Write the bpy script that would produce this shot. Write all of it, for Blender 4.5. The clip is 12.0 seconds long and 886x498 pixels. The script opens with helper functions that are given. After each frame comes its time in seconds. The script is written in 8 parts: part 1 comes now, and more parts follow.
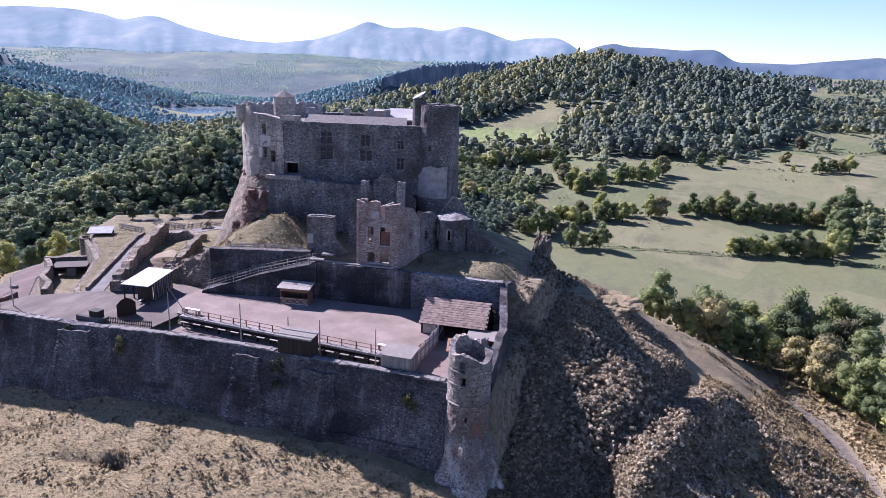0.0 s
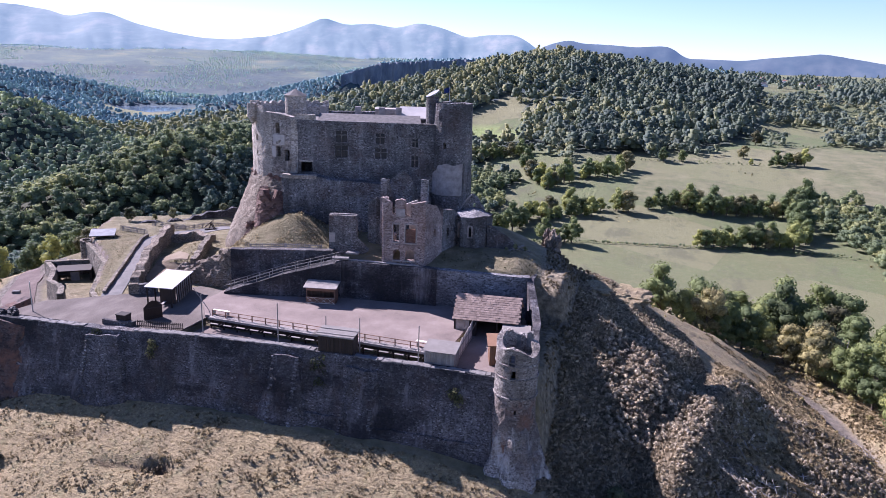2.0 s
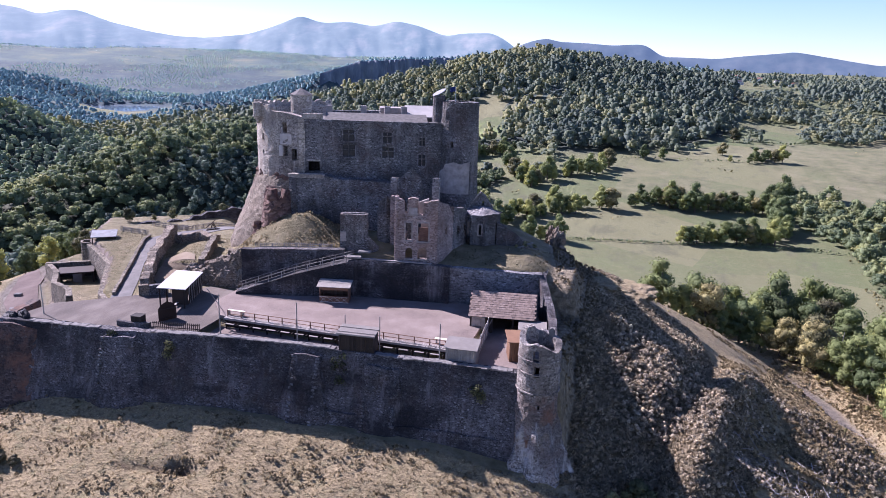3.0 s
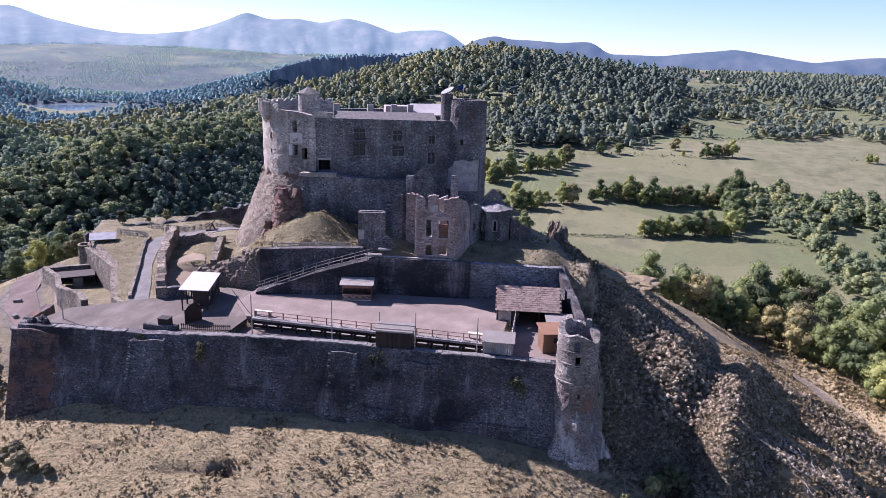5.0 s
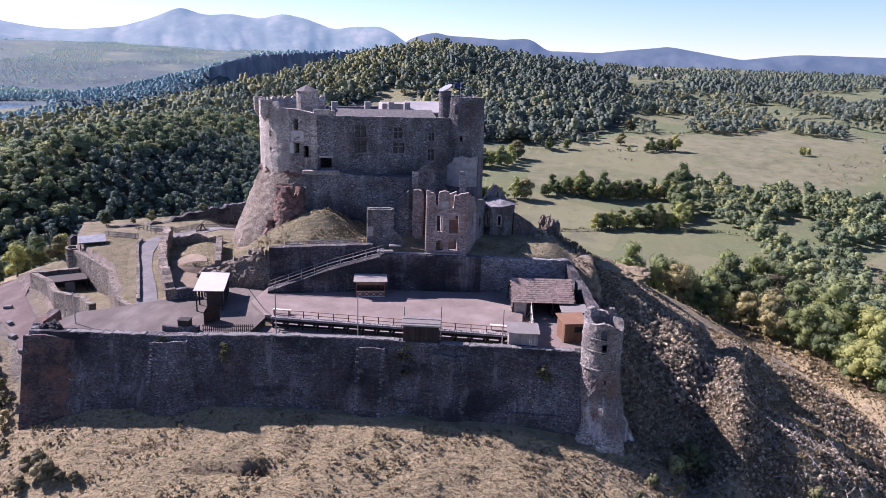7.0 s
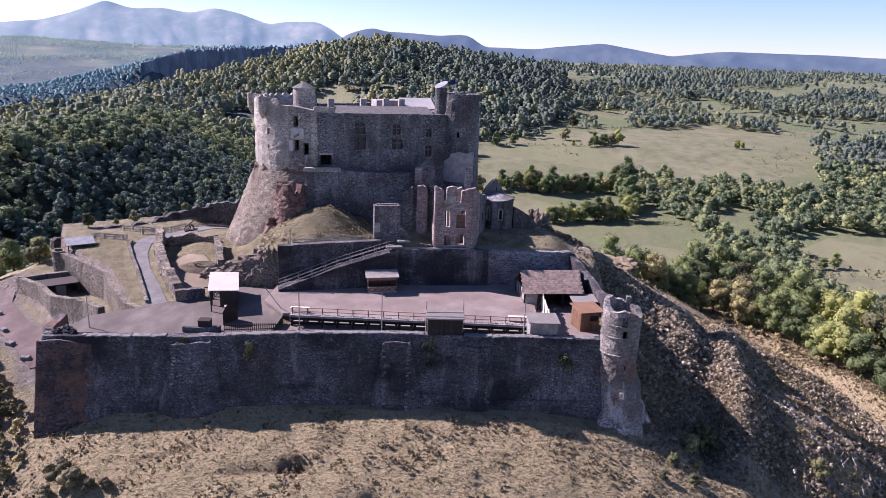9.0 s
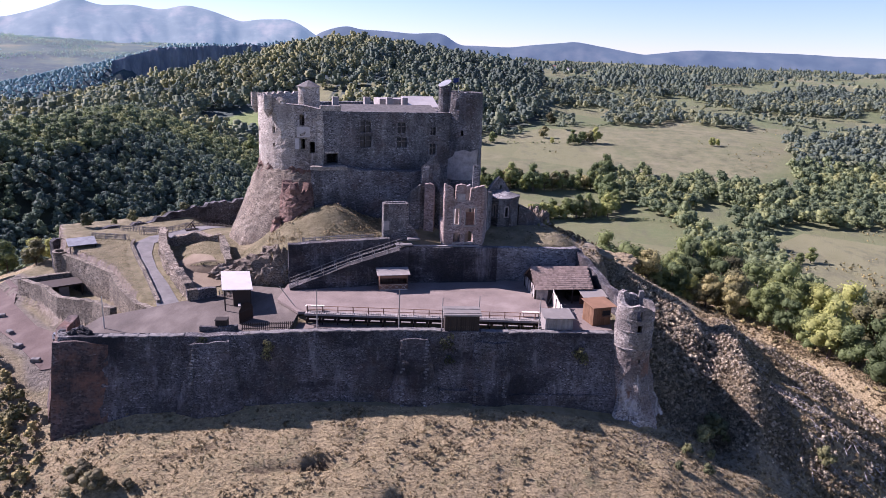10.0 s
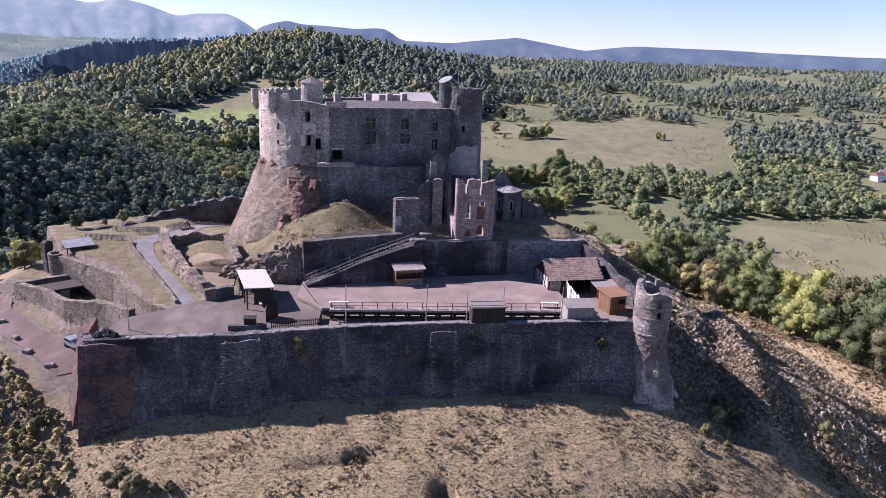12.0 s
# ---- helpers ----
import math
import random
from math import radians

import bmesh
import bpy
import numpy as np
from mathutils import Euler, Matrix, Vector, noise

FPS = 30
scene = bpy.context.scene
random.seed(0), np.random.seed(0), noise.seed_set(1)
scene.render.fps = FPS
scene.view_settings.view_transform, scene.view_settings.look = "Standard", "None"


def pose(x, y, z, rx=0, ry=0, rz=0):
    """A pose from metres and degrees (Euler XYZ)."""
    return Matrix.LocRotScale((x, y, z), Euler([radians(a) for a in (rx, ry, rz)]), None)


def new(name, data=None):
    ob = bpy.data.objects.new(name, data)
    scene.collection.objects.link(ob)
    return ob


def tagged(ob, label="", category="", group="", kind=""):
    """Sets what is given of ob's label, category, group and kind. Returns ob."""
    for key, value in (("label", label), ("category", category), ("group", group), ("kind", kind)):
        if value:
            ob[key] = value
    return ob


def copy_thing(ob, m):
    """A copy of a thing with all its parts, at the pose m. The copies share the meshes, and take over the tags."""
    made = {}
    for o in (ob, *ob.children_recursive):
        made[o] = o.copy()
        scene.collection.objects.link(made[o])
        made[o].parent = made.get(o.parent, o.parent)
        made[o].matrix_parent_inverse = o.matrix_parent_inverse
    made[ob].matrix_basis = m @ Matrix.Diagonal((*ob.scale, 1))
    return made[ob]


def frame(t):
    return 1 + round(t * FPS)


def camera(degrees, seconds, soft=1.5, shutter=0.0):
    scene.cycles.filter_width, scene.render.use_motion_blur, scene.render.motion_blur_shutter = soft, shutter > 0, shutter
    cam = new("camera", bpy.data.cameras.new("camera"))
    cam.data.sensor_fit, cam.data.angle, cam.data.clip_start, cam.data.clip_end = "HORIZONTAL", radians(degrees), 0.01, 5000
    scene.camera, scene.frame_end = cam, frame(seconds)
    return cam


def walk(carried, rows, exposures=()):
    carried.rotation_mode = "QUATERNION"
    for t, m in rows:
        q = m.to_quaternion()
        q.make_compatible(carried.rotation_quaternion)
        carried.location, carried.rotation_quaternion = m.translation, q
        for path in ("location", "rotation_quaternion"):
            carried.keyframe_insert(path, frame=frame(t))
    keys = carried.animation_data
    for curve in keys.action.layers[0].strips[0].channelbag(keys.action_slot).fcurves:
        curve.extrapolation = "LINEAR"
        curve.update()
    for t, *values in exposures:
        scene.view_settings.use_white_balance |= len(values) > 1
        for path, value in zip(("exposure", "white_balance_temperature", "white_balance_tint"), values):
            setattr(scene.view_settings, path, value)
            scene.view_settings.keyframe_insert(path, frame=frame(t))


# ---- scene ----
cam = camera(65.1, 12.0, soft=0.75)
METRES, EYE, TILT, LEAN, TURN = 64.0, 36.0, -15.0, -2.0, 22.0
ROWS = [
    (0.0, 0.0, 0.0, 0.0, 0.0, 0.0, -0.0),
    (0.5, -0.0389, -0.0033, 0.0003, -0.8, -0.07, 0.23),
    (1.0, -0.0781, -0.0063, 0.0005, -1.73, -0.14, 0.51),
    (1.5, -0.1175, -0.0097, 0.0007, -2.59, -0.21, 0.76),
    (2.0, -0.1574, -0.0133, 0.001, -3.39, -0.28, 0.99),
    (2.5, -0.1974, -0.0159, 0.0013, -4.25, -0.36, 1.25),
    (3.0, -0.2379, -0.0179, 0.002, -5.14, -0.45, 1.51),
    (5.0, -0.4045, -0.0207, 0.0056, -9.14, -0.81, 2.55),
    (5.5, -0.4465, -0.0204, 0.0067, -10.23, -0.91, 2.82),
    (6.0, -0.488, -0.0194, 0.0078, -11.33, -1.03, 3.08),
    (6.5, -0.5293, -0.0175, 0.0094, -12.6, -1.17, 3.39),
    (7.0, -0.5708, -0.0146, 0.011, -13.85, -1.33, 3.69),
    (9.0, -0.7397, 0.0063, 0.0205, -18.83, -2.02, 4.77),
    (9.5, -0.7821, 0.0141, 0.0235, -19.84, -2.19, 4.96),
    (10.0, -0.8244, 0.0227, 0.0264, -20.89, -2.35, 5.18),
    (10.5, -0.8659, 0.0321, 0.0297, -22.08, -2.55, 5.43),
    (11.0, -0.9072, 0.043, 0.033, -23.27, -2.75, 5.66),
    (11.5, -0.9483, 0.0547, 0.0365, -24.41, -2.95, 5.89),
    (12.0, -0.9891, 0.067, 0.0402, -25.47, -3.14, 6.1),
]
walk(cam, [(t, pose(0, 0, EYE, TILT, LEAN, TURN) @ pose(METRES * x, METRES * y, METRES * z, 90 + pitch, roll, yaw)) for t, x, y, z, yaw, pitch, roll in ROWS],
     exposures=[(0.0, 1.51, 5330, 38), (12.0, 1.32, 5600, 42)])

# ---- daylight ----
SUN_DIR = Vector((-0.94, 0.34, 0.0)).normalized()
SUN_UP = radians(37.5)
world = bpy.data.worlds.new("world")
scene.world = world
world.use_nodes = True
_n = world.node_tree.nodes
_sky = _n.new("ShaderNodeTexSky")
_sky.sky_type = "NISHITA"
_sky.sun_disc = False
_sky.sun_elevation = SUN_UP
_sky.sun_rotation = math.atan2(SUN_DIR.x, SUN_DIR.y)
_sky.altitude = 900
_sky.air_density, _sky.dust_density, _sky.ozone_density = 1.0, 0.05, 3.5
world.node_tree.links.new(_sky.outputs[0], _n["Background"].inputs[0])
_n["Background"].inputs[1].default_value = 0.058
sun = new("sun", bpy.data.lights.new("sun", "SUN"))
sun.data.energy, sun.data.angle, sun.data.color = 5.0, radians(0.6), (1.0, 0.92, 0.78)
_to = (SUN_DIR * math.cos(SUN_UP) + Vector((0, 0, math.sin(SUN_UP))))
sun.matrix_world = Matrix.Translation((-200, 150, 200)) @ _to.to_track_quat("Z", "Y").to_matrix().to_4x4()

# ---- materials ----
class Graph:
    """A short way to write node materials."""

    def __init__(self, name):
        self.mat = bpy.data.materials.new(name)
        self.mat.use_nodes = True
        self.tree = self.mat.node_tree
        self.bsdf = self.tree.nodes["Principled BSDF"]
        self.pos = self.add("ShaderNodeNewGeometry").outputs["Position"]
        self.bsdf.inputs["Specular IOR Level"].default_value = 0.25

    def add(self, kind):
        return self.tree.nodes.new(kind)

    def put(self, value, socket):
        if isinstance(value, bpy.types.NodeSocket):
            self.tree.links.new(value, socket)
        elif isinstance(value, tuple) and len(value) == 3 and socket.type == "RGBA":
            socket.default_value = (*value, 1)
        else:
            socket.default_value = value

    def noise(self, scale, detail=4, rough=0.6, vec=None, distort=0.0):
        n = self.add("ShaderNodeTexNoise")
        self.put(vec or self.pos, n.inputs["Vector"])
        for key, value in (("Scale", scale), ("Detail", detail), ("Roughness", rough), ("Distortion", distort)):
            n.inputs[key].default_value = value
        return n.outputs["Fac"]

    def cells(self, scale, feature="F1", vec=None, jitter=1.0):
        n = self.add("ShaderNodeTexVoronoi")
        n.feature = feature
        self.put(vec or self.pos, n.inputs["Vector"])
        n.inputs["Scale"].default_value = scale
        n.inputs["Randomness"].default_value = jitter
        return n.outputs

    def ramp(self, fac, stops):
        n = self.add("ShaderNodeValToRGB")
        self.put(fac, n.inputs[0])
        e = n.color_ramp.elements
        while len(e) < len(stops):
            e.new(0.5)
        for el, (at, c) in zip(e, stops):
            el.position = at
            el.color = (*c, 1) if isinstance(c, tuple) else (c, c, c, 1)
        return n.outputs[0]

    def mix(self, fac, a, b, blend="MIX"):
        n = self.add("ShaderNodeMix")
        n.data_type, n.blend_type = "RGBA", blend
        for value, socket in ((fac, n.inputs[0]), (a, n.inputs[6]), (b, n.inputs[7])):
            self.put(value, socket)
        return n.outputs[2]

    def math(self, op, a, b=0.0, clamp=False):
        n = self.add("ShaderNodeMath")
        n.operation, n.use_clamp = op, clamp
        self.put(a, n.inputs[0])
        self.put(b, n.inputs[1])
        return n.outputs[0]

    def scaled(self, sx, sy, sz):
        n = self.add("ShaderNodeVectorMath")
        n.operation = "MULTIPLY"
        self.put(self.pos, n.inputs[0])
        n.inputs[1].default_value = (sx, sy, sz)
        return n.outputs[0]

    def attribute(self, name):
        n = self.add("ShaderNodeAttribute")
        n.attribute_name = name
        return n.outputs["Fac"]

    def random(self):
        return self.add("ShaderNodeObjectInfo").outputs["Random"]

    def island(self):
        return self.add("ShaderNodeNewGeometry").outputs["Random Per Island"]

    def bump(self, height, strength=0.5, distance=0.1):
        n = self.add("ShaderNodeBump")
        n.inputs["Strength"].default_value, n.inputs["Distance"].default_value = strength, distance
        self.put(height, n.inputs["Height"])
        self.tree.links.new(n.outputs[0], self.bsdf.inputs["Normal"])

    def done(self, color, roughness=0.9, metal=0.0):
        self.put(color, self.bsdf.inputs["Base Color"])
        self.put(roughness, self.bsdf.inputs["Roughness"])
        self.bsdf.inputs["Metallic"].default_value = metal
        return self.mat


def stone(name, dark, mid, light, size=2.6, mortar=0.35, red=0.0, moss=0.0, soot=0.0, lime=0.0):
    """Rubble masonry: stones of many tones, joints, stains, lichen."""
    g = Graph(name)
    vec = g.scaled(1, 1, 1.7)
    c = g.cells(size, "F1", vec)
    tone = g.add("ShaderNodeSeparateColor")
    g.put(c["Color"], tone.inputs[0])
    base = g.ramp(tone.outputs[0], [(0.0, tuple(v * 0.5 for v in dark)), (0.34, tuple(a * 0.8 + b * 0.2 for a, b in zip(dark, mid))), (0.6, mid), (0.85, tuple(v * 1.18 for v in mid)), (0.94, tuple((a * 3 + b * 2) / 5 for a, b in zip(mid, light))), (1.0, tuple(v * 1.15 for v in light))])
    e = g.cells(size, "DISTANCE_TO_EDGE", vec)["Distance"]
    joint = g.ramp(e, [(0.0, 1.0), (0.09, 0.0)])
    pale = g.math("MULTIPLY", joint, g.math("MULTIPLY", g.noise(0.25, 3), mortar * 2))
    base = g.mix(pale, base, tuple(min(1, v * 1.5) for v in light))
    big = g.noise(0.16, 5, 0.62)
    base = g.mix(g.ramp(big, [(0.40, 0.0), (0.60, 0.7)]), base, tuple(v * 0.55 for v in dark))
    streak = g.noise(0.9, 5, 0.65, g.scaled(1, 1, 0.18))
    base = g.mix(g.ramp(streak, [(0.5, 0.0), (0.72, 0.4)]), base, tuple(v * 1.25 for v in mid))
    course = g.noise(1.0, 5, 0.65, g.scaled(0.35, 0.35, 3.4))
    base = g.mix(g.ramp(course, [(0.48, 0.0), (0.64, 0.4)]), base, tuple(v * 0.75 for v in dark))
    lichen = g.noise(2.7, 4, 0.7)
    base = g.mix(g.ramp(lichen, [(0.60, 0.0), (0.72, 0.5)]), base, light)
    if lime:
        base = g.mix(g.math("MULTIPLY", g.ramp(g.noise(0.5, 5, 0.7, g.scaled(1.5, 1.5, 0.14)), [(0.55, 0.0), (0.68, 1.0)]), lime), base, light)
    if red:
        base = g.mix(g.math("MULTIPLY", g.ramp(g.noise(0.3, 5, 0.7), [(0.47, 0.0), (0.66, 0.85)]), red), base, (0.19, 0.095, 0.06))
    if moss:
        base = g.mix(g.math("MULTIPLY", g.ramp(g.noise(0.35, 5), [(0.5, 0.0), (0.66, 1.0)]), moss), base, (0.075, 0.075, 0.03))
    if soot:
        base = g.mix(g.math("MULTIPLY", g.ramp(g.noise(0.13, 5, 0.6, g.scaled(0.7, 0.7, 1.3)), [(0.50, 0.0), (0.60, 1.0)]), soot), base, (0.012, 0.012, 0.014))
    fine = g.noise(9, 4, 0.7)
    g.bump(g.math("ADD", g.math("MULTIPLY", g.ramp(e, [(0.0, 0.0), (0.16, 1.0)]), 0.7), g.math("MULTIPLY", fine, 0.5)), 0.7, 0.09)
    return g.done(base, 0.93)


def wood(name, a, b, board=5.0, worn=0.3):
    g = Graph(name)
    grain = g.noise(14, 5, 0.65, g.scaled(1, 1, 0.12))
    r = g.math("ADD", g.math("MULTIPLY", g.random(), 0.5), g.math("MULTIPLY", grain, 0.6))
    base = g.ramp(r, [(0.15, a), (0.85, b)])
    base = g.mix(g.ramp(g.noise(0.8, 4), [(0.45, 0.0), (0.7, worn)]), base, tuple(min(1, v * 1.7) for v in b))
    g.bump(grain, 0.4, 0.02)
    return g.done(base, 0.8)


def leaf(name, dark, mid, light, tint=False, grain=1.6, depth=0.5, thin_part=0.3, vary=1.0):
    """Foliage, a little of the light passing through; each tree has its own tone, each clump a shade of its own. grain: leaf clumps to the metre."""
    g = Graph(name)
    pick = g.attribute("tint") if tint else g.random()
    base = g.ramp(pick, [(0.0, tuple(v * (1 - 0.7 * min(vary, 0.5)) for v in dark)), (0.25, dark), (0.6, mid), (1.0, tuple(v * (1 + 0.4 * min(vary, 0.5)) for v in light))])
    base = g.mix(1.0, base, g.ramp(g.island(), [(0.0, 1 - 0.38 * vary), (1.0, 1 + 0.35 * vary)]), "MULTIPLY")
    clump = g.noise(grain, 4, 0.7)
    base = g.mix(1.0, base, g.ramp(clump, [(0.3, 1 - 0.5 * vary), (0.5, 1.0), (0.7, 1 + 0.5 * vary)]), "MULTIPLY")
    g.put(base, g.bsdf.inputs["Base Color"])
    g.bsdf.inputs["Roughness"].default_value = 0.75
    g.bump(clump, 1.0, depth)
    thin = g.add("ShaderNodeBsdfTranslucent")
    g.put(base, thin.inputs[0])
    blend = g.add("ShaderNodeMixShader")
    blend.inputs[0].default_value = thin_part
    out = g.tree.nodes["Material Output"]
    g.tree.links.new(g.bsdf.outputs[0], blend.inputs[1])
    g.tree.links.new(thin.outputs[0], blend.inputs[2])
    g.tree.links.new(blend.outputs[0], out.inputs[0])
    return g.mat


def plain(name, color, rough=0.8, metal=0.0, vary=0.25, size=3.0):
    g = Graph(name)
    n = g.noise(size, 5, 0.65)
    base = g.mix(g.ramp(n, [(0.3, 0.0), (0.7, 1.0)]), tuple(v * (1 - vary) for v in color), tuple(min(1, v * (1 + vary)) for v in color))
    g.bump(g.noise(size * 6, 3), 0.25, 0.02)
    return g.done(base, rough, metal)


M_WALL = stone("curtain_stone", (0.040, 0.037, 0.039), (0.094, 0.088, 0.091), (0.30, 0.285, 0.275), 4.6, 0.35, red=0.14, moss=0.10, soot=0.75, lime=0.4)
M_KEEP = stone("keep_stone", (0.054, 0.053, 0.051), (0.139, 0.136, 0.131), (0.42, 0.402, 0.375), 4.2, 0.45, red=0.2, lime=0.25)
# West tower stone, paler than keep_stone: part of its sunlight is in the colour.
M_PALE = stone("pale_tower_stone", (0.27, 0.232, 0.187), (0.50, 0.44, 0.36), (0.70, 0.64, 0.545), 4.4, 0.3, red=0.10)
M_RUBBLE = stone("rubble_stone", (0.09, 0.085, 0.084), (0.21, 0.20, 0.195), (0.44, 0.42, 0.395), 3.4, 0.5)
M_RUIN = stone("ruin_stone", (0.20, 0.15, 0.128), (0.375, 0.295, 0.258), (0.58, 0.50, 0.445), 3.8, 0.35, red=0.3)
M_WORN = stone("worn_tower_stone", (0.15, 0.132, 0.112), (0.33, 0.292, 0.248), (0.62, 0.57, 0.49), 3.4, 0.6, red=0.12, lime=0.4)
M_GATE = stone("gate_stone", (0.095, 0.078, 0.057), (0.175, 0.147, 0.108), (0.31, 0.27, 0.205), 2.9, 0.5)
M_TOWER = stone("round_tower_stone", (0.10, 0.088, 0.078), (0.235, 0.21, 0.182), (0.50, 0.46, 0.40), 3.6, 0.7, red=0.2)
M_LIME = stone("lime_washed_stone", (0.12, 0.105, 0.095), (0.25, 0.225, 0.20), (0.54, 0.50, 0.44), 3.6, 0.8, red=0.25, lime=0.8)
M_TOWER_BASE = stone("rusty_tower_stone", (0.10, 0.082, 0.072), (0.24, 0.195, 0.168), (0.52, 0.47, 0.41), 3.6, 0.6, red=0.9)
M_COPING = plain("coping_stone", (0.15, 0.14, 0.128), 0.9, vary=0.45, size=2.0)
M_PLASTER = plain("old_plaster", (0.29, 0.262, 0.235), 0.9, vary=0.3, size=1.2)
M_SLATE = plain("grey_roof_sheet", (0.20, 0.205, 0.21), 0.7, vary=0.3, size=0.8)
M_STONE_ROOF = plain("stone_roof", (0.125, 0.116, 0.104), 0.9, vary=0.35, size=1.5)
M_RED_ROCK = stone("red_rock", (0.10, 0.06, 0.048), (0.20, 0.125, 0.095), (0.32, 0.23, 0.175), 2.0, 0.1, red=0.6)
M_ROCK = stone("grey_rock", (0.13, 0.105, 0.076), (0.265, 0.217, 0.158), (0.42, 0.36, 0.275), 4.6, 0.3, red=0.12)
M_DARK_WOOD = wood("dark_wood", (0.014, 0.011, 0.009), (0.045, 0.033, 0.026), worn=0.12)
M_BROWN_WOOD = wood("brown_wood", (0.10, 0.05, 0.03), (0.20, 0.11, 0.07))
M_OLD_WOOD = wood("old_grey_wood", (0.10, 0.09, 0.078), (0.21, 0.19, 0.165), worn=0.2)
M_GREY_WOOD = wood("weathered_wood", (0.155, 0.137, 0.118), (0.29, 0.262, 0.232))
M_PALE_WOOD = wood("pale_wood", (0.42, 0.36, 0.28), (0.62, 0.55, 0.46))
M_ORANGE_WOOD = wood("orange_wood", (0.12, 0.066, 0.036), (0.20, 0.112, 0.062))
M_TILE = wood("roof_shingle", (0.13, 0.092, 0.07), (0.29, 0.215, 0.165), worn=0.3)
M_ROOF_WHITE = plain("pale_roof_sheet", (0.42, 0.39, 0.35), 0.55, vary=0.10, size=0.9)
M_STEEL = plain("galvanised_steel", (0.40, 0.41, 0.42), 0.4, 0.8, 0.15)
M_BLACK = plain("black_metal", (0.02, 0.02, 0.022), 0.6, 0.3, 0.3)
M_WHITE = plain("white_paint", (0.75, 0.74, 0.72), 0.6, vary=0.08)


def gravel():
    g = Graph("red_gravel")
    n = g.noise(0.22, 6, 0.6)
    base = g.ramp(n, [(0.3, (0.088, 0.066, 0.054)), (0.52, (0.145, 0.112, 0.092)), (0.72, (0.216, 0.176, 0.148))])
    base = g.mix(g.ramp(g.noise(26, 3, 0.7), [(0.35, 0.0), (0.7, 0.45)]), base, (0.35, 0.29, 0.25))
    base = g.mix(g.ramp(g.noise(1.1, 4, 0.7), [(0.56, 0.0), (0.7, 0.4)]), base, (0.17, 0.125, 0.11))
    g.bump(g.noise(30, 3), 0.5, 0.03)
    return g.done(base, 0.95)


def lane():
    g = Graph("grey_lane")
    base = g.ramp(g.noise(0.6, 6, 0.6), [(0.3, (0.105, 0.098, 0.09)), (0.7, (0.17, 0.16, 0.148))])
    g.bump(g.noise(22, 3), 0.4, 0.03)
    return g.done(base, 0.95)


def worn_yard(name, dark, mid, pale):
    g = Graph(name)
    base = g.ramp(g.noise(0.3, 6, 0.6, g.scaled(1, 0.45, 1)), [(0.3, dark), (0.5, mid), (0.72, pale)])
    base = g.mix(g.ramp(g.noise(24, 3, 0.7), [(0.35, 0.0), (0.7, 0.35)]), base, tuple(v * 1.5 for v in pale))
    g.bump(g.noise(28, 3), 0.5, 0.03)
    return g.done(base, 0.95)


M_GRAVEL, M_LANE = gravel(), lane()
M_YARD = worn_yard("worn_grey_gravel", (0.052, 0.042, 0.034), (0.085, 0.069, 0.056), (0.15, 0.127, 0.105))
M_ROAD = worn_yard("red_dirt_road", (0.06, 0.041, 0.034), (0.092, 0.065, 0.054), (0.15, 0.115, 0.096))


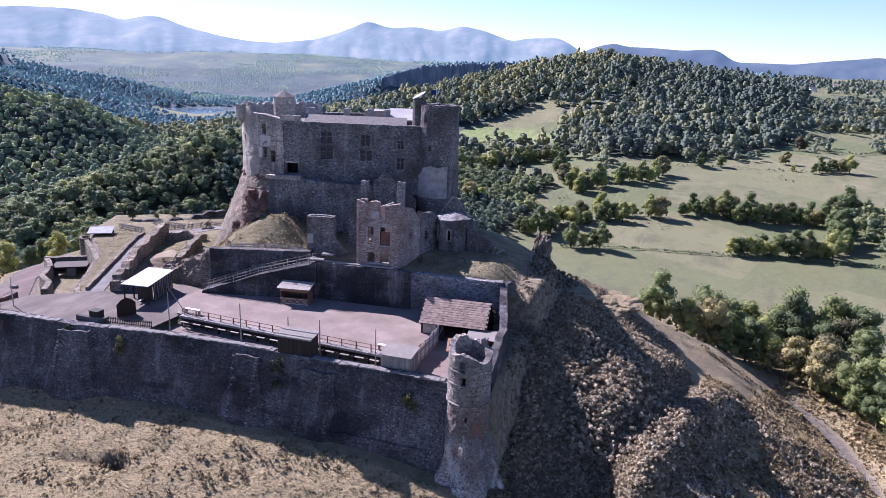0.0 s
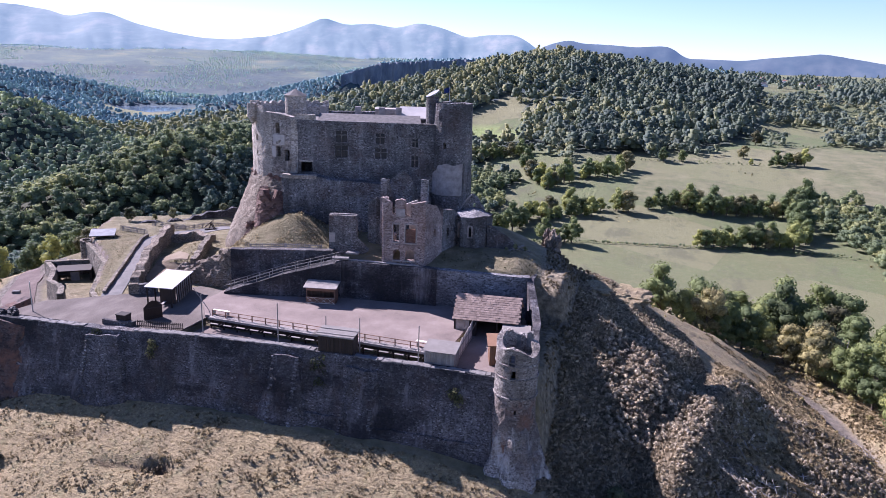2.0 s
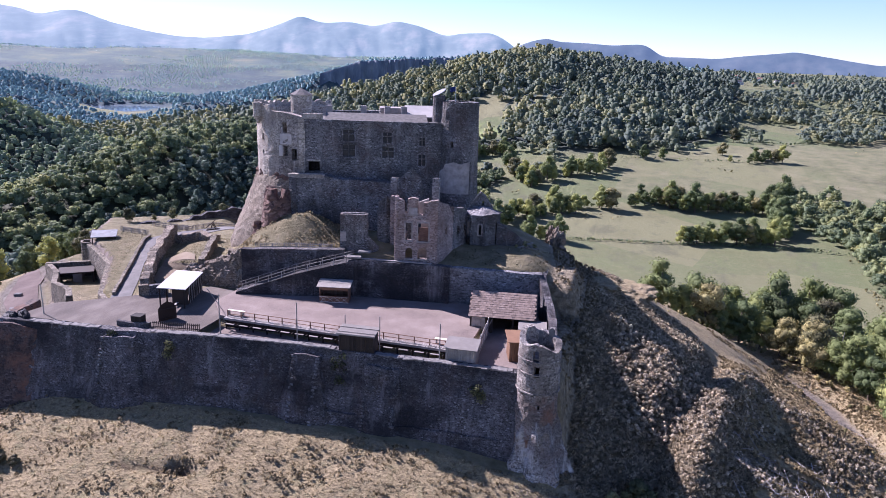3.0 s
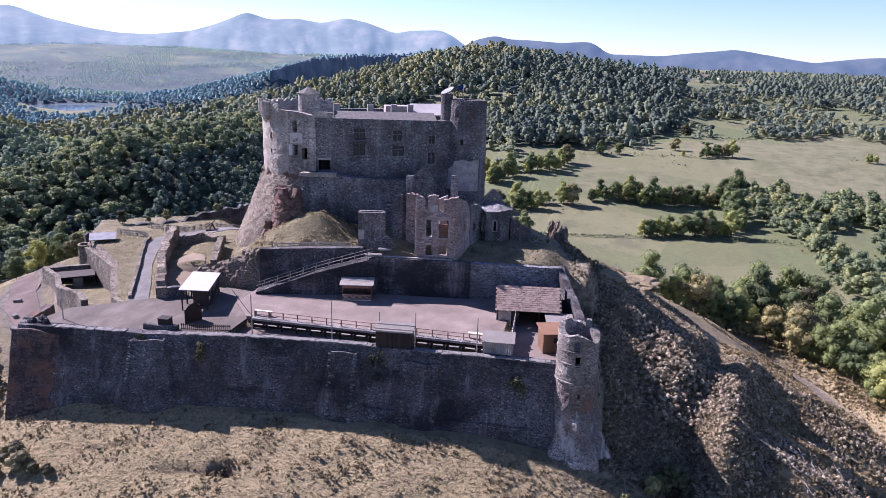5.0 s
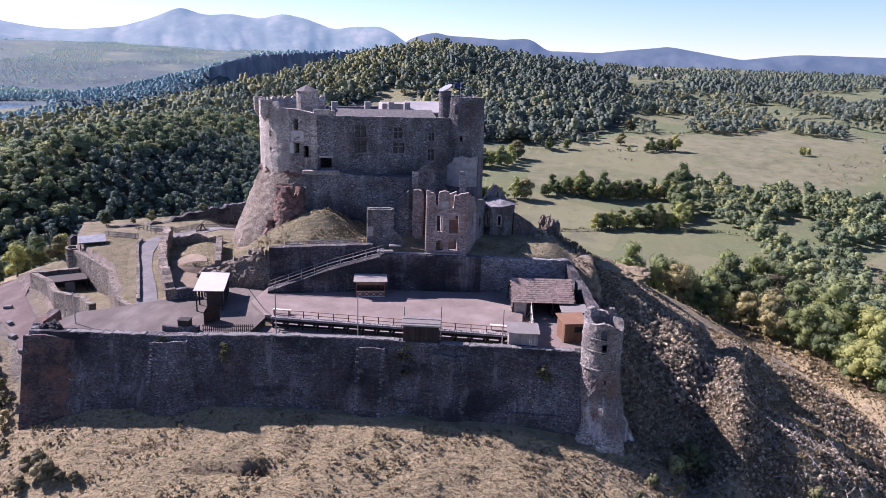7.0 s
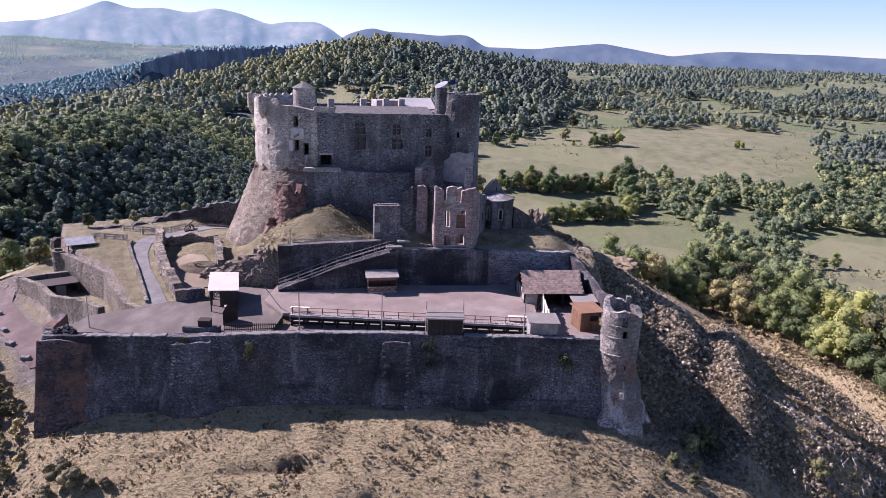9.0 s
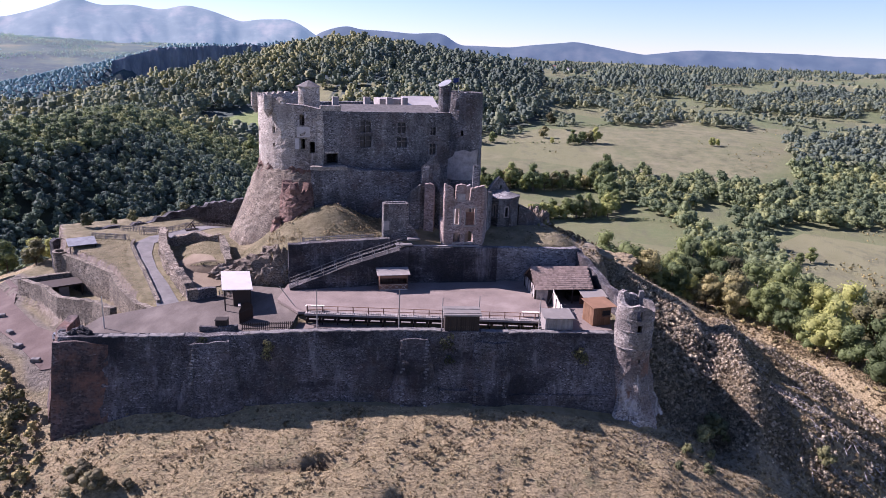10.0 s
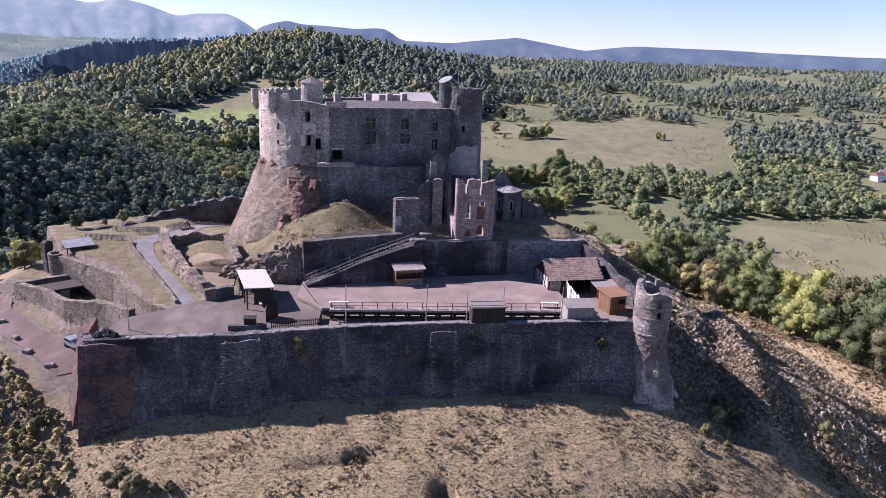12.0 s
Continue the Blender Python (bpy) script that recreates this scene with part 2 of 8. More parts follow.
def ground_material():
    g = Graph("ground")
    woods, green, dirt, rock, dry = (g.attribute(k) for k in ("woods", "green", "dirt", "rock", "dry"))
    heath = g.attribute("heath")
    fine = g.noise(2.4, 6, 0.7)
    big = g.noise(0.11, 5, 0.6)
    straw = g.ramp(fine, [(0.26, (0.12, 0.094, 0.05)), (0.42, (0.24, 0.19, 0.10)), (0.58, (0.315, 0.25, 0.135)), (0.76, (0.40, 0.32, 0.18))])
    straw = g.mix(g.ramp(big, [(0.45, 0.0), (0.68, 0.4)]), straw, (0.21, 0.165, 0.11))
    straw = g.mix(g.ramp(g.noise(0.5, 4), [(0.54, 0.0), (0.70, 0.6)]), straw, (0.185, 0.175, 0.085))
    clod = g.noise(1.15, 5, 0.75, g.scaled(1, 1.7, 1.7))
    straw = g.mix(g.ramp(clod, [(0.53, 0.0), (0.63, 0.75)]), straw, (0.105, 0.08, 0.045))
    straw = g.mix(g.ramp(g.noise(7.0, 4, 0.75), [(0.56, 0.0), (0.68, 0.6)]), straw, (0.46, 0.38, 0.22))
    patch = g.cells(0.0085)["Color"]
    sep = g.add("ShaderNodeSeparateColor")
    g.put(patch, sep.inputs[0])
    field = g.ramp(sep.outputs[0], [(0.0, (0.098, 0.125, 0.05)), (0.35, (0.122, 0.138, 0.06)), (0.6, (0.147, 0.152, 0.071)), (1.0, (0.178, 0.172, 0.088))])
    field = g.mix(g.ramp(g.noise(0.03, 6, 0.65), [(0.4, 0.0), (0.7, 0.55)]), field, (0.13, 0.125, 0.06))
    field = g.mix(g.ramp(g.noise(0.25, 5, 0.7), [(0.5, 0.0), (0.75, 0.5)]), field, (0.21, 0.19, 0.105))
    field = g.mix(g.ramp(g.noise(0.045, 6, 0.72, g.scaled(1, 0.5, 1)), [(0.52, 0.0), (0.62, 0.7)]), field, (0.105, 0.105, 0.06))
    # Foothill colours with the blue haze of the distance mixed in.
    hazy_upland = g.ramp(g.noise(0.006, 8, 0.7), [(0.42, (0.042, 0.078, 0.09)), (0.50, (0.062, 0.102, 0.102)), (0.57, (0.09, 0.125, 0.10)), (0.66, (0.17, 0.17, 0.125))])
    field = g.mix(g.math("MULTIPLY", g.attribute("hay"), 0.7), field, g.ramp(g.noise(0.06, 6, 0.7), [(0.34, (0.092, 0.092, 0.048)), (0.48, (0.158, 0.149, 0.080)), (0.58, (0.19, 0.176, 0.096)), (0.72, (0.26, 0.23, 0.14))]))
    field = g.mix(g.math("MULTIPLY", heath, 0.85), field, hazy_upland)
    lawn = g.ramp(g.noise(0.35, 6, 0.7), [(0.3, (0.095, 0.085, 0.043)), (0.5, (0.17, 0.148, 0.08)), (0.72, (0.27, 0.222, 0.138))])
    straw = g.mix(g.math("MULTIPLY", g.attribute("turf"), 0.9), straw, lawn)
    base = g.mix(dry, field, straw)
    base = g.mix(green, base, g.ramp(g.noise(0.12, 5), [(0.3, (0.13, 0.17, 0.05)), (0.7, (0.21, 0.245, 0.09))]))
    floor = g.ramp(g.noise(0.15, 6, 0.7), [(0.35, (0.03, 0.036, 0.022)), (0.65, (0.06, 0.065, 0.035))])
    # Treetops seen from afar, blued by haze in the colour itself.
    hazy_canopy = g.ramp(g.noise(0.012, 7, 0.72), [(0.36, (0.034, 0.056, 0.068)), (0.49, (0.056, 0.086, 0.088)), (0.56, (0.072, 0.102, 0.088)), (0.64, (0.12, 0.14, 0.10))])
    hazy_canopy = g.mix(g.ramp(g.noise(0.07, 4, 0.7), [(0.44, 0.75), (0.56, 0.0)]), hazy_canopy, (0.03, 0.05, 0.062))
    floor = g.mix(g.attribute("far"), floor, hazy_canopy)
    base = g.mix(woods, base, floor)
    base = g.mix(dirt, base, g.ramp(g.noise(0.9, 5), [(0.3, (0.11, 0.094, 0.074)), (0.7, (0.20, 0.175, 0.138))]))
    base = g.mix(rock, base, g.ramp(g.noise(0.7, 6, 0.7), [(0.3, (0.10, 0.08, 0.07)), (0.7, (0.30, 0.25, 0.21))]))
    thicket = g.ramp(g.noise(1.3, 6, 0.7), [(0.32, (0.08, 0.066, 0.042)), (0.52, (0.23, 0.19, 0.122)), (0.74, (0.40, 0.335, 0.22))])
    base = g.mix(g.math("MULTIPLY", g.attribute("brush"), 0.92), base, thicket)
    # Bare-earth scars, and painted shade inside the two pits.
    base = g.mix(g.attribute("scar"), base, g.ramp(g.noise(1.5, 5), [(0.3, (0.025, 0.017, 0.011)), (0.7, (0.085, 0.06, 0.038))]))
    g.bump(g.math("ADD", g.math("MULTIPLY", fine, 0.5), g.math("MULTIPLY", g.noise(1.15, 6, 0.7, g.scaled(1, 1.7, 1.7)), 1.2)), 1.0, 0.5)
    return g.done(base, 0.97)


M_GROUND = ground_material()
M_LEAF_FAR = leaf("woodland_leaves", (0.135, 0.175, 0.09), (0.215, 0.25, 0.11), (0.32, 0.31, 0.115), tint=True, grain=1.1, depth=0.25, vary=0.5, thin_part=0.42)
# Dark tones lifted and blued by a little haze in the colour.
M_LEAF_HILL = leaf("hillside_leaves", (0.135, 0.175, 0.135), (0.195, 0.23, 0.145), (0.30, 0.295, 0.14), tint=True, grain=0.5, depth=0.2, vary=0.32, thin_part=0.5)
M_LEAF_PINE = leaf("pine_needles", (0.097, 0.138, 0.108), (0.135, 0.18, 0.122), (0.235, 0.262, 0.12), tint=True, grain=1.2, depth=0.25, vary=0.5, thin_part=0.42)
# Far brighter than foliage: haze and sun on the ridge put into the colour.
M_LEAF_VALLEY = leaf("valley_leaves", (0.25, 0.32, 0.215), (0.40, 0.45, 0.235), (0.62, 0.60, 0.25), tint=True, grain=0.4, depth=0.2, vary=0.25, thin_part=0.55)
# Distance haze put into the leaf colour: pale, blue and low in contrast.
M_LEAF_HAZE = leaf("distant_woodland", (0.31, 0.45, 0.48), (0.41, 0.55, 0.51), (0.56, 0.65, 0.48), tint=True, grain=0.15, depth=0.1, vary=0.16, thin_part=0.6)
M_LEAF_NEAR = leaf("broad_leaves", (0.12, 0.155, 0.06), (0.205, 0.235, 0.08), (0.31, 0.31, 0.09), grain=1.9, depth=0.2, vary=0.5, thin_part=0.38)
M_LEAF_BROWN = leaf("turning_leaves", (0.12, 0.115, 0.05), (0.17, 0.16, 0.07), (0.24, 0.21, 0.085), grain=1.9, depth=0.25)
M_LEAF_SHRUB = leaf("shrub_leaves", (0.10, 0.11, 0.05), (0.18, 0.18, 0.075), (0.29, 0.26, 0.11))
M_SCRUB = leaf("scrub_leaves", (0.12, 0.115, 0.05), (0.21, 0.185, 0.075), (0.33, 0.27, 0.11), tint=True)
M_IVY = leaf("ivy_leaves", (0.045, 0.055, 0.025), (0.085, 0.095, 0.04), (0.15, 0.145, 0.065))
M_BARK = plain("bark", (0.11, 0.085, 0.065), 0.95, vary=0.4, size=2.0)
M_DEAD = plain("bare_dead_wood", (0.34, 0.31, 0.28), 0.95, vary=0.3, size=2.0)
M_STRAW_TUFT = leaf("dry_tufts", (0.24, 0.19, 0.105), (0.33, 0.265, 0.145), (0.42, 0.34, 0.195), tint=True, thin_part=0.45, vary=0.6)
M_DARK_TUFT = leaf("dark_tussocks", (0.17, 0.135, 0.075), (0.23, 0.185, 0.105), (0.31, 0.25, 0.145), tint=True, thin_part=0.45, vary=0.6)
M_FLANK_TUFT = leaf("flank_tussocks", (0.22, 0.185, 0.12), (0.34, 0.285, 0.19), (0.50, 0.42, 0.28), tint=True, thin_part=0.5, vary=0.6)
M_BRAMBLE = leaf("bramble_leaves", (0.30, 0.25, 0.165), (0.44, 0.375, 0.26), (0.58, 0.50, 0.36), tint=True, grain=3.0, depth=0.2, thin_part=0.45)
M_LAWN_TUFT = leaf("lawn_tufts", (0.13, 0.115, 0.062), (0.20, 0.17, 0.095), (0.27, 0.225, 0.135), tint=True, thin_part=0.45)
# ---- the lie of the land ----
def ramp01(a, b, v):
    """Smooth step from 0 at a to 1 at b."""
    u = np.clip((v - a) / (b - a), 0.0, 1.0)
    return u * u * (3 - 2 * u)


def hash01(i, j, seed=0):
    v = np.sin(i * 127.1 + j * 311.7 + seed * 74.7) * 43758.5453
    return v - np.floor(v)


def vnoise(x, y, size, seed=0):
    """Smooth value noise in -1..1 with bumps of about the given size."""
    u, v = x / size, y / size
    i, j = np.floor(u), np.floor(v)
    fu, fv = u - i, v - j
    fu, fv = fu * fu * (3 - 2 * fu), fv * fv * (3 - 2 * fv)
    a, b = hash01(i, j, seed), hash01(i + 1, j, seed)
    c, d = hash01(i, j + 1, seed), hash01(i + 1, j + 1, seed)
    return 2 * ((a * (1 - fu) + b * fu) * (1 - fv) + (c * (1 - fu) + d * fu) * fv) - 1


def fbm(x, y, size, seed=0, octaves=4):
    total, amp = 0.0, 1.0
    for k in range(octaves):
        total = total + amp * vnoise(x, y, size / 2 ** k, seed + k)
        amp *= 0.5
    return total / 1.9


def nearest_on(points, x, y):
    """Distance to a polyline of (x, y, value...) points and the values interpolated along it."""
    best = np.full(np.shape(x), 1e9)
    vals = [np.zeros(np.shape(x)) for _ in points[0][2:]]
    for p, q in zip(points, points[1:]):
        dx, dy = q[0] - p[0], q[1] - p[1]
        u = np.clip(((x - p[0]) * dx + (y - p[1]) * dy) / (dx * dx + dy * dy), 0, 1)
        dist = np.hypot(x - p[0] - u * dx, y - p[1] - u * dy)
        near = dist < best
        best = np.where(near, dist, best)
        for k in range(len(vals)):
            vals[k] = np.where(near, p[2 + k] + u * (q[2 + k] - p[2 + k]), vals[k])
    return (best, *vals)


def inside(points, x, y):
    """Whether points lie inside a closed polygon."""
    odd = np.zeros(np.shape(x), bool)
    for p, q in zip(points, points[1:] + points[:1]):
        if p[1] != q[1]:
            odd ^= ((p[1] > y) != (q[1] > y)) & (x < (q[0] - p[0]) * (y - p[1]) / (q[1] - p[1]) + p[0])
    return odd


# the foot of the castle's outer walls: x, y, height of the ground there, and how steep it falls outside
FOOT = [(-99.5, 60.5, -12.4, 0.42), (-88, 62, -9.4, 0.40), (-78, 62.8, -9.0, 0.36), (-60, 63.6, -8.9, 0.34), (-34, 64.6, -9.5, 0.38), (-24.5, 64.6, -10.7, 0.42), (-19.4, 68.5, -10.9, 0.46), (-19.6, 78, -5.6, 0.50), (-20.5, 86, -2.2, 0.50),
        (-21, 104, 0.6, 0.50), (-24, 120, 0.0, 0.50), (-38, 134, -4, 0.48), (-62, 140, -4, 0.5), (-100, 138, -4, 0.5), (-128, 118, -7, 0.4), (-130, 92, -8, 0.35), (-111, 71, -8.0, 0.40), (-104, 66, -10.5, 0.42)]
# the footpath round the eastern shoulder of the knoll
TRAIL = [(-13, 128, -6.5), (-10, 137, -13.5), (0, 143, -18.5), (8.3, 144, -22.7), (16, 141, -25.2), (22, 138, -27.2), (25.5, 134, -28), (27.4, 127.5, -28.3), (28.6, 122.5, -28.6), (29.7, 116.5, -28.7), (32, 105, -29.2), (35, 95, -30), (40, 80, -31.5), (47, 62, -34)]
CREST_WOOD = [(-360, 170, -62), (-318, 250, -44), (-292, 345, -18), (-292, 430, -18), (-315, 560, -22), (-380, 700, -34), (-470, 860, -44)]
CREST_HILL = [(-520, 850, -62), (-400, 1060, -8), (-300, 1200, 30), (-215, 1330, 50), (-110, 1330, 36), (0, 1230, 16), (110, 1110, -14), (190, 1040, -40)]
CREST_LEFT = [(-1000, 560, 15), (-728, 529, -12), (-647, 551, -24), (-560, 575, -70), (-470, 600, -112)]
CREST_FAR = [(-2100, 900, 70), (-1618, 1175, 46), (-1547, 1266, 42), (-1458, 1369, 30), (-1414, 1414, 6), (-1364, 1463, -45), (-1320, 1500, -90)]
CREST_CLIFF = [(-1050, 1560, -70), (-860, 1690, -15), (-742, 1749, 24), (-524, 1826, 38), (-400, 1870, 54), (-250, 1900, 52), (0, 1950, 30)]
CREST_SPUR = [(-900, 760, -96), (-760, 880, -108), (-620, 980, -110), (-500, 1000, -92)]


GATE_LINE = [(-124, 95.4), (-121.4, 93.4), (-118.0, 91.3), (-114.6, 88.7), (-108.6, 82.2), (-100.6, 77.3), (-95.4, 72.2), (-97.0, 62.0)]
LAWN_LINE = [(-119.5, 104), (-117.2, 99.8), (-110, 94.9), (-104.2, 90.6), (-99.8, 84.5), (-94.2, 77.5), (-90.4, 74.5), (-88, 72)]
LAKE = (-1285, 1460, 105, 125, -106.0)
CRAG = [(-830, 1640), (-742, 1690), (-690, 1712), (-640, 1722), (-585, 1748), (-524, 1776), (-462, 1806), (-400, 1832)]


def side_of(points, x, y):
    """Signed distance to a polyline: below zero on the right of the way."""
    best, sign = np.full(np.shape(x), 1e9), np.ones(np.shape(x))
    for p, q in zip(points, points[1:]):
        dx, dy = q[0] - p[0], q[1] - p[1]
        u = np.clip(((x - p[0]) * dx + (y - p[1]) * dy) / (dx * dx + dy * dy), 0, 1)
        dist = np.hypot(x - p[0] - u * dx, y - p[1] - u * dy)
        near = dist < best - 1e-6
        best = np.where(near, dist, best)
        sign = np.where(near, np.sign(dx * (y - p[1]) - dy * (x - p[0])), sign)
    return best * sign


def ridge(z, crest, width, x, y, sharp=1.6):
    dist, top = nearest_on(crest, x, y)
    return z + np.maximum(top - z, 0) * np.exp(-((dist / width) ** sharp))


def wall_line(x):
    """The outer face of the front curtain wall at its top."""
    return np.interp(x, [-98, -80.5, -63.7, -47.5, -26], [62.6, 64.2, 66.8, 68.2, 69.4])


def inner_line(x):
    """The foot of the retaining wall below the upper terrace."""
    return np.interp(x, [-86, -73.4, -57.6, -55.4, -27], [90.4, 86.2, 91.2, 88.0, 92.8])


def land(x, y):
    """The height of the ground."""
    x, y = np.asarray(x, float), np.asarray(y, float)
    r = np.hypot(x, y)
    right = np.interp(y, [-300, 450, 540, 760, 1100, 1600, 2600, 5200], [-86, -84, -80, -55, -32, -4, 12, 34])
    right = right + 0.035 * np.clip(x - 60, 0, 400) * ramp01(900, 300, y)
    left = np.interp(r, [0, 500, 2100, 2700, 3300, 4200, 5200], [-112, -118, -131, -112, -60, 26, 80])
    side = ramp01(-330, -40, x + 0.16 * (np.clip(y, 0, 2400) - 500))
    z = left * (1 - side) + right * side
    z = z + fbm(x, y, 260, 3) * 7 * ramp01(250, 900, r) + fbm(x, y, 700, 9, 3) * 26 * ramp01(2400, 3600, r) * (1 - side)
    z = ridge(z, CREST_FAR, 260, x, y)
    cliff = ridge(z, CREST_CLIFF, 260, x, y)
    face = ramp01(0.25, 0.5, np.exp(-((nearest_on(CREST_CLIFF, x, y)[0] / 150) ** 2)))
    z = np.where((y < 2000) & (x < -420), z + (cliff - z) * (0.35 + 0.65 * face), cliff)
    below = side_of(CRAG, x, y)
    z = z - 62 * ramp01(6, -8, below) * ramp01(-380, -130, below) * ramp01(-850, -770, x) * ramp01(-360, -430, x)
    z = ridge(z, CREST_LEFT, 165, x, y)
    z = ridge(z, CREST_SPUR, 150, x, y)
    z = ridge(z, CREST_HILL, 300, x, y, 1.8)
    z = ridge(z, CREST_WOOD, 120, x, y)
    u = np.hypot((x - LAKE[0]) / LAKE[2], (y - LAKE[1]) / LAKE[3])
    z = np.where(u < 4, np.minimum(z, LAKE[4] - 3 + 36 * np.clip(u - 1, 0, 4)), z)
    # the castle's knoll
    dist, edge, slope = nearest_on(FOOT + FOOT[:1], x, y)
    rough = fbm(x, y, 16, 5) * 0.9 * ramp01(1, 14, dist) + (fbm(x, y, 3.4, 8) * 0.40 + fbm(x, y * 1.8, 1.7, 10, 2) * 0.13) * ramp01(0.5, 5, dist)
    fall = slope * dist + 0.0032 * np.clip(dist - 22, 0, 60) ** 2
    knoll = edge - fall + rough
    east = np.maximum(ramp01(-45, -25, x) * ramp01(72, 95, y), ramp01(-15, 5, x) * ramp01(38, 60, y))
    shelf = 0.5 * np.minimum(dist, 47) + 0.16 * np.clip(dist - 47, 0, 34) + 0.62 * np.clip(dist - 81, 0, None)
    knoll = knoll + (fall - shelf) * east
    flank = ramp01(58, 68, y) * ramp01(122, 104, y) * ramp01(2, 8, dist)
    u = x - (-3.2 + 0.248 * (y - 76.2))
    knoll = knoll + flank * (1.5 * np.exp(-(u / 1.9) ** 2) - 1.7 * np.exp(-((u + 5.2) / 2.6) ** 2) - 0.5 * ramp01(0.5, 5, u) + 0.5 * ramp01(7, 17, u))
    knoll = knoll + 6.2 * np.exp(-(((x - 7) / 18) ** 2 + ((y - 73) / 12) ** 2)) * ramp01(2, 14, dist) - 2.6 * np.exp(-(((x - 22) / 13) ** 2 + ((y - 127) / 11) ** 2))
    knoll = knoll + 1.9 * np.exp(-(((x + 6.5) / 4.8) ** 2 + ((y - 90) / 12) ** 2)) + 1.6 * np.exp(-(((x + 16.8) / 2.2) ** 2 + ((y - 97) / 2.0) ** 2)) + 1.2 * np.exp(-(((x + 17.5) / 4) ** 2 + ((y - 122) / 6) ** 2))
    knoll = knoll - 1.5 * np.exp(-(((x + 63.3) / 2.0) ** 2 + ((y - 55.0) / 0.8) ** 2) ** 2) - 2.6 * np.exp(-(((x + 53.5) / 1.3) ** 2 + ((y - 50.3) / 1.7) ** 2) ** 2)
    knoll = knoll - 0.5 * np.exp(-((y - 54.2 - 0.10 * (x + 66)) / 0.6) ** 2) * ramp01(-72, -70, x) * ramp01(-63, -65, x) - 0.9 * np.exp(-((y - 52.0 - 0.28 * (x + 24)) / 0.8) ** 2) * ramp01(-28, -26, x) * ramp01(-18, -20, x)
    out = np.maximum(z, knoll) + 5 * np.exp(-((z - knoll) / 14) ** 2) * ramp01(40, 90, dist)
    path, level = nearest_on(TRAIL, x, y)
    out = out + (level - out) * ramp01(4.2, 1.2, path)
    within = inside([p[:2] for p in FOOT], x, y)
    return np.where(within, bailey(x, y), out)


def bailey(x, y):
    """The ground inside the castle's walls."""
    dist, edge, _ = nearest_on(FOOT + FOOT[:1], x, y)
    base = edge + np.minimum(dist, 6) * 0.15
    wall = wall_line(x)
    yard = np.where(x < -70, -0.75, np.where((y < 73.3) | (x > -33.6), -1.7 + 0.8 * ramp01(-36, -32, x), -0.15))
    yard = yard + 0.02 * ramp01(-66, -74, x) * ramp01(71, 76, y)
    inner = inner_line(x)
    terrace = 5.6 + ramp01(92, 100, y) * 1.2
    left_ground = np.interp(y, [60, 75, 84, 92, 104, 118], [-0.9, -0.6, 0.2, 1.2, 1.6, 0.2])
    terrace = terrace + (left_ground - terrace) * ramp01(-73.5, -83, x + 0.25 * (y - 90))
    mound = 3.8 * np.exp(-(((x + 68.6) / 6.0) ** 2 + ((y - 96.8) / 4.2) ** 2))
    terrace = terrace + mound
    terrace = terrace - 4.5 * ramp01(-40, -24, x) * ramp01(98, 118, y) - 5.5 * ramp01(116, 138, y)
    terrace = terrace - 2.4 * ramp01(-31, -25.0, x) * ramp01(116, 100, y)
    step_in = ramp01(inner + 0.2, inner + 1.0, y)
    z = yard * (1 - step_in) + terrace * step_in
    # lawn, path and gate passage on the left
    lawn_side = ramp01(-0.1, 0.7, side_of(LAWN_LINE, x, y))
    left_z = np.interp(y, [62, 70, 80, 96, 110, 130], [-1.6, -1.2, -5.0, -6.6, -6.0, -6.5])
    lawn = np.where(y > 72, np.interp(y, [72, 80, 90, 104, 118], [-0.9, -0.6, -0.2, 0.3, -0.2]), -0.9)
    zl = left_z * (1 - lawn_side) + np.minimum(lawn, 9) * lawn_side
    w = ramp01(-84, -91, x + 0.30 * (y - 80))
    z = z * (1 - w) + zl * w
    step = ramp01(wall + 0.3, wall + 1.0, y)
    z = base * (1 - step) + z * step
    gate = side_of(GATE_LINE, x, y)
    road = np.interp(y, [60, 70, 80, 95, 105], [-12, -8.6, -7.6, -7.4, -7.2])
    outside = ramp01(0.0, -0.7, gate) * (x < -94.5)
    z = z * (1 - outside) + road * outside
    rim = ramp01(0.0, 2.0, dist)
    return edge * (1 - rim) + z * rim

# ---- building helpers ----
def mesh_of(name, verts, faces, mat=None, smooth=False):
    me = bpy.data.meshes.new(name)
    me.from_pydata([tuple(map(float, v)) for v in verts], [], [tuple(map(int, q)) for q in faces])
    if mat:
        me.materials.append(mat)
    if smooth:
        me.polygons.foreach_set("use_smooth", [True] * len(me.polygons))
    me.update()
    return me


def big_mesh(name, verts, quads, mat):
    """A mesh of many quads from arrays."""
    me = bpy.data.meshes.new(name)
    n, k = quads.shape
    me.vertices.add(len(verts))
    me.vertices.foreach_set("co", np.asarray(verts, np.float32).ravel())
    me.loops.add(n * k)
    me.loops.foreach_set("vertex_index", np.asarray(quads, np.int32).ravel())
    me.polygons.add(n)
    me.polygons.foreach_set("loop_start", np.arange(n, dtype=np.int32) * k)
    me.materials.append(mat)
    me.update(calc_edges=True)
    return me


def floats(me, name, values):
    me.attributes.new(name, "FLOAT", "POINT").data.foreach_set("value", np.asarray(values, np.float32))


def part(name, bm, mat, parent=None, label=""):
    """One mesh object out of a bmesh, under a thing or a part."""
    me = bpy.data.meshes.new(name)
    bm.to_mesh(me)
    bm.free()
    me.materials.append(mat)
    ob = new(name, me)
    if parent:
        ob.parent = parent
    return tagged(ob, label)


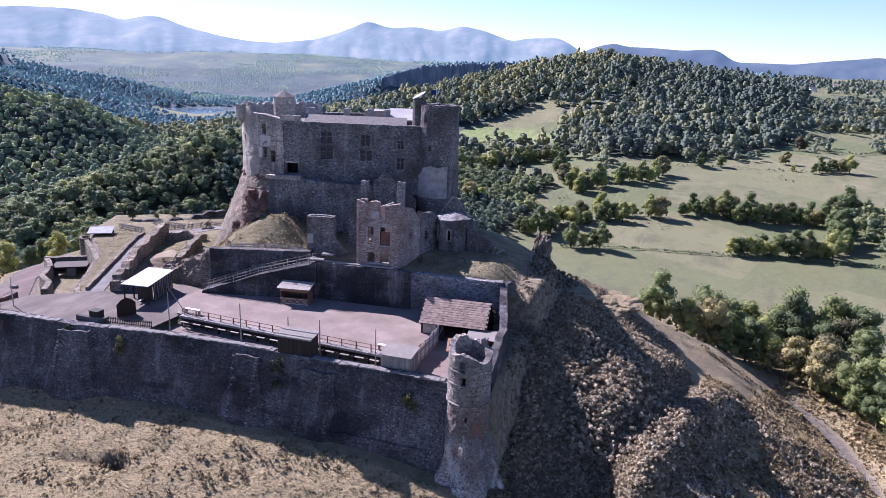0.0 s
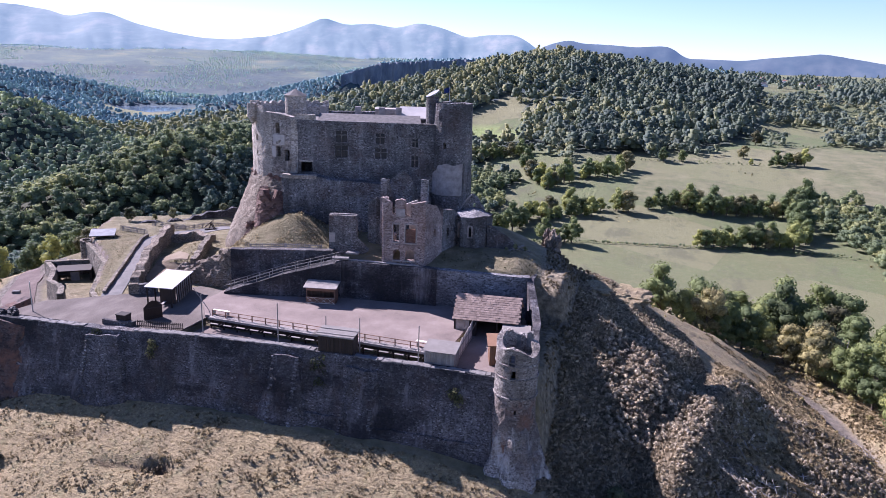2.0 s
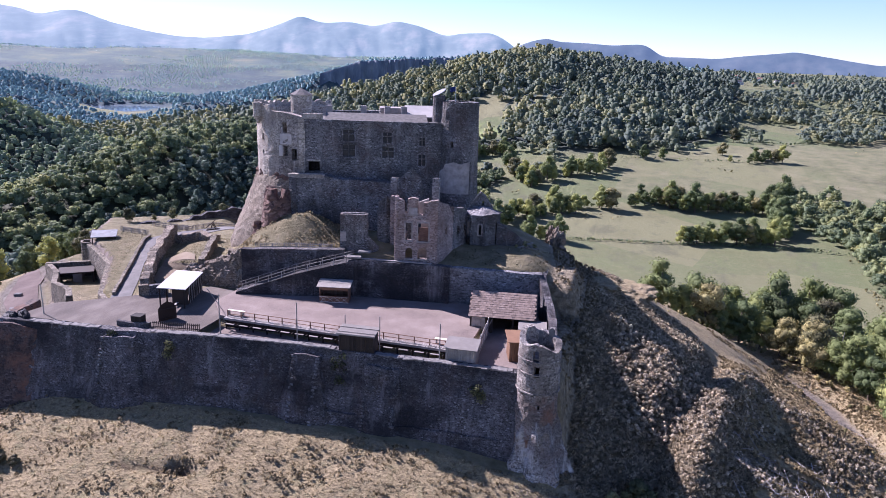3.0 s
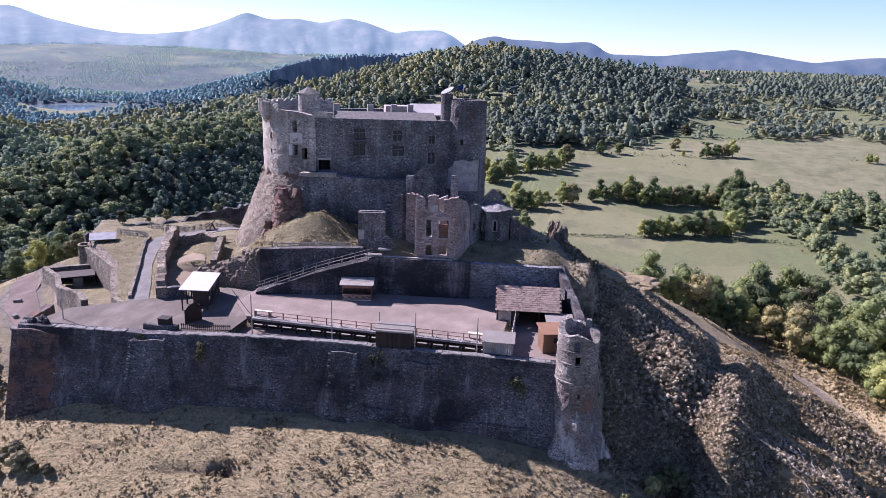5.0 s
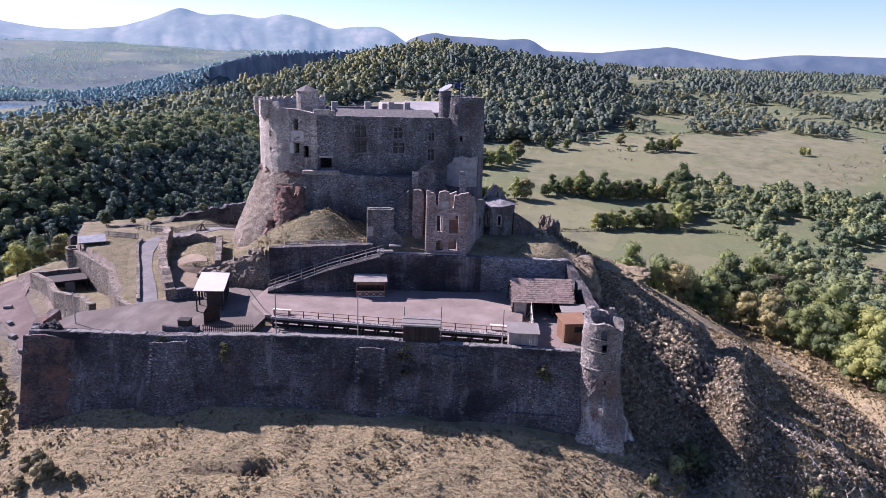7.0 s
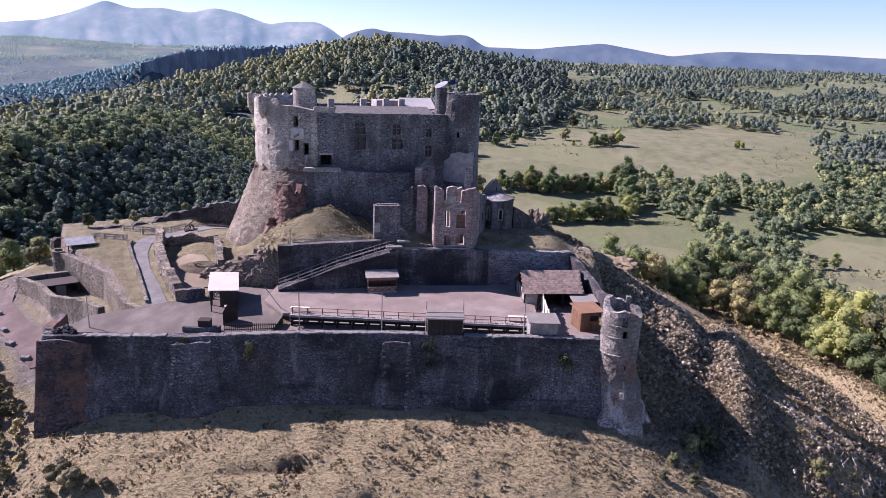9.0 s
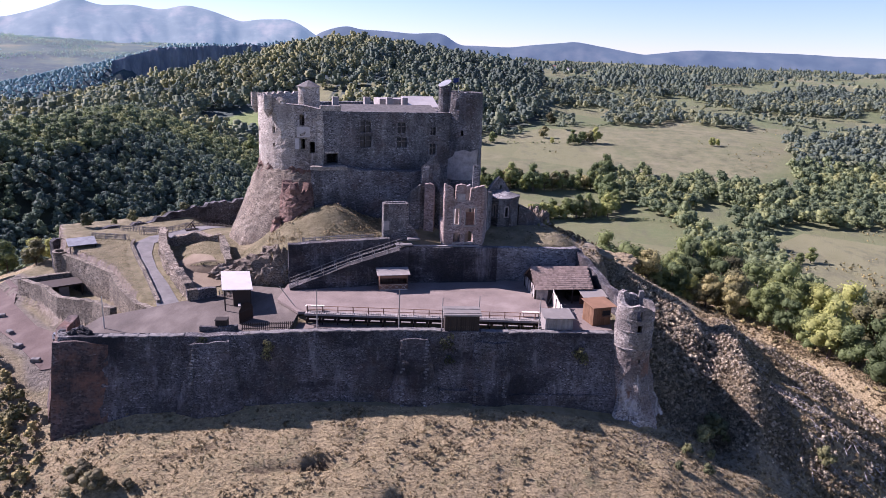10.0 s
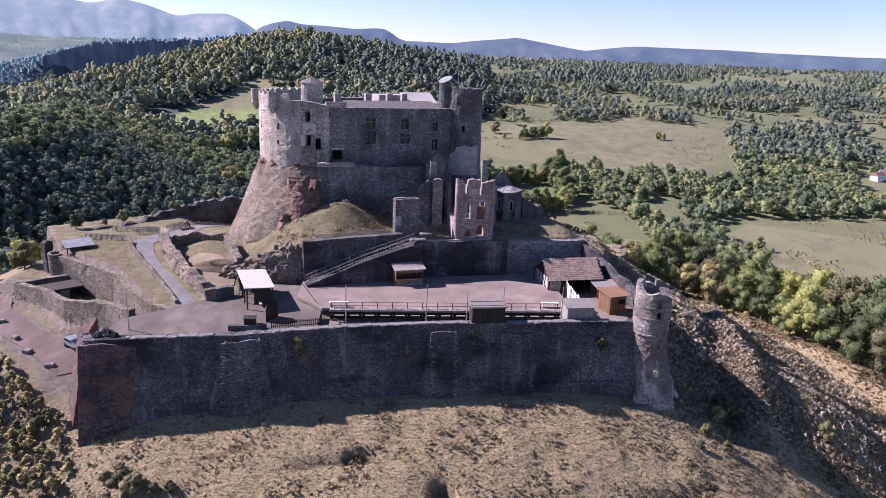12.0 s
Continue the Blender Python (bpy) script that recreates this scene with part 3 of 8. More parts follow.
def piece(name, me, parent, m=None, label=""):
    ob = new(name, me)
    ob.parent = parent
    if m is not None:
        ob.matrix_basis = m
    return tagged(ob, label)


def thing(name, place, turn=0.0, label="", category="", group="", kind=""):
    ob = new(name)
    ob.empty_display_size = 0.3
    ob.matrix_basis = pose(*place, 0, 0, turn)
    return tagged(ob, label, category, group, kind)


def add_box(bm, lo, hi, bevel=0.0, m=None):
    """A box between two corners, in a bmesh."""
    c = [(a + b) / 2 for a, b in zip(lo, hi)]
    s = [max(b - a, 1e-4) for a, b in zip(lo, hi)]
    made = bmesh.ops.create_cube(bm, size=1, matrix=Matrix.Translation(c) @ Matrix.Diagonal((*s, 1)))["verts"]
    if bevel:
        edges = list({e for v in made for e in v.link_edges})
        made = bmesh.ops.bevel(bm, geom=edges, offset=bevel, segments=1, affect="EDGES")["verts"]
    if m is not None:
        bmesh.ops.transform(bm, matrix=m, verts=[v for v in made if v.is_valid])


def box(name, lo, hi, mat, parent=None, bevel=0.03, m=None, label=""):
    bm = bmesh.new()
    add_box(bm, lo, hi, bevel, m)
    return part(name, bm, mat, parent, label)


def beam(name, a, b, w, mat, parent=None, label="", w2=None):
    """A squared timber from a to b."""
    a, b = Vector(a), Vector(b)
    d = b - a
    m = Matrix.Translation(a) @ d.to_track_quat("Z", "Y").to_matrix().to_4x4()
    bm = bmesh.new()
    h = (w2 or w) / 2
    add_box(bm, (-w / 2, -h, 0), (w / 2, h, d.length), min(0.02, w * 0.15), m)
    return part(name, bm, mat, parent, label)


def pole(name, a, b, r, mat, parent=None, label="", r2=None, sides=8):
    a, b = Vector(a), Vector(b)
    d = b - a
    bm = bmesh.new()
    m = Matrix.Translation((a + b) / 2) @ d.to_track_quat("Z", "Y").to_matrix().to_4x4()
    bmesh.ops.create_cone(bm, cap_ends=True, segments=sides, radius1=r, radius2=r if r2 is None else r2, depth=d.length, matrix=m)
    return part(name, bm, mat, parent, label)


# ---- the ground: one sheet from the castle's foot to the horizon ----
def spaced(lo, hi, fine_lo, fine_hi, fine, grow):
    out = list(np.arange(fine_lo, fine_hi, fine))
    step, at = fine, out[-1]
    while at < hi:
        step *= grow
        at += step
        out.append(at)
    step, at, low = fine, fine_lo, []
    while at > lo:
        step *= grow
        at -= step
        low.append(at)
    return np.array(low[::-1] + out)


UPPER_FIELDS = [(-345, 1025), (-150, 1045), (-125, 975), (-223, 935), (-330, 935)]
FIELDS_GREEN = [[(-355, 815), (-352, 895), (-261, 920), (-190, 860), (-232, 795), (-312, 785)]]
PASTURE = [(-40, 600), (90, 600), (210, 605), (275, 642), (400, 900), (344, 944), (272, 973), (169, 890), (60, 800), (-30, 740)]
HILL_LOW = [(-176, 792), (-96, 744), (-40, 758), (41, 789), (70, 842), (90, 965), (101, 1149), (49, 1255), (-100, 1300), (-214, 1000), (-150, 990), (-150, 923), (-205, 939)]


def hill_edge(y):
    """The eastern edge of the wooded hill."""
    return np.interp(y, [735, 773, 838, 971, 1023, 1175, 1398], [-108, -30, 48, 102, 84, 110, 119])


def wood_cover(x, y):
    """How densely wooded a place is, 0 to 1."""
    hill = nearest_on(CREST_HILL, x, y)[0]
    edge = fbm(x, y, 130, 21) * 70
    c = (hill + edge * 0.7 < np.where(x > -40, 170 + 160 * ramp01(60, -40, x), 330)) & (x < 150) & ~(np.hypot((x + 262) / 105, (y - 890) / 105) + 0.30 * fbm(x, y, 60, 23) < 1)
    c |= inside(HILL_LOW, x, y)
    c &= (x < hill_edge(y) + 14 * fbm(x, y, 40, 24)) & ~(inside(UPPER_FIELDS, x, y) & (fbm(x, y, 36, 25) < 0.25))
    w = nearest_on(CREST_WOOD, x, y)[0]
    c |= (w + edge * 0.5 < 175) & (y < 640)
    c |= (x < -135) & (y < 560) & (x > -330) & (np.hypot(x + 75, y - 100) > 85)
    c |= (nearest_on(CREST_LEFT, x, y)[0] < 300) & (x < -330)
    c |= nearest_on(CREST_FAR, x, y)[0] + edge < 420
    c |= (nearest_on(CREST_CLIFF, x, y)[0] + edge < 230)
    c |= (nearest_on(CREST_SPUR, x, y)[0] + edge < 240)
    r = np.hypot(x, y)
    c |= (x < -330 - 0.1 * (y - 500)) & (r > 1000) & (r < 3600) & (fbm(x, y, 300, 33) > -0.16)
    c |= (x < -200) & (y > 500) & (y < 1100) & (fbm(x, y, 200, 35) > 0.0) & (hill > 320)
    return c & (np.hypot((x - LAKE[0]) / LAKE[2], (y - LAKE[1]) / LAKE[3]) > 1.15) & (np.hypot((x - LAKE[0] + 40 - 95) / 130, (y - LAKE[1] + 85) / 150) > 1)


def build_ground():
    xs = spaced(-4900, 3600, -128, 46, 0.65, 1.05)
    ys = spaced(-500, 4950, 42, 150, 0.65, 1.04)
    gx, gy = np.meshgrid(xs, ys, indexing="ij")
    gz = land(gx, gy)
    nx, ny = gx.shape
    verts = np.stack([gx.ravel(), gy.ravel(), gz.ravel()], 1)
    i = np.arange(nx * ny).reshape(nx, ny)
    quads = np.stack([i[:-1, :-1].ravel(), i[1:, :-1].ravel(), i[1:, 1:].ravel(), i[:-1, 1:].ravel()], 1)
    me = big_mesh("ground", verts, quads, M_GROUND)
    me.polygons.foreach_set("use_smooth", np.ones(len(quads), bool))
    x, y = verts[:, 0], verts[:, 1]
    near = nearest_on(FOOT + FOOT[:1], x, y)[0]
    near[inside([p[:2] for p in FOOT], x, y)] = 0
    floats(me, "dry", ramp01(150, 60, near))
    floats(me, "turf", inside([p[:2] for p in FOOT], x, y).astype(float))
    shore = np.hypot((x - LAKE[0]) / LAKE[2], (y - LAKE[1]) / LAKE[3]) < 1.3
    floats(me, "woods", ramp01(0.2, 0.8, (wood_cover(x, y) | shore).astype(float)) * ramp01(30, 60, near))
    green = np.zeros(len(x))
    for poly in FIELDS_GREEN:
        green = np.maximum(green, inside(poly, x, y))
    floats(me, "green", green)
    track = nearest_on(TRAIL, x, y)[0]
    road = nearest_on([(-128, 100), (-122, 88), (-112, 79), (-106, 75), (-103, 70)], x, y)[0]
    floats(me, "dirt", np.maximum(ramp01(2.6, 1.0, track + 0.5 * fbm(x, y, 3, 40)), ramp01(4.2, 3.0, road)))
    dx, dy = np.gradient(gz, xs, axis=0), np.gradient(gz, ys, axis=1)
    steep = np.hypot(dx, dy).ravel()
    u = x - (-3.2 + 0.248 * (y - 76.2)) + 3 * fbm(x, y, 10, 44)
    wall_x = np.interp(y, [66, 71.5, 84, 93.2, 104, 122], [-19.5, -21.0, -23.0, -26.0, -27.0, -30.0])
    brush = ramp01(-0.6, 0.6, x - wall_x) * ramp01(62, 68, y + 0.25 * (x + 20)) * ramp01(9, 5, u) * ramp01(27, 19, near + 0.30 * np.clip(y - 98, 0, 60))
    hay = inside(PASTURE, x, y).astype(float) * ramp01(-0.3, 0.3, fbm(x, y, 60, 45) + 0.2)
    floats(me, "hay", hay)
    gate_side = ramp01(-97, -103, x) * ramp01(92, 80, y) * ramp01(3.6, 5.0, nearest_on([(-128, 100), (-122, 88), (-112, 79), (-106, 75), (-103, 70)], x, y)[0]) * ramp01(48, 38, near)
    floats(me, "brush", np.maximum(brush, 0.75 * gate_side))
    # Shade in the two hollows, painted dark; below it the bare-earth scars.
    pit_shade = np.exp(-(((x + 63.3) / 1.9) ** 2 + ((y - 55.1) / 0.8) ** 2) ** 2) + np.exp(-(((x + 53.5) / 1.2) ** 2 + ((y - 50.3) / 1.6) ** 2) ** 2)
    scar = ramp01(0.45, 0.15, nearest_on([(-71.5, 53.4), (-68, 54.3), (-64.5, 54.6)], x, y)[0]) + ramp01(0.5, 0.15, nearest_on([(-82.5, 54.6), (-79.0, 55.4), (-76.4, 56.4)], x, y)[0]) + ramp01(0.7, 0.2, nearest_on([(-27, 51.2), (-23, 52.4), (-19, 53.4)], x, y)[0])
    floats(me, "scar", np.clip(0.9 * pit_shade + 0.8 * scar, 0, 1))
    # Distance masks that bring in the haze-tinted colours.
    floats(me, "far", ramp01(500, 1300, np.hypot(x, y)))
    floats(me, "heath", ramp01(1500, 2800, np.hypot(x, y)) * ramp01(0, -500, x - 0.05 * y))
    floats(me, "rock", ramp01(0.95, 1.3, steep) * (near < 30) * (x < -95) * (y > 62))
    tagged(new("ground", me), "dry straw-coloured hillside, fields and valley floor", "ground", kind="structure")


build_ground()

# ---- masonry ----
def masonry(name, path, thick, zb, zt, mat, parent=None, cell=0.8, openings=(), closed=False, lean=None, relief=0.06, ragged=0.0, seed=0, label="", notch=None, power=1.0):
    """A wall along a path (its outer side lies to the right of the way), with openings (from, to, sill, head) cut through, a battered outer face and an uneven top.
    zb, zt: one height, or one for each point of the path."""
    pts = np.array([p[:2] for p in path] + ([path[0][:2]] if closed else []), float)
    seg = np.hypot(*np.diff(pts, axis=0).T)
    cum = np.concatenate([[0], np.cumsum(seg)])
    total = cum[-1]
    zbs = np.full(len(pts), zb, float) if np.isscalar(zb) else np.array(list(zb) + ([zb[0]] if closed else []), float)
    zts = np.full(len(pts), zt, float) if np.isscalar(zt) else np.array(list(zt) + ([zt[0]] if closed else []), float)
    stops = sorted(set(np.round(np.concatenate([cum, *[[o[0], o[1]] for o in openings], [0, total]]), 3)))
    s = []
    for a, b in zip(stops, stops[1:]):
        s += list(np.linspace(a, b, max(1, int(round((b - a) / cell))) + 1)[:-1])
    s = np.array(s + ([] if closed else [total]))
    top = np.interp(s, cum, zts)
    if ragged:
        top = top + ragged * np.array([noise.noise((v * 0.45, seed, 1.7)) + 0.7 * noise.noise((v * 1.7, seed, 5.1)) - 0.3 for v in s])
    if notch:
        top = top - np.array([notch[1] if (v % notch[0]) > notch[0] * 0.58 else 0.0 for v in s])
    bot = np.interp(s, cum, zbs)
    zstops = sorted(set(np.round([bot.min(), top.max(), *[o[2] for o in openings], *[o[3] for o in openings]], 3)))
    lev = []
    for a, b in zip(zstops, zstops[1:]):
        lev += list(np.linspace(a, b, max(1, int(round((b - a) / cell))) + 1)[:-1])
    lev = np.array(lev + [zstops[-1]])
    px, py = np.interp(s, cum, pts[:, 0]), np.interp(s, cum, pts[:, 1])
    if closed:
        dx, dy = np.roll(px, -1) - np.roll(px, 1), np.roll(py, -1) - np.roll(py, 1)
    else:
        dx, dy = np.gradient(px), np.gradient(py)
    ln = np.hypot(dx, dy)
    nx, ny = dy / ln, -dx / ln
    ns, nz = len(s), len(lev)
    verts = []
    for side in (0, 1):
        for i in range(ns):
            for z in lev:
                zz = min(max(z, bot[i]), top[i])
                bump = relief * (noise.noise((px[i] * 0.9, py[i] * 0.9, zz * 0.9 + seed)) + 0.8 * noise.noise((px[i] * 2.7, py[i] * 2.7, zz * 2.7)))
                off = (lean * max(top[i] - zz, 0) ** power if lean else 0.0) + bump if side == 0 else bump - thick
                verts.append((px[i] + nx[i] * off, py[i] + ny[i] * off, zz))
    at = lambda side, i, k: (side * ns + i % ns) * nz + k
    hole = {}
    cols = ns if closed else ns - 1
    for i in range(cols):
        mid = s[i] + ((s[i + 1] if i + 1 < ns else total) - s[i]) / 2
        for k in range(nz - 1):
            zm = (lev[k] + lev[k + 1]) / 2
            j = (i + 1) % ns
            gone = any(o[0] < mid < o[1] and o[2] < zm < o[3] for o in openings)
            flat = min(top[i], top[j]) <= lev[k] + 1e-4 and max(top[i], top[j]) <= lev[k] + 1e-4 or max(bot[i], bot[j]) >= lev[k + 1] - 1e-4 and min(bot[i], bot[j]) >= lev[k + 1] - 1e-4
            hole[i, k] = 1 if gone else 2 if flat else 0
    faces = []
    for (i, k), h in hole.items():
        if h == 0:
            faces.append((at(0, i, k), at(0, i + 1, k), at(0, i + 1, k + 1), at(0, i, k + 1)))
            faces.append((at(1, i + 1, k), at(1, i, k), at(1, i, k + 1), at(1, i + 1, k + 1)))
        if h == 1:
            for di, dk, a, b in ((-1, 0, (i, k), (i, k + 1)), (1, 0, (i + 1, k + 1), (i + 1, k)), (0, -1, (i + 1, k), (i, k)), (0, 1, (i, k + 1), (i + 1, k + 1))):
                if hole.get(((i + di) % ns if closed else i + di, k + dk), 0) != 1:
                    faces.append((at(0, *a), at(0, *b), at(1, *b), at(1, *a)))
    for i in range(cols):
        if hole.get((i, nz - 2)) == 1:
            continue
        faces.append((at(0, i, nz - 1), at(0, i + 1, nz - 1), at(1, i + 1, nz - 1), at(1, i, nz - 1)))
        faces.append((at(0, i + 1, 0), at(0, i, 0), at(1, i, 0), at(1, i + 1, 0)))
    if not closed:
        for k in range(nz - 1):
            faces.append((at(0, 0, k + 1), at(0, 0, k), at(1, 0, k), at(1, 0, k + 1)))
            faces.append((at(0, ns - 1, k), at(0, ns - 1, k + 1), at(1, ns - 1, k + 1), at(1, ns - 1, k)))
    ob = new(name, mesh_of(name, verts, faces, mat))
    if parent:
        ob.parent = parent
    return tagged(ob, label)


def ring(cx, cy, r, n=24, a0=0.0, a1=360.0):
    """Points round a circle, clockwise seen from above turned so that the outer side lies to the right of the way."""
    full = abs(a1 - a0) >= 359.9
    steps = n if full else n + 1
    return [(cx + r * math.cos(radians(a0 + (a1 - a0) * k / n)), cy + r * math.sin(radians(a0 + (a1 - a0) * k / n))) for k in range(steps)]


def slab(name, points, z0, z1, mat, parent=None, label=""):
    """A flat plate over a polygon; z1 one height or one for each corner."""
    bm = bmesh.new()
    tops = [z1] * len(points) if np.isscalar(z1) else z1
    up = [bm.verts.new((p[0], p[1], t)) for p, t in zip(points, tops)]
    if np.isscalar(z0):
        z0 = [z0] * len(points)
    dn = [bm.verts.new((p[0], p[1], t)) for p, t in zip(points, z0)]
    bm.faces.new(up)
    bm.faces.new(dn[::-1])
    for k in range(len(points)):
        j = (k + 1) % len(points)
        bm.faces.new((dn[k], dn[j], up[j], up[k]))
    bmesh.ops.recalc_face_normals(bm, faces=bm.faces)
    return part(name, bm, mat, parent, label)


def along(points, step):
    """Even steps along a polyline: x, y, heading in degrees."""
    pts = np.array(points, float)
    cum = np.concatenate([[0], np.cumsum(np.hypot(*np.diff(pts[:, :2], axis=0).T))])
    out = []
    for v in np.arange(step / 2, cum[-1], step):
        k = min(np.searchsorted(cum, v) - 1, len(pts) - 2)
        d = pts[k + 1] - pts[k]
        row = [np.interp(v, cum, pts[:, c]) for c in range(pts.shape[1])]
        out.append((*row, math.degrees(math.atan2(d[1], d[0]))))
    return out


# ---- the front curtain wall and its corner tower ----
curtain = thing("curtain_wall", (-60, 66, -9), label="tall dark rubble-stone curtain wall with buttresses above dry grass", category="wall", kind="structure")
curtain.matrix_basis = Matrix.Identity(4)
WALL_X = [-97.5, -94, -88, -80.5, -72, -63.7, -55, -47.5, -40, -33, -25.6]
front = [(x, float(wall_line(x))) for x in WALL_X]
front_top = [-0.5, -0.5, -0.5, -0.4, -0.2, -0.1, 0.0, 0.0, -0.1, 0.0, 0.0]
front_bot = [-19, -17, -14, -12, -11.5, -11, -11, -11, -11, -11.5, -12]
masonry("wall_face", front, 1.3, front_bot, front_top, M_WALL, curtain, 0.9, lean=0.30, relief=0.10, ragged=0.12, seed=3)
M_RED_WALL = stone("red_brown_stone", (0.05, 0.038, 0.034), (0.11, 0.082, 0.072), (0.20, 0.165, 0.145), 3.0, 0.2, red=0.9)
masonry("corner_face", [(-98.0, 62.1), (-94.0, 62.55), (-91.4, 62.95)], 0.5, [-19, -18, -16], [-0.9, -1.0, -1.4], M_RED_WALL, curtain, 0.7, lean=0.30, relief=0.12, ragged=0.2, seed=5)
masonry("wall_return", [(-100.5, 71), (-99.6, 66), (-97.5, 62.6)], 1.3, -19, -0.9, M_RED_WALL, curtain, 0.9, lean=0.20, relief=0.10, ragged=0.1, seed=4)


def buttress(x0, x1, out, top, seed):
    a, b = (x0, float(wall_line(x0)) + 0.3), (x1, float(wall_line(x1)) + 0.3)
    masonry("buttress", [(a[0] + 0.02, a[1] + 0.8), (a[0], a[1] - out), (b[0], b[1] - out), (b[0] - 0.02, b[1] + 0.8)], 0.3, -12.5, top, M_WALL, curtain, 0.8, lean=0.33, relief=0.09, ragged=0.25, seed=seed)


def plinth(x0, x1, top, seed):
    """A footing that stands a little proud of the wall."""
    masonry("plinth", [(x, float(wall_line(x)) - 0.28 - 0.30 * (0 - top)) for x in np.linspace(x0, x1, 4)], 0.5, -12.5, top, M_WALL, curtain, 0.7, lean=0.2, relief=0.10, ragged=0.2, seed=seed)


plinth(-57.4, -54.4, -7.2, 15)
plinth(-50.8, -44.8, -7.4, 16)
plinth(-40.4, -27.5, -7.8, 17)
buttress(-80.8, -76.4, 1.3, -0.9, 11)
buttress(-62.0, -57.6, 0.8, -1.6, 12)
buttress(-54.3, -51.0, 1.3, -0.8, 13)
buttress(-44.6, -40.6, 1.1, -1.2, 14)
coping_bm = bmesh.new()
add_box(coping_bm, (-0.36, -0.46, -0.10), (0.36, 0.46, 0.08), 0.05)
coping_me = bpy.data.meshes.new("coping_stone")
coping_bm.to_mesh(coping_me)
coping_bm.free()
coping_me.materials.append(M_COPING)
rng_c = random.Random(3)
for x0, x1 in ((-92.5, -82.0), (-74.5, -49.4), (-43.6, -26.4)):
    for x in np.arange(x0, x1, 0.62):
        z = float(np.interp(x, WALL_X, front_top))
        piece("coping_stone", coping_me, curtain, pose(x, float(wall_line(x)) + 0.48 + rng_c.uniform(-0.1, 0.1), z + 0.02 + rng_c.uniform(-0.03, 0.03), rng_c.uniform(-4, 4), rng_c.uniform(-3, 3), 7 + rng_c.uniform(-5, 5)) @ Matrix.Diagonal((rng_c.uniform(0.8, 1.15), rng_c.uniform(0.8, 1.2), rng_c.uniform(0.7, 1.4), 1)))
quoin_bm = bmesh.new()
add_box(quoin_bm, (-0.27, -0.16, -0.15), (0.27, 0.16, 0.15), 0.03)
quoin_me = bpy.data.meshes.new("quoin")
quoin_bm.to_mesh(quoin_me)
quoin_bm.free()
quoin_me.materials.append(M_KEEP)
pale_quoin_me = quoin_me.copy()
pale_quoin_me.materials[0] = M_RUBBLE
for bx, out, top in ((-54.2, 1.3, -0.9), (-51.1, 1.3, -0.9), (-44.5, 1.1, -1.4), (-40.7, 1.1, -1.4), (-80.7, 1.3, -1.0)):
    for j in range(24):
        z = top - 0.2 - 0.38 * j
        if rng_c.random() < 0.3 or z < -9.5:
            continue
        dz = top - z
        piece("quoin", pale_quoin_me if bx in (-54.2, -51.1) else quoin_me, curtain, pose(bx + rng_c.uniform(-0.06, 0.06) + (0.1 if j % 2 else -0.05), float(wall_line(bx)) + 0.3 - out - 0.33 * dz + 0.1, z, -18, 0, rng_c.uniform(-3, 3)) @ Matrix.Diagonal((rng_c.uniform(0.6, 1.1), 1, rng_c.uniform(0.7, 1.0), 1)))

TOWER = (-23.4, 69.3)
tower = tagged(new("corner_tower"), "ruined round corner tower of pale rubble stone with a broken rim", "tower", kind="structure")
masonry("shaft", ring(*TOWER, 2.5, 28), 0.7, -1.2, [5.0 + 0.6 * math.sin(radians(a * 1.0 - 60)) + 0.25 * math.sin(radians(a * 3)) for a in np.arange(0, 360, 360 / 28)], M_TOWER, tower, 0.6,
        openings=[(11.55, 12.15, 1.0, 2.3), (11.3, 12.0, 2.9, 4.2)], closed=True, relief=0.07, ragged=0.5, seed=21)
masonry("flared_base", ring(*TOWER, 2.4, 28), 0.9, -14, -1.2, M_TOWER_BASE, tower, 0.8, closed=True, lean=0.04, power=1.3, relief=0.09, seed=22, openings=[(11.7, 12.0, -3.1, -2.6)])
masonry("battered_spur", ring(TOWER[0] + 0.1, TOWER[1], 2.42, 18, -130, 50), 0.9, -14, [-4.2 + 0.9 * math.sin(k * 1.7) for k in range(19)], M_LIME, tower, 0.5, lean=0.20, power=1.25, relief=0.25, ragged=0.9, seed=45)
for z0, z1, a0 in ((4.6, 5.4, 100), (4.8, 5.9, 60)):
    x, y = TOWER[0] + 2.1 * math.cos(radians(a0)), TOWER[1] + 2.1 * math.sin(radians(a0))
    masonry("broken_merlon", [(x - 0.35, y - 0.3), (x + 0.3, y - 0.35), (x + 0.3, y + 0.3), (x - 0.3, y + 0.35)], 0.25, z0 - 1, z1, M_COPING, tower, 0.35, closed=True, relief=0.08, ragged=0.4, seed=44)
for z, out in ((-1.25, 0.14), (1.15, 0.10), (2.75, 0.09)):
    masonry("string_course", ring(*TOWER, 2.5 + out, 28), 0.5, z, z + 0.16, M_TOWER, tower, 0.7, closed=True, relief=0.03, seed=23)
slab("tower_floor", ring(*TOWER, 2.2, 16), 3.0, 3.2, M_COPING, tower)

# ---- the keep ----
def smooth_path(points, n=6):
    """A rounded run through the points."""
    p = [Vector((*v[:2], 0)) for v in points]
    out = []
    for i in range(len(p) - 1):
        a, b, c, d = p[max(i - 1, 0)], p[i], p[i + 1], p[min(i + 2, len(p) - 1)]
        for k in range(n):
            t = k / n
            v = 0.5 * ((2 * b) + (c - a) * t + (2 * a - 5 * b + 4 * c - d) * t * t + (3 * b - a - 3 * c + d) * t ** 3)
            out.append((v.x, v.y))
    return out + [tuple(points[-1][:2])]


def run_length(points):
    return float(sum(math.hypot(q[0] - p[0], q[1] - p[1]) for p, q in zip(points, points[1:])))


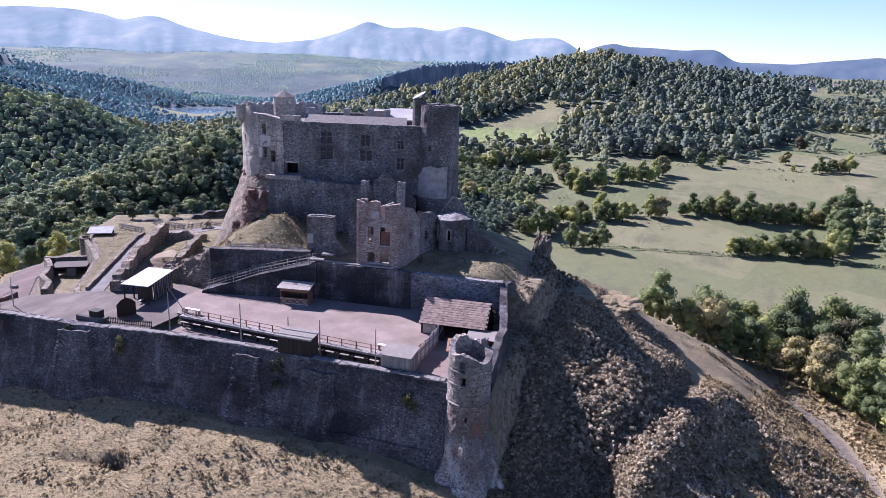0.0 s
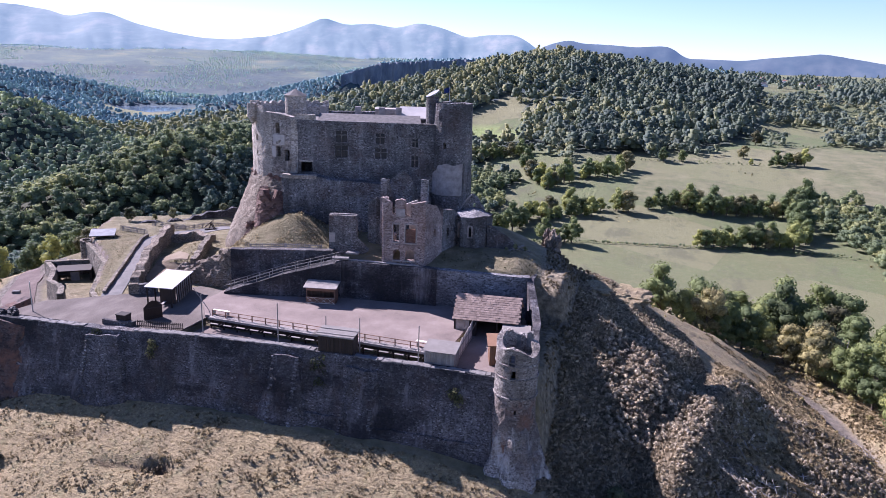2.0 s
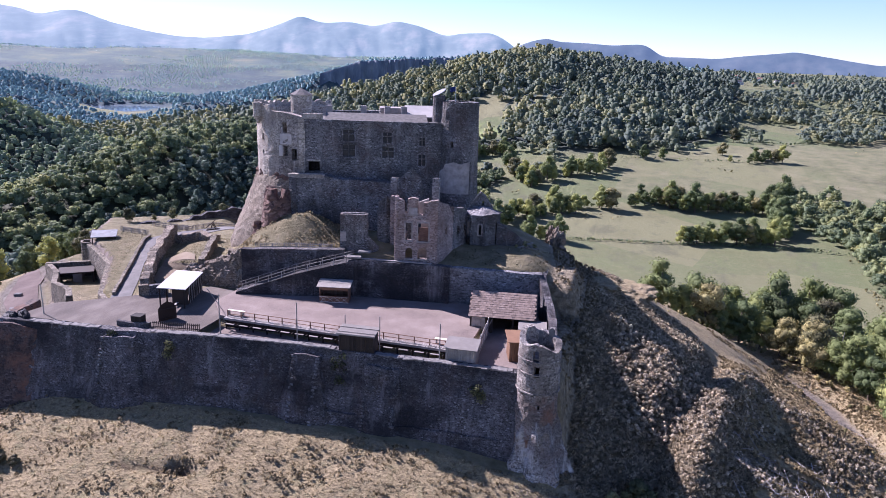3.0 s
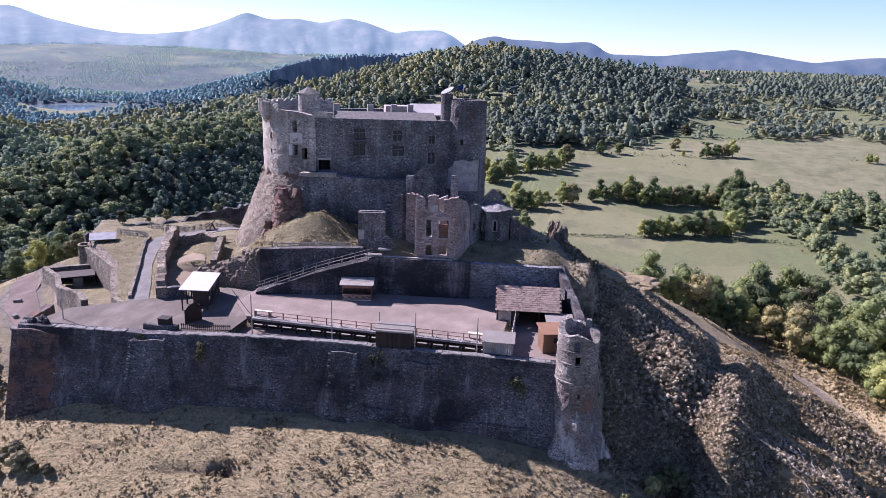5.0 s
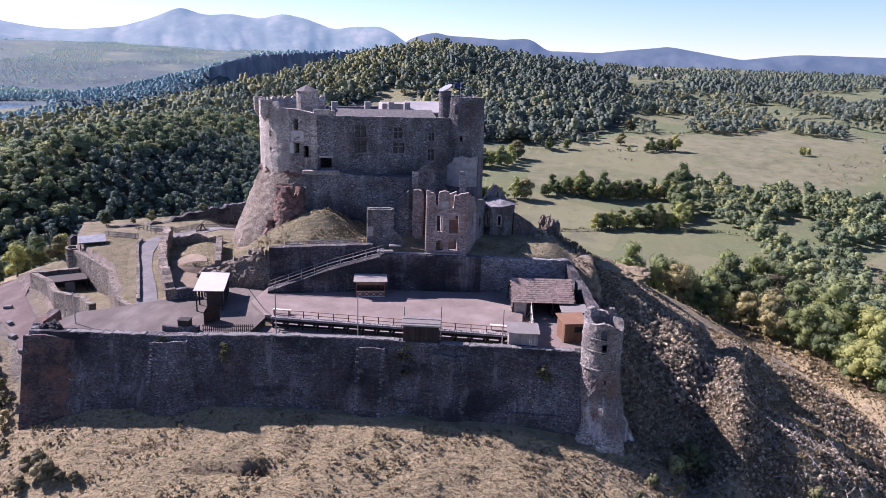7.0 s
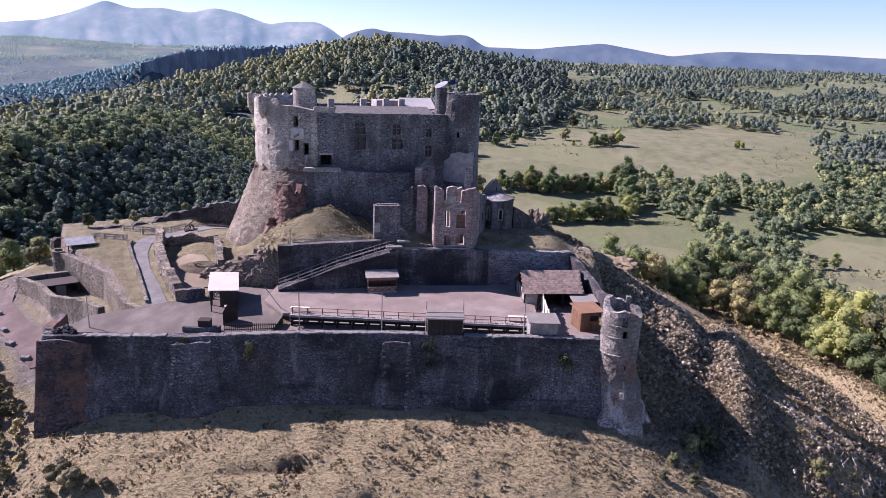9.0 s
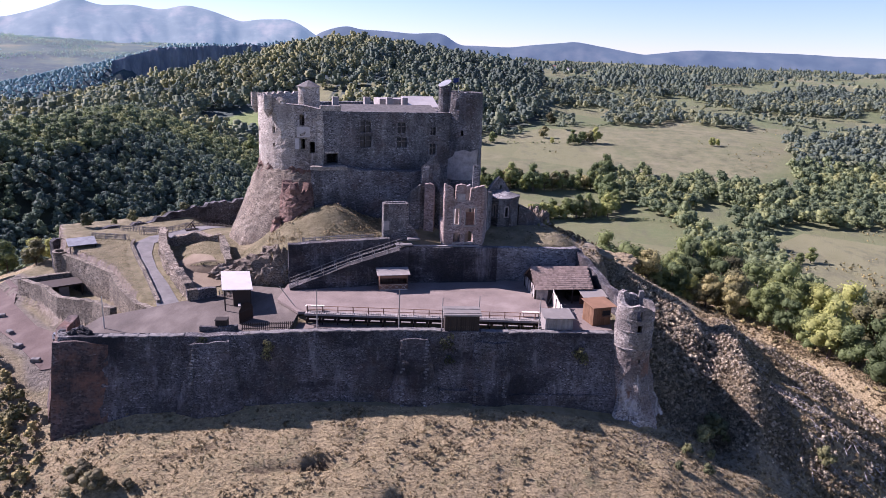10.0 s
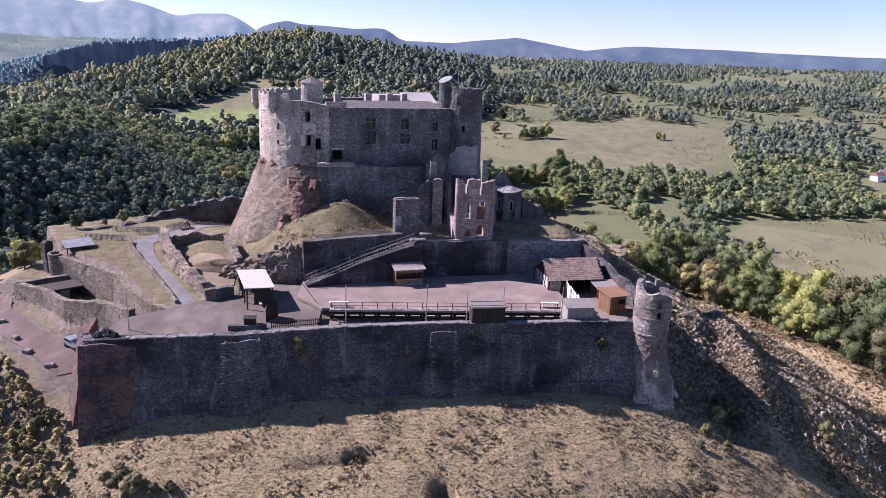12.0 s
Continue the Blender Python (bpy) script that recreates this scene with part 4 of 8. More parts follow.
keep = tagged(new("keep"), "massive dark stone keep with round towers on a rock", "castle", kind="structure")
LEFT_END = smooth_path([(-76, 124), (-80, 121.5), (-83, 117.5), (-84.2, 112.5), (-83.4, 108.0), (-81.2, 104.8), (-78.2, 102.7), (-74.8, 101.8), (-71.2, 102.0)], 4)
L = run_length(LEFT_END)
L_WEST = run_length(LEFT_END[:28])
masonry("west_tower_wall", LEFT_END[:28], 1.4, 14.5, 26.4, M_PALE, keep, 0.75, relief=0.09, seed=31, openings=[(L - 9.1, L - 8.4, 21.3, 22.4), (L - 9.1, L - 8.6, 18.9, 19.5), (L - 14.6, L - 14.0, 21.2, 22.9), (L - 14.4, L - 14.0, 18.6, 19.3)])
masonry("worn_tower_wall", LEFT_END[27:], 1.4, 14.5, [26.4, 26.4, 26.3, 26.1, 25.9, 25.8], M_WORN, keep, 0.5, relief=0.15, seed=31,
        openings=[(L - L_WEST - 3.6, L - L_WEST - 2.7, 22.9, 24.7), (L - L_WEST - 3.4, L - L_WEST - 2.7, 18.9, 20.7), (L - L_WEST - 1.9, L - L_WEST - 1.0, 18.2, 20.2)])
masonry("battlement", LEFT_END[:26], 0.5, 26.4, 27.5, M_PALE, keep, 0.4, relief=0.05, seed=32, notch=(1.9, 0.4))
masonry("corner_strip", [(-71.7, 101.75), (-70.9, 101.85), (-70.7, 102.3)], 0.4, 16.2, 25.6, M_PALE, keep, 0.5, relief=0.08, seed=30)


def on_curve(points, back, out):
    """Place and heading at a distance before the end of a path, pushed out from it."""
    want, d = run_length(points) - back, 0.0
    for p, q in zip(points, points[1:]):
        s = math.hypot(q[0] - p[0], q[1] - p[1])
        if d + s >= want:
            u = (want - d) / s
            h = math.atan2(q[1] - p[1], q[0] - p[0])
            return p[0] + (q[0] - p[0]) * u + math.sin(h) * out, p[1] + (q[1] - p[1]) * u - math.cos(h) * out, math.degrees(h)
        d += s


def bartizan(back):
    x, y, h = on_curve(LEFT_END, back, 0.45)
    masonry("bartizan", ring(x, y, 0.85, 12), 0.25, 25.3, 27.7, M_PALE, keep, 0.5, closed=True, relief=0.03, seed=40)
    bm = bmesh.new()
    bmesh.ops.create_cone(bm, cap_ends=True, segments=12, radius1=0.15, radius2=0.86, depth=1.3, matrix=Matrix.Translation((x, y, 24.7)))
    part("corbel", bm, M_PALE, keep)


bartizan(9.6)
bartizan(17.5)
px, py, ph = on_curve(LEFT_END, 3.0, 0.05)
M_PATCH = plain("pale_render", (0.46, 0.42, 0.37), 0.9, vary=0.2, size=1.4)
box("plaster_patch", (-1.05, -0.04, 0), (1.2, 0.3, 1.75), M_PATCH, keep, 0.02, pose(px, py, 20.95, 0, 0, ph))
px, py, ph = on_curve(LEFT_END, 3.9, 0.04)
box("plaster_patch", (-0.5, -0.03, 0), (0.25, 0.3, 1.9), M_PATCH, keep, 0.02, pose(px, py, 18.8, 0, 0, ph))
FAC_A, FAC_B = (-71.2, 102.0), (-50.0, 111.2)
WINDOWS = [(7.1, 9.0, 21.8, 23.7), (7.0, 9.1, 19.1, 21.1), (14.0, 15.5, 21.6, 23.4), (13.9, 15.9, 19.0, 20.8), (20.4, 21.4, 21.2, 22.6), (20.3, 21.5, 17.6, 19.6)]
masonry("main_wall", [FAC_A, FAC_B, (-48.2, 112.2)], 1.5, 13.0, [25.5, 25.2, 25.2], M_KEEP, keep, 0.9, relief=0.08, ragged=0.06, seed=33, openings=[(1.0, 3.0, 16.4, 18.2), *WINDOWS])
box("door_lintel", (0, -0.1, 0), (2.4, 0.4, 0.3), M_PALE, keep, 0.03, pose(-70.5, 102.25, 18.2, 0, 0, 23.5))
DIR = Vector((FAC_B[0] - FAC_A[0], FAC_B[1] - FAC_A[1], 0)).normalized()
FAC_M = Matrix.Translation((*FAC_A, 0)) @ DIR.to_track_quat("X", "Z").to_matrix().to_4x4()
M_PANE = plain("old_window_glass", (0.035, 0.037, 0.042), 0.25, 0.0, 0.3)
for s0, s1, z0, z1 in WINDOWS:
    window = box("window", (s0 - 0.05, 0.45, z0 - 0.05), (s1 + 0.05, 0.55, z1 + 0.05), M_PANE, keep, 0.01, FAC_M)
    box("mullion", ((s0 + s1) / 2 - 0.10, 0.12, z0), ((s0 + s1) / 2 + 0.10, 0.44, z1), M_KEEP, window, 0.02, FAC_M)
    box("transom", (s0, 0.14, z0 + (z1 - z0) * 0.58), (s1, 0.43, z0 + (z1 - z0) * 0.58 + 0.18), M_KEEP, window, 0.02, FAC_M)
    box("sill", (s0 - 0.3, -0.12, z0 - 0.22), (s1 + 0.3, 0.4, z0 - 0.01), M_RUBBLE, window, 0.02, FAC_M)
    for x in (s0 - 0.24, s1 + 0.02):
        box("jamb", (x, -0.07, z0), (x + 0.22, 0.4, z1), M_RUBBLE, window, 0.02, FAC_M)
    box("head", (s0 - 0.3, -0.09, z1 + 0.01), (s1 + 0.3, 0.4, z1 + 0.24), M_KEEP, window, 0.02, FAC_M)
masonry("rear_wall", [(-45, 117), (-52, 131), (-66, 132), (-76, 124)], 1.5, 8, 25.5, M_KEEP, keep, 1.5, relief=0.08, seed=34)
masonry("east_tower_wall", ring(-46.4, 114.2, 3.35, 30), 1.2, 7.0, 29.0, M_KEEP, keep, 0.75, closed=True, relief=0.09, ragged=0.12, seed=35, lean=0.02, openings=[(14.75, 15.25, 16.3, 17.0), (15.2, 15.7, 21.2, 22.2)])
masonry("plaster_skin", ring(-46.4, 114.2, 3.75, 16, 215, 318), 0.3, 13.0, [16.4 + 0.25 * k if k < 5 else 18.5 + 0.2 * math.sin(k * 0.9) for k in range(17)], M_PLASTER, keep, 0.35, relief=0.04, ragged=0.12, seed=29)
slab("tower_roof", ring(-46.4, 114.2, 2.6, 16), 28.0, 28.3, M_STONE_ROOF, keep)
masonry("stair_turret", ring(-50.2, 113.7, 1.1, 14), 0.35, 18, 29.9, M_KEEP, keep, 0.6, closed=True, relief=0.04, seed=36)
bm = bmesh.new()
bmesh.ops.create_cone(bm, cap_ends=True, segments=14, radius1=1.3, radius2=1.3, depth=0.14)
bmesh.ops.transform(bm, matrix=pose(-50.2, 113.7, 30.4, 18, -24, 0), verts=bm.verts)
part("turret_roof", bm, M_SLATE, keep)
masonry("west_turret", ring(-74.3, 108.0, 1.9, 20), 0.4, 24.5, 29.2, M_PALE, keep, 0.7, closed=True, relief=0.05, seed=37)


def cone_roof(name, cx, cy, r, z0, z1, mat, parent, sides=12):
    bm = bmesh.new()
    bmesh.ops.create_cone(bm, cap_ends=True, segments=sides, radius1=r, radius2=0.05, depth=z1 - z0, matrix=Matrix.Translation((cx, cy, (z0 + z1) / 2)))
    return part(name, bm, mat, parent)


cone_roof("turret_cap", -74.3, 108.0, 2.2, 29.2, 30.3, M_STONE_ROOF, keep, 8)
masonry("roof_parapet", [(-71.2, 102.1), (-67.9, 103.5)], 0.6, 25.4, 26.4, M_PALE, keep, 0.6, relief=0.05, ragged=0.12, seed=28)
slab("keep_roof", [(-67.8, 104.2), (-51.4, 111.3), (-52.8, 114.5), (-69.2, 107.4)], [25.1, 25.0, 25.8, 25.9], [25.35, 25.25, 26.3, 26.4], M_STONE_ROOF, keep)
slab("roof_deck", [(-75, 103.6), (-71.4, 103.6), (-69.2, 107.4), (-52.8, 114.5), (-47, 116), (-52, 130), (-66, 131), (-76, 123.0), (-82.3, 117), (-82.8, 111), (-80.4, 106)], 24.3, 24.6, M_STONE_ROOF, keep)
box("rear_range", (-13.0, 0, 24.0), (-2.0, 4.0, 27.0), M_PLASTER, keep, 0.05, pose(-50.5, 121.5, 0, 0, 0, 23))
slab("pale_roof", [(-57.0, 115.6), (-51.2, 117.6), (-52.6, 121.8), (-58.6, 119.2)], [25.5, 25.5, 27.2, 27.2], [25.7, 25.7, 27.5, 27.5], M_ROOF_WHITE, keep)
for x, y in ((-70.0, 110.5), (-64.6, 113.6), (-60.6, 115.4), (-57.8, 116.6)):
    box("chimney", (-0.55, -0.45, 0), (0.55, 0.45, 2.6), M_PLASTER, keep, 0.05, pose(x, y, 24.8, 0, 0, 23))
flag = tagged(new("flag"), "small dark blue flag on a thin pole", "flag")
pole("flag_pole", (-47.6, 115.2, 28.2), (-47.6, 115.2, 31.6), 0.05, M_STEEL, flag)
bm = bmesh.new()
fv = [[bm.verts.new((-47.6 - 0.22 * i, 115.2 + 0.10 * math.sin(i * 1.3), 31.5 - 0.28 * j - 0.05 * i)) for i in range(6)] for j in range(4)]
for j in range(3):
    for i in range(5):
        bm.faces.new((fv[j][i], fv[j][i + 1], fv[j + 1][i + 1], fv[j + 1][i]))
bmesh.ops.solidify(bm, geom=bm.faces[:], thickness=0.02)
part("cloth", bm, plain("blue_cloth", (0.03, 0.05, 0.14), 0.8), flag)

# Added backing wall that makes the openings look dark inside.
masonry("inner_partition", [(-80.2, 114.0), (-78.8, 109.0), (-75.5, 106.4), (-71.2, 105.6), (-52.0, 114.0)], 0.4, 12.0, 24.2, M_WALL, keep, 2.0, relief=0.05, seed=64)
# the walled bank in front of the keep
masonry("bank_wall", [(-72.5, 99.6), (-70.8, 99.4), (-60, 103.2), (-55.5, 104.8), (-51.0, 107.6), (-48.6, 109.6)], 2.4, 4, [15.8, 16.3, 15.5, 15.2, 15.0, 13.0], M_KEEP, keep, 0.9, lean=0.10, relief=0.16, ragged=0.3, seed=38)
masonry("bank_ledge", [(-72.6, 99.4), (-70.8, 99.2), (-66.4, 100.7)], 1.4, 15.7, 16.35, M_PALE, keep, 0.6, relief=0.12, ragged=0.2, seed=27)
masonry("chapel_stair", [(-53.8, 103.6), (-51.6, 103.4), (-50.4, 105.0), (-50.6, 107.0)], 0.8, 6, [16.6, 18.2, 16.6, 15], M_KEEP, keep, 0.7, relief=0.08, ragged=0.5, seed=26)

# the flared rock under the west tower
masonry("rock_apron", LEFT_END[4:-1], 3.0, -1.0, 15.4, M_ROCK, keep, 0.7, lean=0.42, relief=0.18, ragged=0.5, seed=39)
masonry("red_rock_band", LEFT_END[6:-2], 1.0, 13.4, 15.9, M_RED_ROCK, keep, 0.45, lean=0.16, relief=0.42, ragged=0.9, seed=48)
masonry("rock_spur", smooth_path([(-78.0, 102.0), (-77.0, 98.8), (-74.6, 97.4), (-72.6, 98.4), (-72.0, 101.0)], 5), 1.5, 1.0, [13.0 + 0.8 * math.sin(k * 0.9) for k in range(21)], M_RED_ROCK, keep, 0.5, lean=0.14, relief=0.26, ragged=0.8, seed=47)
masonry("rock_spur", smooth_path([(-79.6, 101.6), (-79.0, 98.4), (-77.4, 97.0), (-75.8, 97.6)], 5), 1.5, 1.0, [6.0, 6.4, 6.2, 6.9, 6.6, 7.0, 7.6, 7.4, 7.9, 7.6, 7.2, 7.0, 6.8, 6.4, 6.0, 5.6], M_RED_ROCK, keep, 0.5, lean=0.2, relief=0.5, ragged=1.0, seed=46)

# ---- the terraces ----
M_FRAME = plain("dressed_stone", (0.29, 0.255, 0.225), 0.9, vary=0.35, size=1.5)
yard = slab("courtyard", [(-69.5, 73.3), (-33.6, 73.3), (-33.6, 92.5), (-55, 88.6), (-73.5, 85.2), (-73.5, 78)], -0.4, 0.0, M_GRAVEL, None)
tagged(yard, "reddish gravel courtyard", "courtyard", kind="structure")
inner = tagged(new("retaining_wall"), "rubble-stone retaining wall below the upper terrace", "wall", kind="structure")
masonry("terrace_wall", [(-55.6, 88.1), (-40.6, 90.35)], 1.3, -1, [5.9, 5.7], M_WALL, inner, 0.8, lean=0.07, relief=0.08, ragged=0.12, seed=41)
masonry("rubble_wall", [(-41.0, 90.5), (-27, 93.0)], 1.2, -1, [5.65, 5.4], M_RUBBLE, inner, 0.8, lean=0.07, relief=0.10, ragged=0.12, seed=45)
for k in range(11):
    u = (k + 0.5) / 11
    box("ledge_stone", (-0.52, -0.2, 0), (0.52, 0.3, 0.16), M_FRAME, inner, 0.03, pose(-55.2 + 11.6 * u, 88.75 + 1.75 * u, 5.86 - 0.1 * u, 0, 0, 8.5))
masonry("upper_wall", [(-73.4, 85.4), (-58.0, 90.4)], 1.2, -1, [6.3, 6.6], M_WALL, inner, 0.8, lean=0.04, relief=0.08, ragged=0.12, seed=42)
masonry("stair_wall", [(-72.5, 82.0), (-64, 84.7), (-55.2, 87.6)], 2.2, -1, [0.3, 3.4, 5.8], M_WALL, inner, 0.8, lean=0.03, relief=0.06, seed=43)
masonry("east_wall", [(-21.4, 71.5), (-23.4, 84), (-26.4, 93.2), (-27.2, 104), (-30, 122)], 1.0, [-9, -6, -4, -3, -4], [1.6, 2.6, 5.2, 4.4, 2.5], M_WALL, inner, 0.9, lean=0.03, relief=0.1, ragged=0.4, seed=44).matrix_basis = Matrix.Identity(4)

# ---- the ruined house ----
house = tagged(new("ruined_house"), "roofless three-storey ruined stone house with tall chimneys", "ruin")
FRONT = [(0, 15.8), (1.1, 15.6), (1.45, 15.2), (1.5, 13.7), (1.9, 13.5), (1.95, 15.7), (2.8, 16.0), (3.55, 15.7), (3.6, 13.4), (4.3, 13.2), (4.4, 15.2), (5.4, 15.5), (6.6, 15.7)]
masonry("front_wall", [(-49.5 + 6.4 * d / 6.6, 90.0 + 1.6 * d / 6.6) for d, _ in FRONT], 0.7, 4.6, [h for _, h in FRONT], M_RUIN, house, 0.4, relief=0.06, ragged=0.3, seed=51,
        openings=[(1.7, 2.6, 9.2, 11.9), (3.6, 5.2, 9.1, 11.9), (1.7, 2.8, 6.3, 8.0), (3.6, 5.0, 6.3, 8.1)])
hm = Matrix.Translation((-49.5, 90.0, 0)) @ Matrix.Rotation(math.atan2(1.6, 6.4), 4, "Z")
box("blocked_window", (3.7, 0.12, 9.1), (5.1, 0.4, 11.2), M_RED_ROCK, house, 0.03, hm)
for s0, s1, z0, z1 in ((1.7, 2.6, 9.2, 11.9), (3.6, 5.2, 9.1, 11.9)):
    for x in (s0 - 0.2, s1):
        box("jamb", (x, -0.08, z0), (x + 0.2, 0.5, z1), M_FRAME, house, 0.02, hm)
    box("lintel", (s0 - 0.2, -0.09, z1), (s1 + 0.2, 0.5, z1 + 0.25), M_FRAME, house, 0.02, hm)
    box("sill", (s0 - 0.25, -0.14, z0 - 0.2), (s1 + 0.25, 0.5, z0), M_FRAME, house, 0.02, hm)
for s0, s1, z1 in ((1.7, 2.8, 8.0), (3.6, 5.0, 8.1)):
    bm = bmesh.new()
    c, r = (s0 + s1) / 2, (s1 - s0) / 2
    arc = [(c - r * math.cos(radians(a)), z1 - r + r * math.sin(radians(a))) for a in range(0, 181, 20)]
    for (x0, a0), (x1, a1) in zip(arc, arc[1:]):
        vs = [bm.verts.new((x, y, z)) for y in (0.0, 0.45) for x, z in ((x0, a0), (x1, a1), (x1, z1 + 0.02), (x0, z1 + 0.02))]
        for f in ((0, 1, 2, 3), (7, 6, 5, 4), (0, 4, 5, 1)):
            bm.faces.new([vs[i] for i in f])
    bmesh.ops.transform(bm, matrix=hm, verts=bm.verts)
    part("arch", bm, M_RUIN, house)
    box("threshold", (s0 - 0.1, -0.15, 6.1), (s1 + 0.1, 0.5, 6.3), M_FRAME, house, 0.02, hm)
for z in (8.6, 12.5):
    box("string_course", (0.0, -0.10, z), (6.6, 0.1, z + 0.18), M_RUIN, house, 0.02, hm)
for s in (0.05, 6.15):
    box("corner_pilaster", (s, -0.14, 5.0), (s + 0.4, 0.2, 15.2), M_RUIN, house, 0.04, hm)
masonry("side_wall", [(-43.1, 91.6), (-42.6, 94.4), (-42.2, 97.5)], 0.7, 4.6, [15.4, 14.6, 12.6], M_RUIN, house, 0.6, relief=0.07, ragged=0.7, seed=52, openings=[(2.6, 3.4, 9.6, 10.8)])
masonry("hall_wall", [(-42.2, 97.2), (-41.4, 99.6), (-40.9, 102.4)], 0.7, 4.2, [13.8, 13.2, 12.2], M_KEEP, house, 0.5, relief=0.07, ragged=0.6, seed=62, openings=[(1.2, 1.9, 8.8, 10.2), (3.4, 3.9, 9.0, 10.4)])
masonry("left_wall", [(-50.2, 96.0), (-49.9, 93.0), (-49.4, 90.2)], 0.7, 4.6, [9.5, 8.8, 9.8], M_RUIN, house, 0.6, relief=0.08, ragged=0.9, seed=59)
masonry("inner_wall", [(-47.6, 93.2), (-45.3, 93.8)], 0.5, 4.6, [14.4, 15.4], M_PLASTER, house, 0.6, relief=0.05, ragged=0.3, seed=58, openings=[(0.4, 1.2, 9.4, 11.4)])
masonry("rear_wall", [(-53.4, 99.4), (-52.2, 98.4), (-51.0, 98.6), (-50.2, 97.6)], 0.8, 4.6, [16.6, 16.2, 14.4, 12.4], M_KEEP, house, 0.45, relief=0.16, ragged=1.1, seed=53)
masonry("chimney_breast", [(-52.9, 97.0), (-51.3, 96.8), (-51.1, 98.0)], 0.9, 4.6, [14.8, 14.3, 13.4], M_RUIN, house, 0.45, relief=0.10, ragged=0.7, seed=61)
box("fireplace", (2.1, -0.06, 13.0), (3.5, 0.2, 13.25), M_FRAME, house, 0.03, hm)
box("fireplace_back", (2.15, -0.05, 13.25), (3.45, 0.1, 14.3), M_PLASTER, house, 0.03, hm)
masonry("curved_wall", [(-56.2, 99.6), (-55.2, 97.6), (-53.6, 97.2), (-52.4, 98.0)], 0.8, 4.6, [11.0, 13.4, 14.2, 14.0], M_KEEP, house, 0.6, relief=0.10, ragged=0.5, seed=60)
for x, y, z0, z1, w in ((-52.8, 98.8, 14, 17.3, 0.55), (-44.5, 94.8, 12.5, 18.4, 0.5)):
    masonry("chimney", [(x - w, y - w), (x + w, y - w), (x + w, y + w), (x - w, y + w)], 0.35, z0 - 3, z1, M_RUBBLE, house, 0.5, closed=True, relief=0.06, ragged=0.2, seed=50)
pier = tagged(new("stone_pier"), "free-standing square stump of a ruined wall", "ruin")
masonry("pier_body", [(-59.2, 91.4), (-55.2, 93.0), (-55.6, 94.4), (-59.6, 92.8)], 0.5, 4.6, 12.0, M_KEEP, pier, 0.6, closed=True, relief=0.08, ragged=0.15, seed=54)
slab("pier_core", [(-59.0, 91.7), (-55.5, 93.1), (-55.8, 94.1), (-59.3, 92.7)], 5, 11.8, M_KEEP, pier)
masonry("pier_foot", [(-55.8, 92.6), (-54.2, 93.6), (-53.8, 94.6)], 0.8, 4.6, [9.5, 7.5, 6.4], M_KEEP, pier, 0.5, relief=0.15, ragged=0.4, seed=49)
box("plaster_patch", (0.05, -0.06, 7.6), (0.95, 0.2, 9.2), M_PLASTER, pier, 0.03, Matrix.Translation((-59.2, 91.4, 0)) @ Matrix.Rotation(math.atan2(1.6, 4.0), 4, "Z"))

# ---- the chapel ----
chapel = tagged(new("chapel"), "small ruined stone chapel with a polygonal apse", "chapel")
APSE = [(-41.6, 104.6), (-41.4, 102.0), (-40.0, 100.4), (-37.8, 100.6), (-36.4, 102.2), (-36.2, 105.0)]
APSE_LIGHTS = [(1.1, 1.55, 8.6, 10.3), (3.4, 4.0, 8.4, 10.5), (5.9, 6.4, 8.6, 10.3)]


def arched_surround(path, s0, s1, z0, z1, parent):
    """Pale dressed stones round a narrow arched light."""
    x, y, h = on_curve(path, run_length(path) - (s0 + s1) / 2, 0.0)
    m, w = pose(x, y, 0, 0, 0, h), (s1 - s0) / 2
    for side in (-1, 1):
        for k in range(4):
            d, zz = 0.16 + 0.10 * (k % 2), (z1 - z0 - w) / 4
            lo, hi = sorted((side * (w - 0.02), side * (w + d)))
            box("jamb", (lo, -0.10, z0 + zz * k), (hi, 0.25, z0 + zz * (k + 1) - 0.02), M_FRAME, parent, 0.02, m)
    bm = bmesh.new()
    for k in range(6):
        a0, a1 = math.pi * k / 6 + 0.03, math.pi * (k + 1) / 6 - 0.03
        ring_p = [((r * math.cos(a)), z1 - w + r * math.sin(a)) for r, a in ((w - 0.02, a0), (w + 0.24, a0), (w + 0.24, a1), (w - 0.02, a1))]
        fr = [bm.verts.new((px_, -0.10, pz_)) for px_, pz_ in ring_p]
        bk = [bm.verts.new((px_, 0.25, pz_)) for px_, pz_ in ring_p]
        bm.faces.new(fr)
        bm.faces.new(bk[::-1])
        for i in range(4):
            bm.faces.new((fr[i], bk[i], bk[(i + 1) % 4], fr[(i + 1) % 4]))
    bmesh.ops.recalc_face_normals(bm, faces=bm.faces)
    bmesh.ops.transform(bm, matrix=m, verts=bm.verts)
    part("arch", bm, M_FRAME, parent)
    box("sill", (-w - 0.25, -0.14, z0 - 0.16), (w + 0.25, 0.25, z0), M_FRAME, parent, 0.02, m)


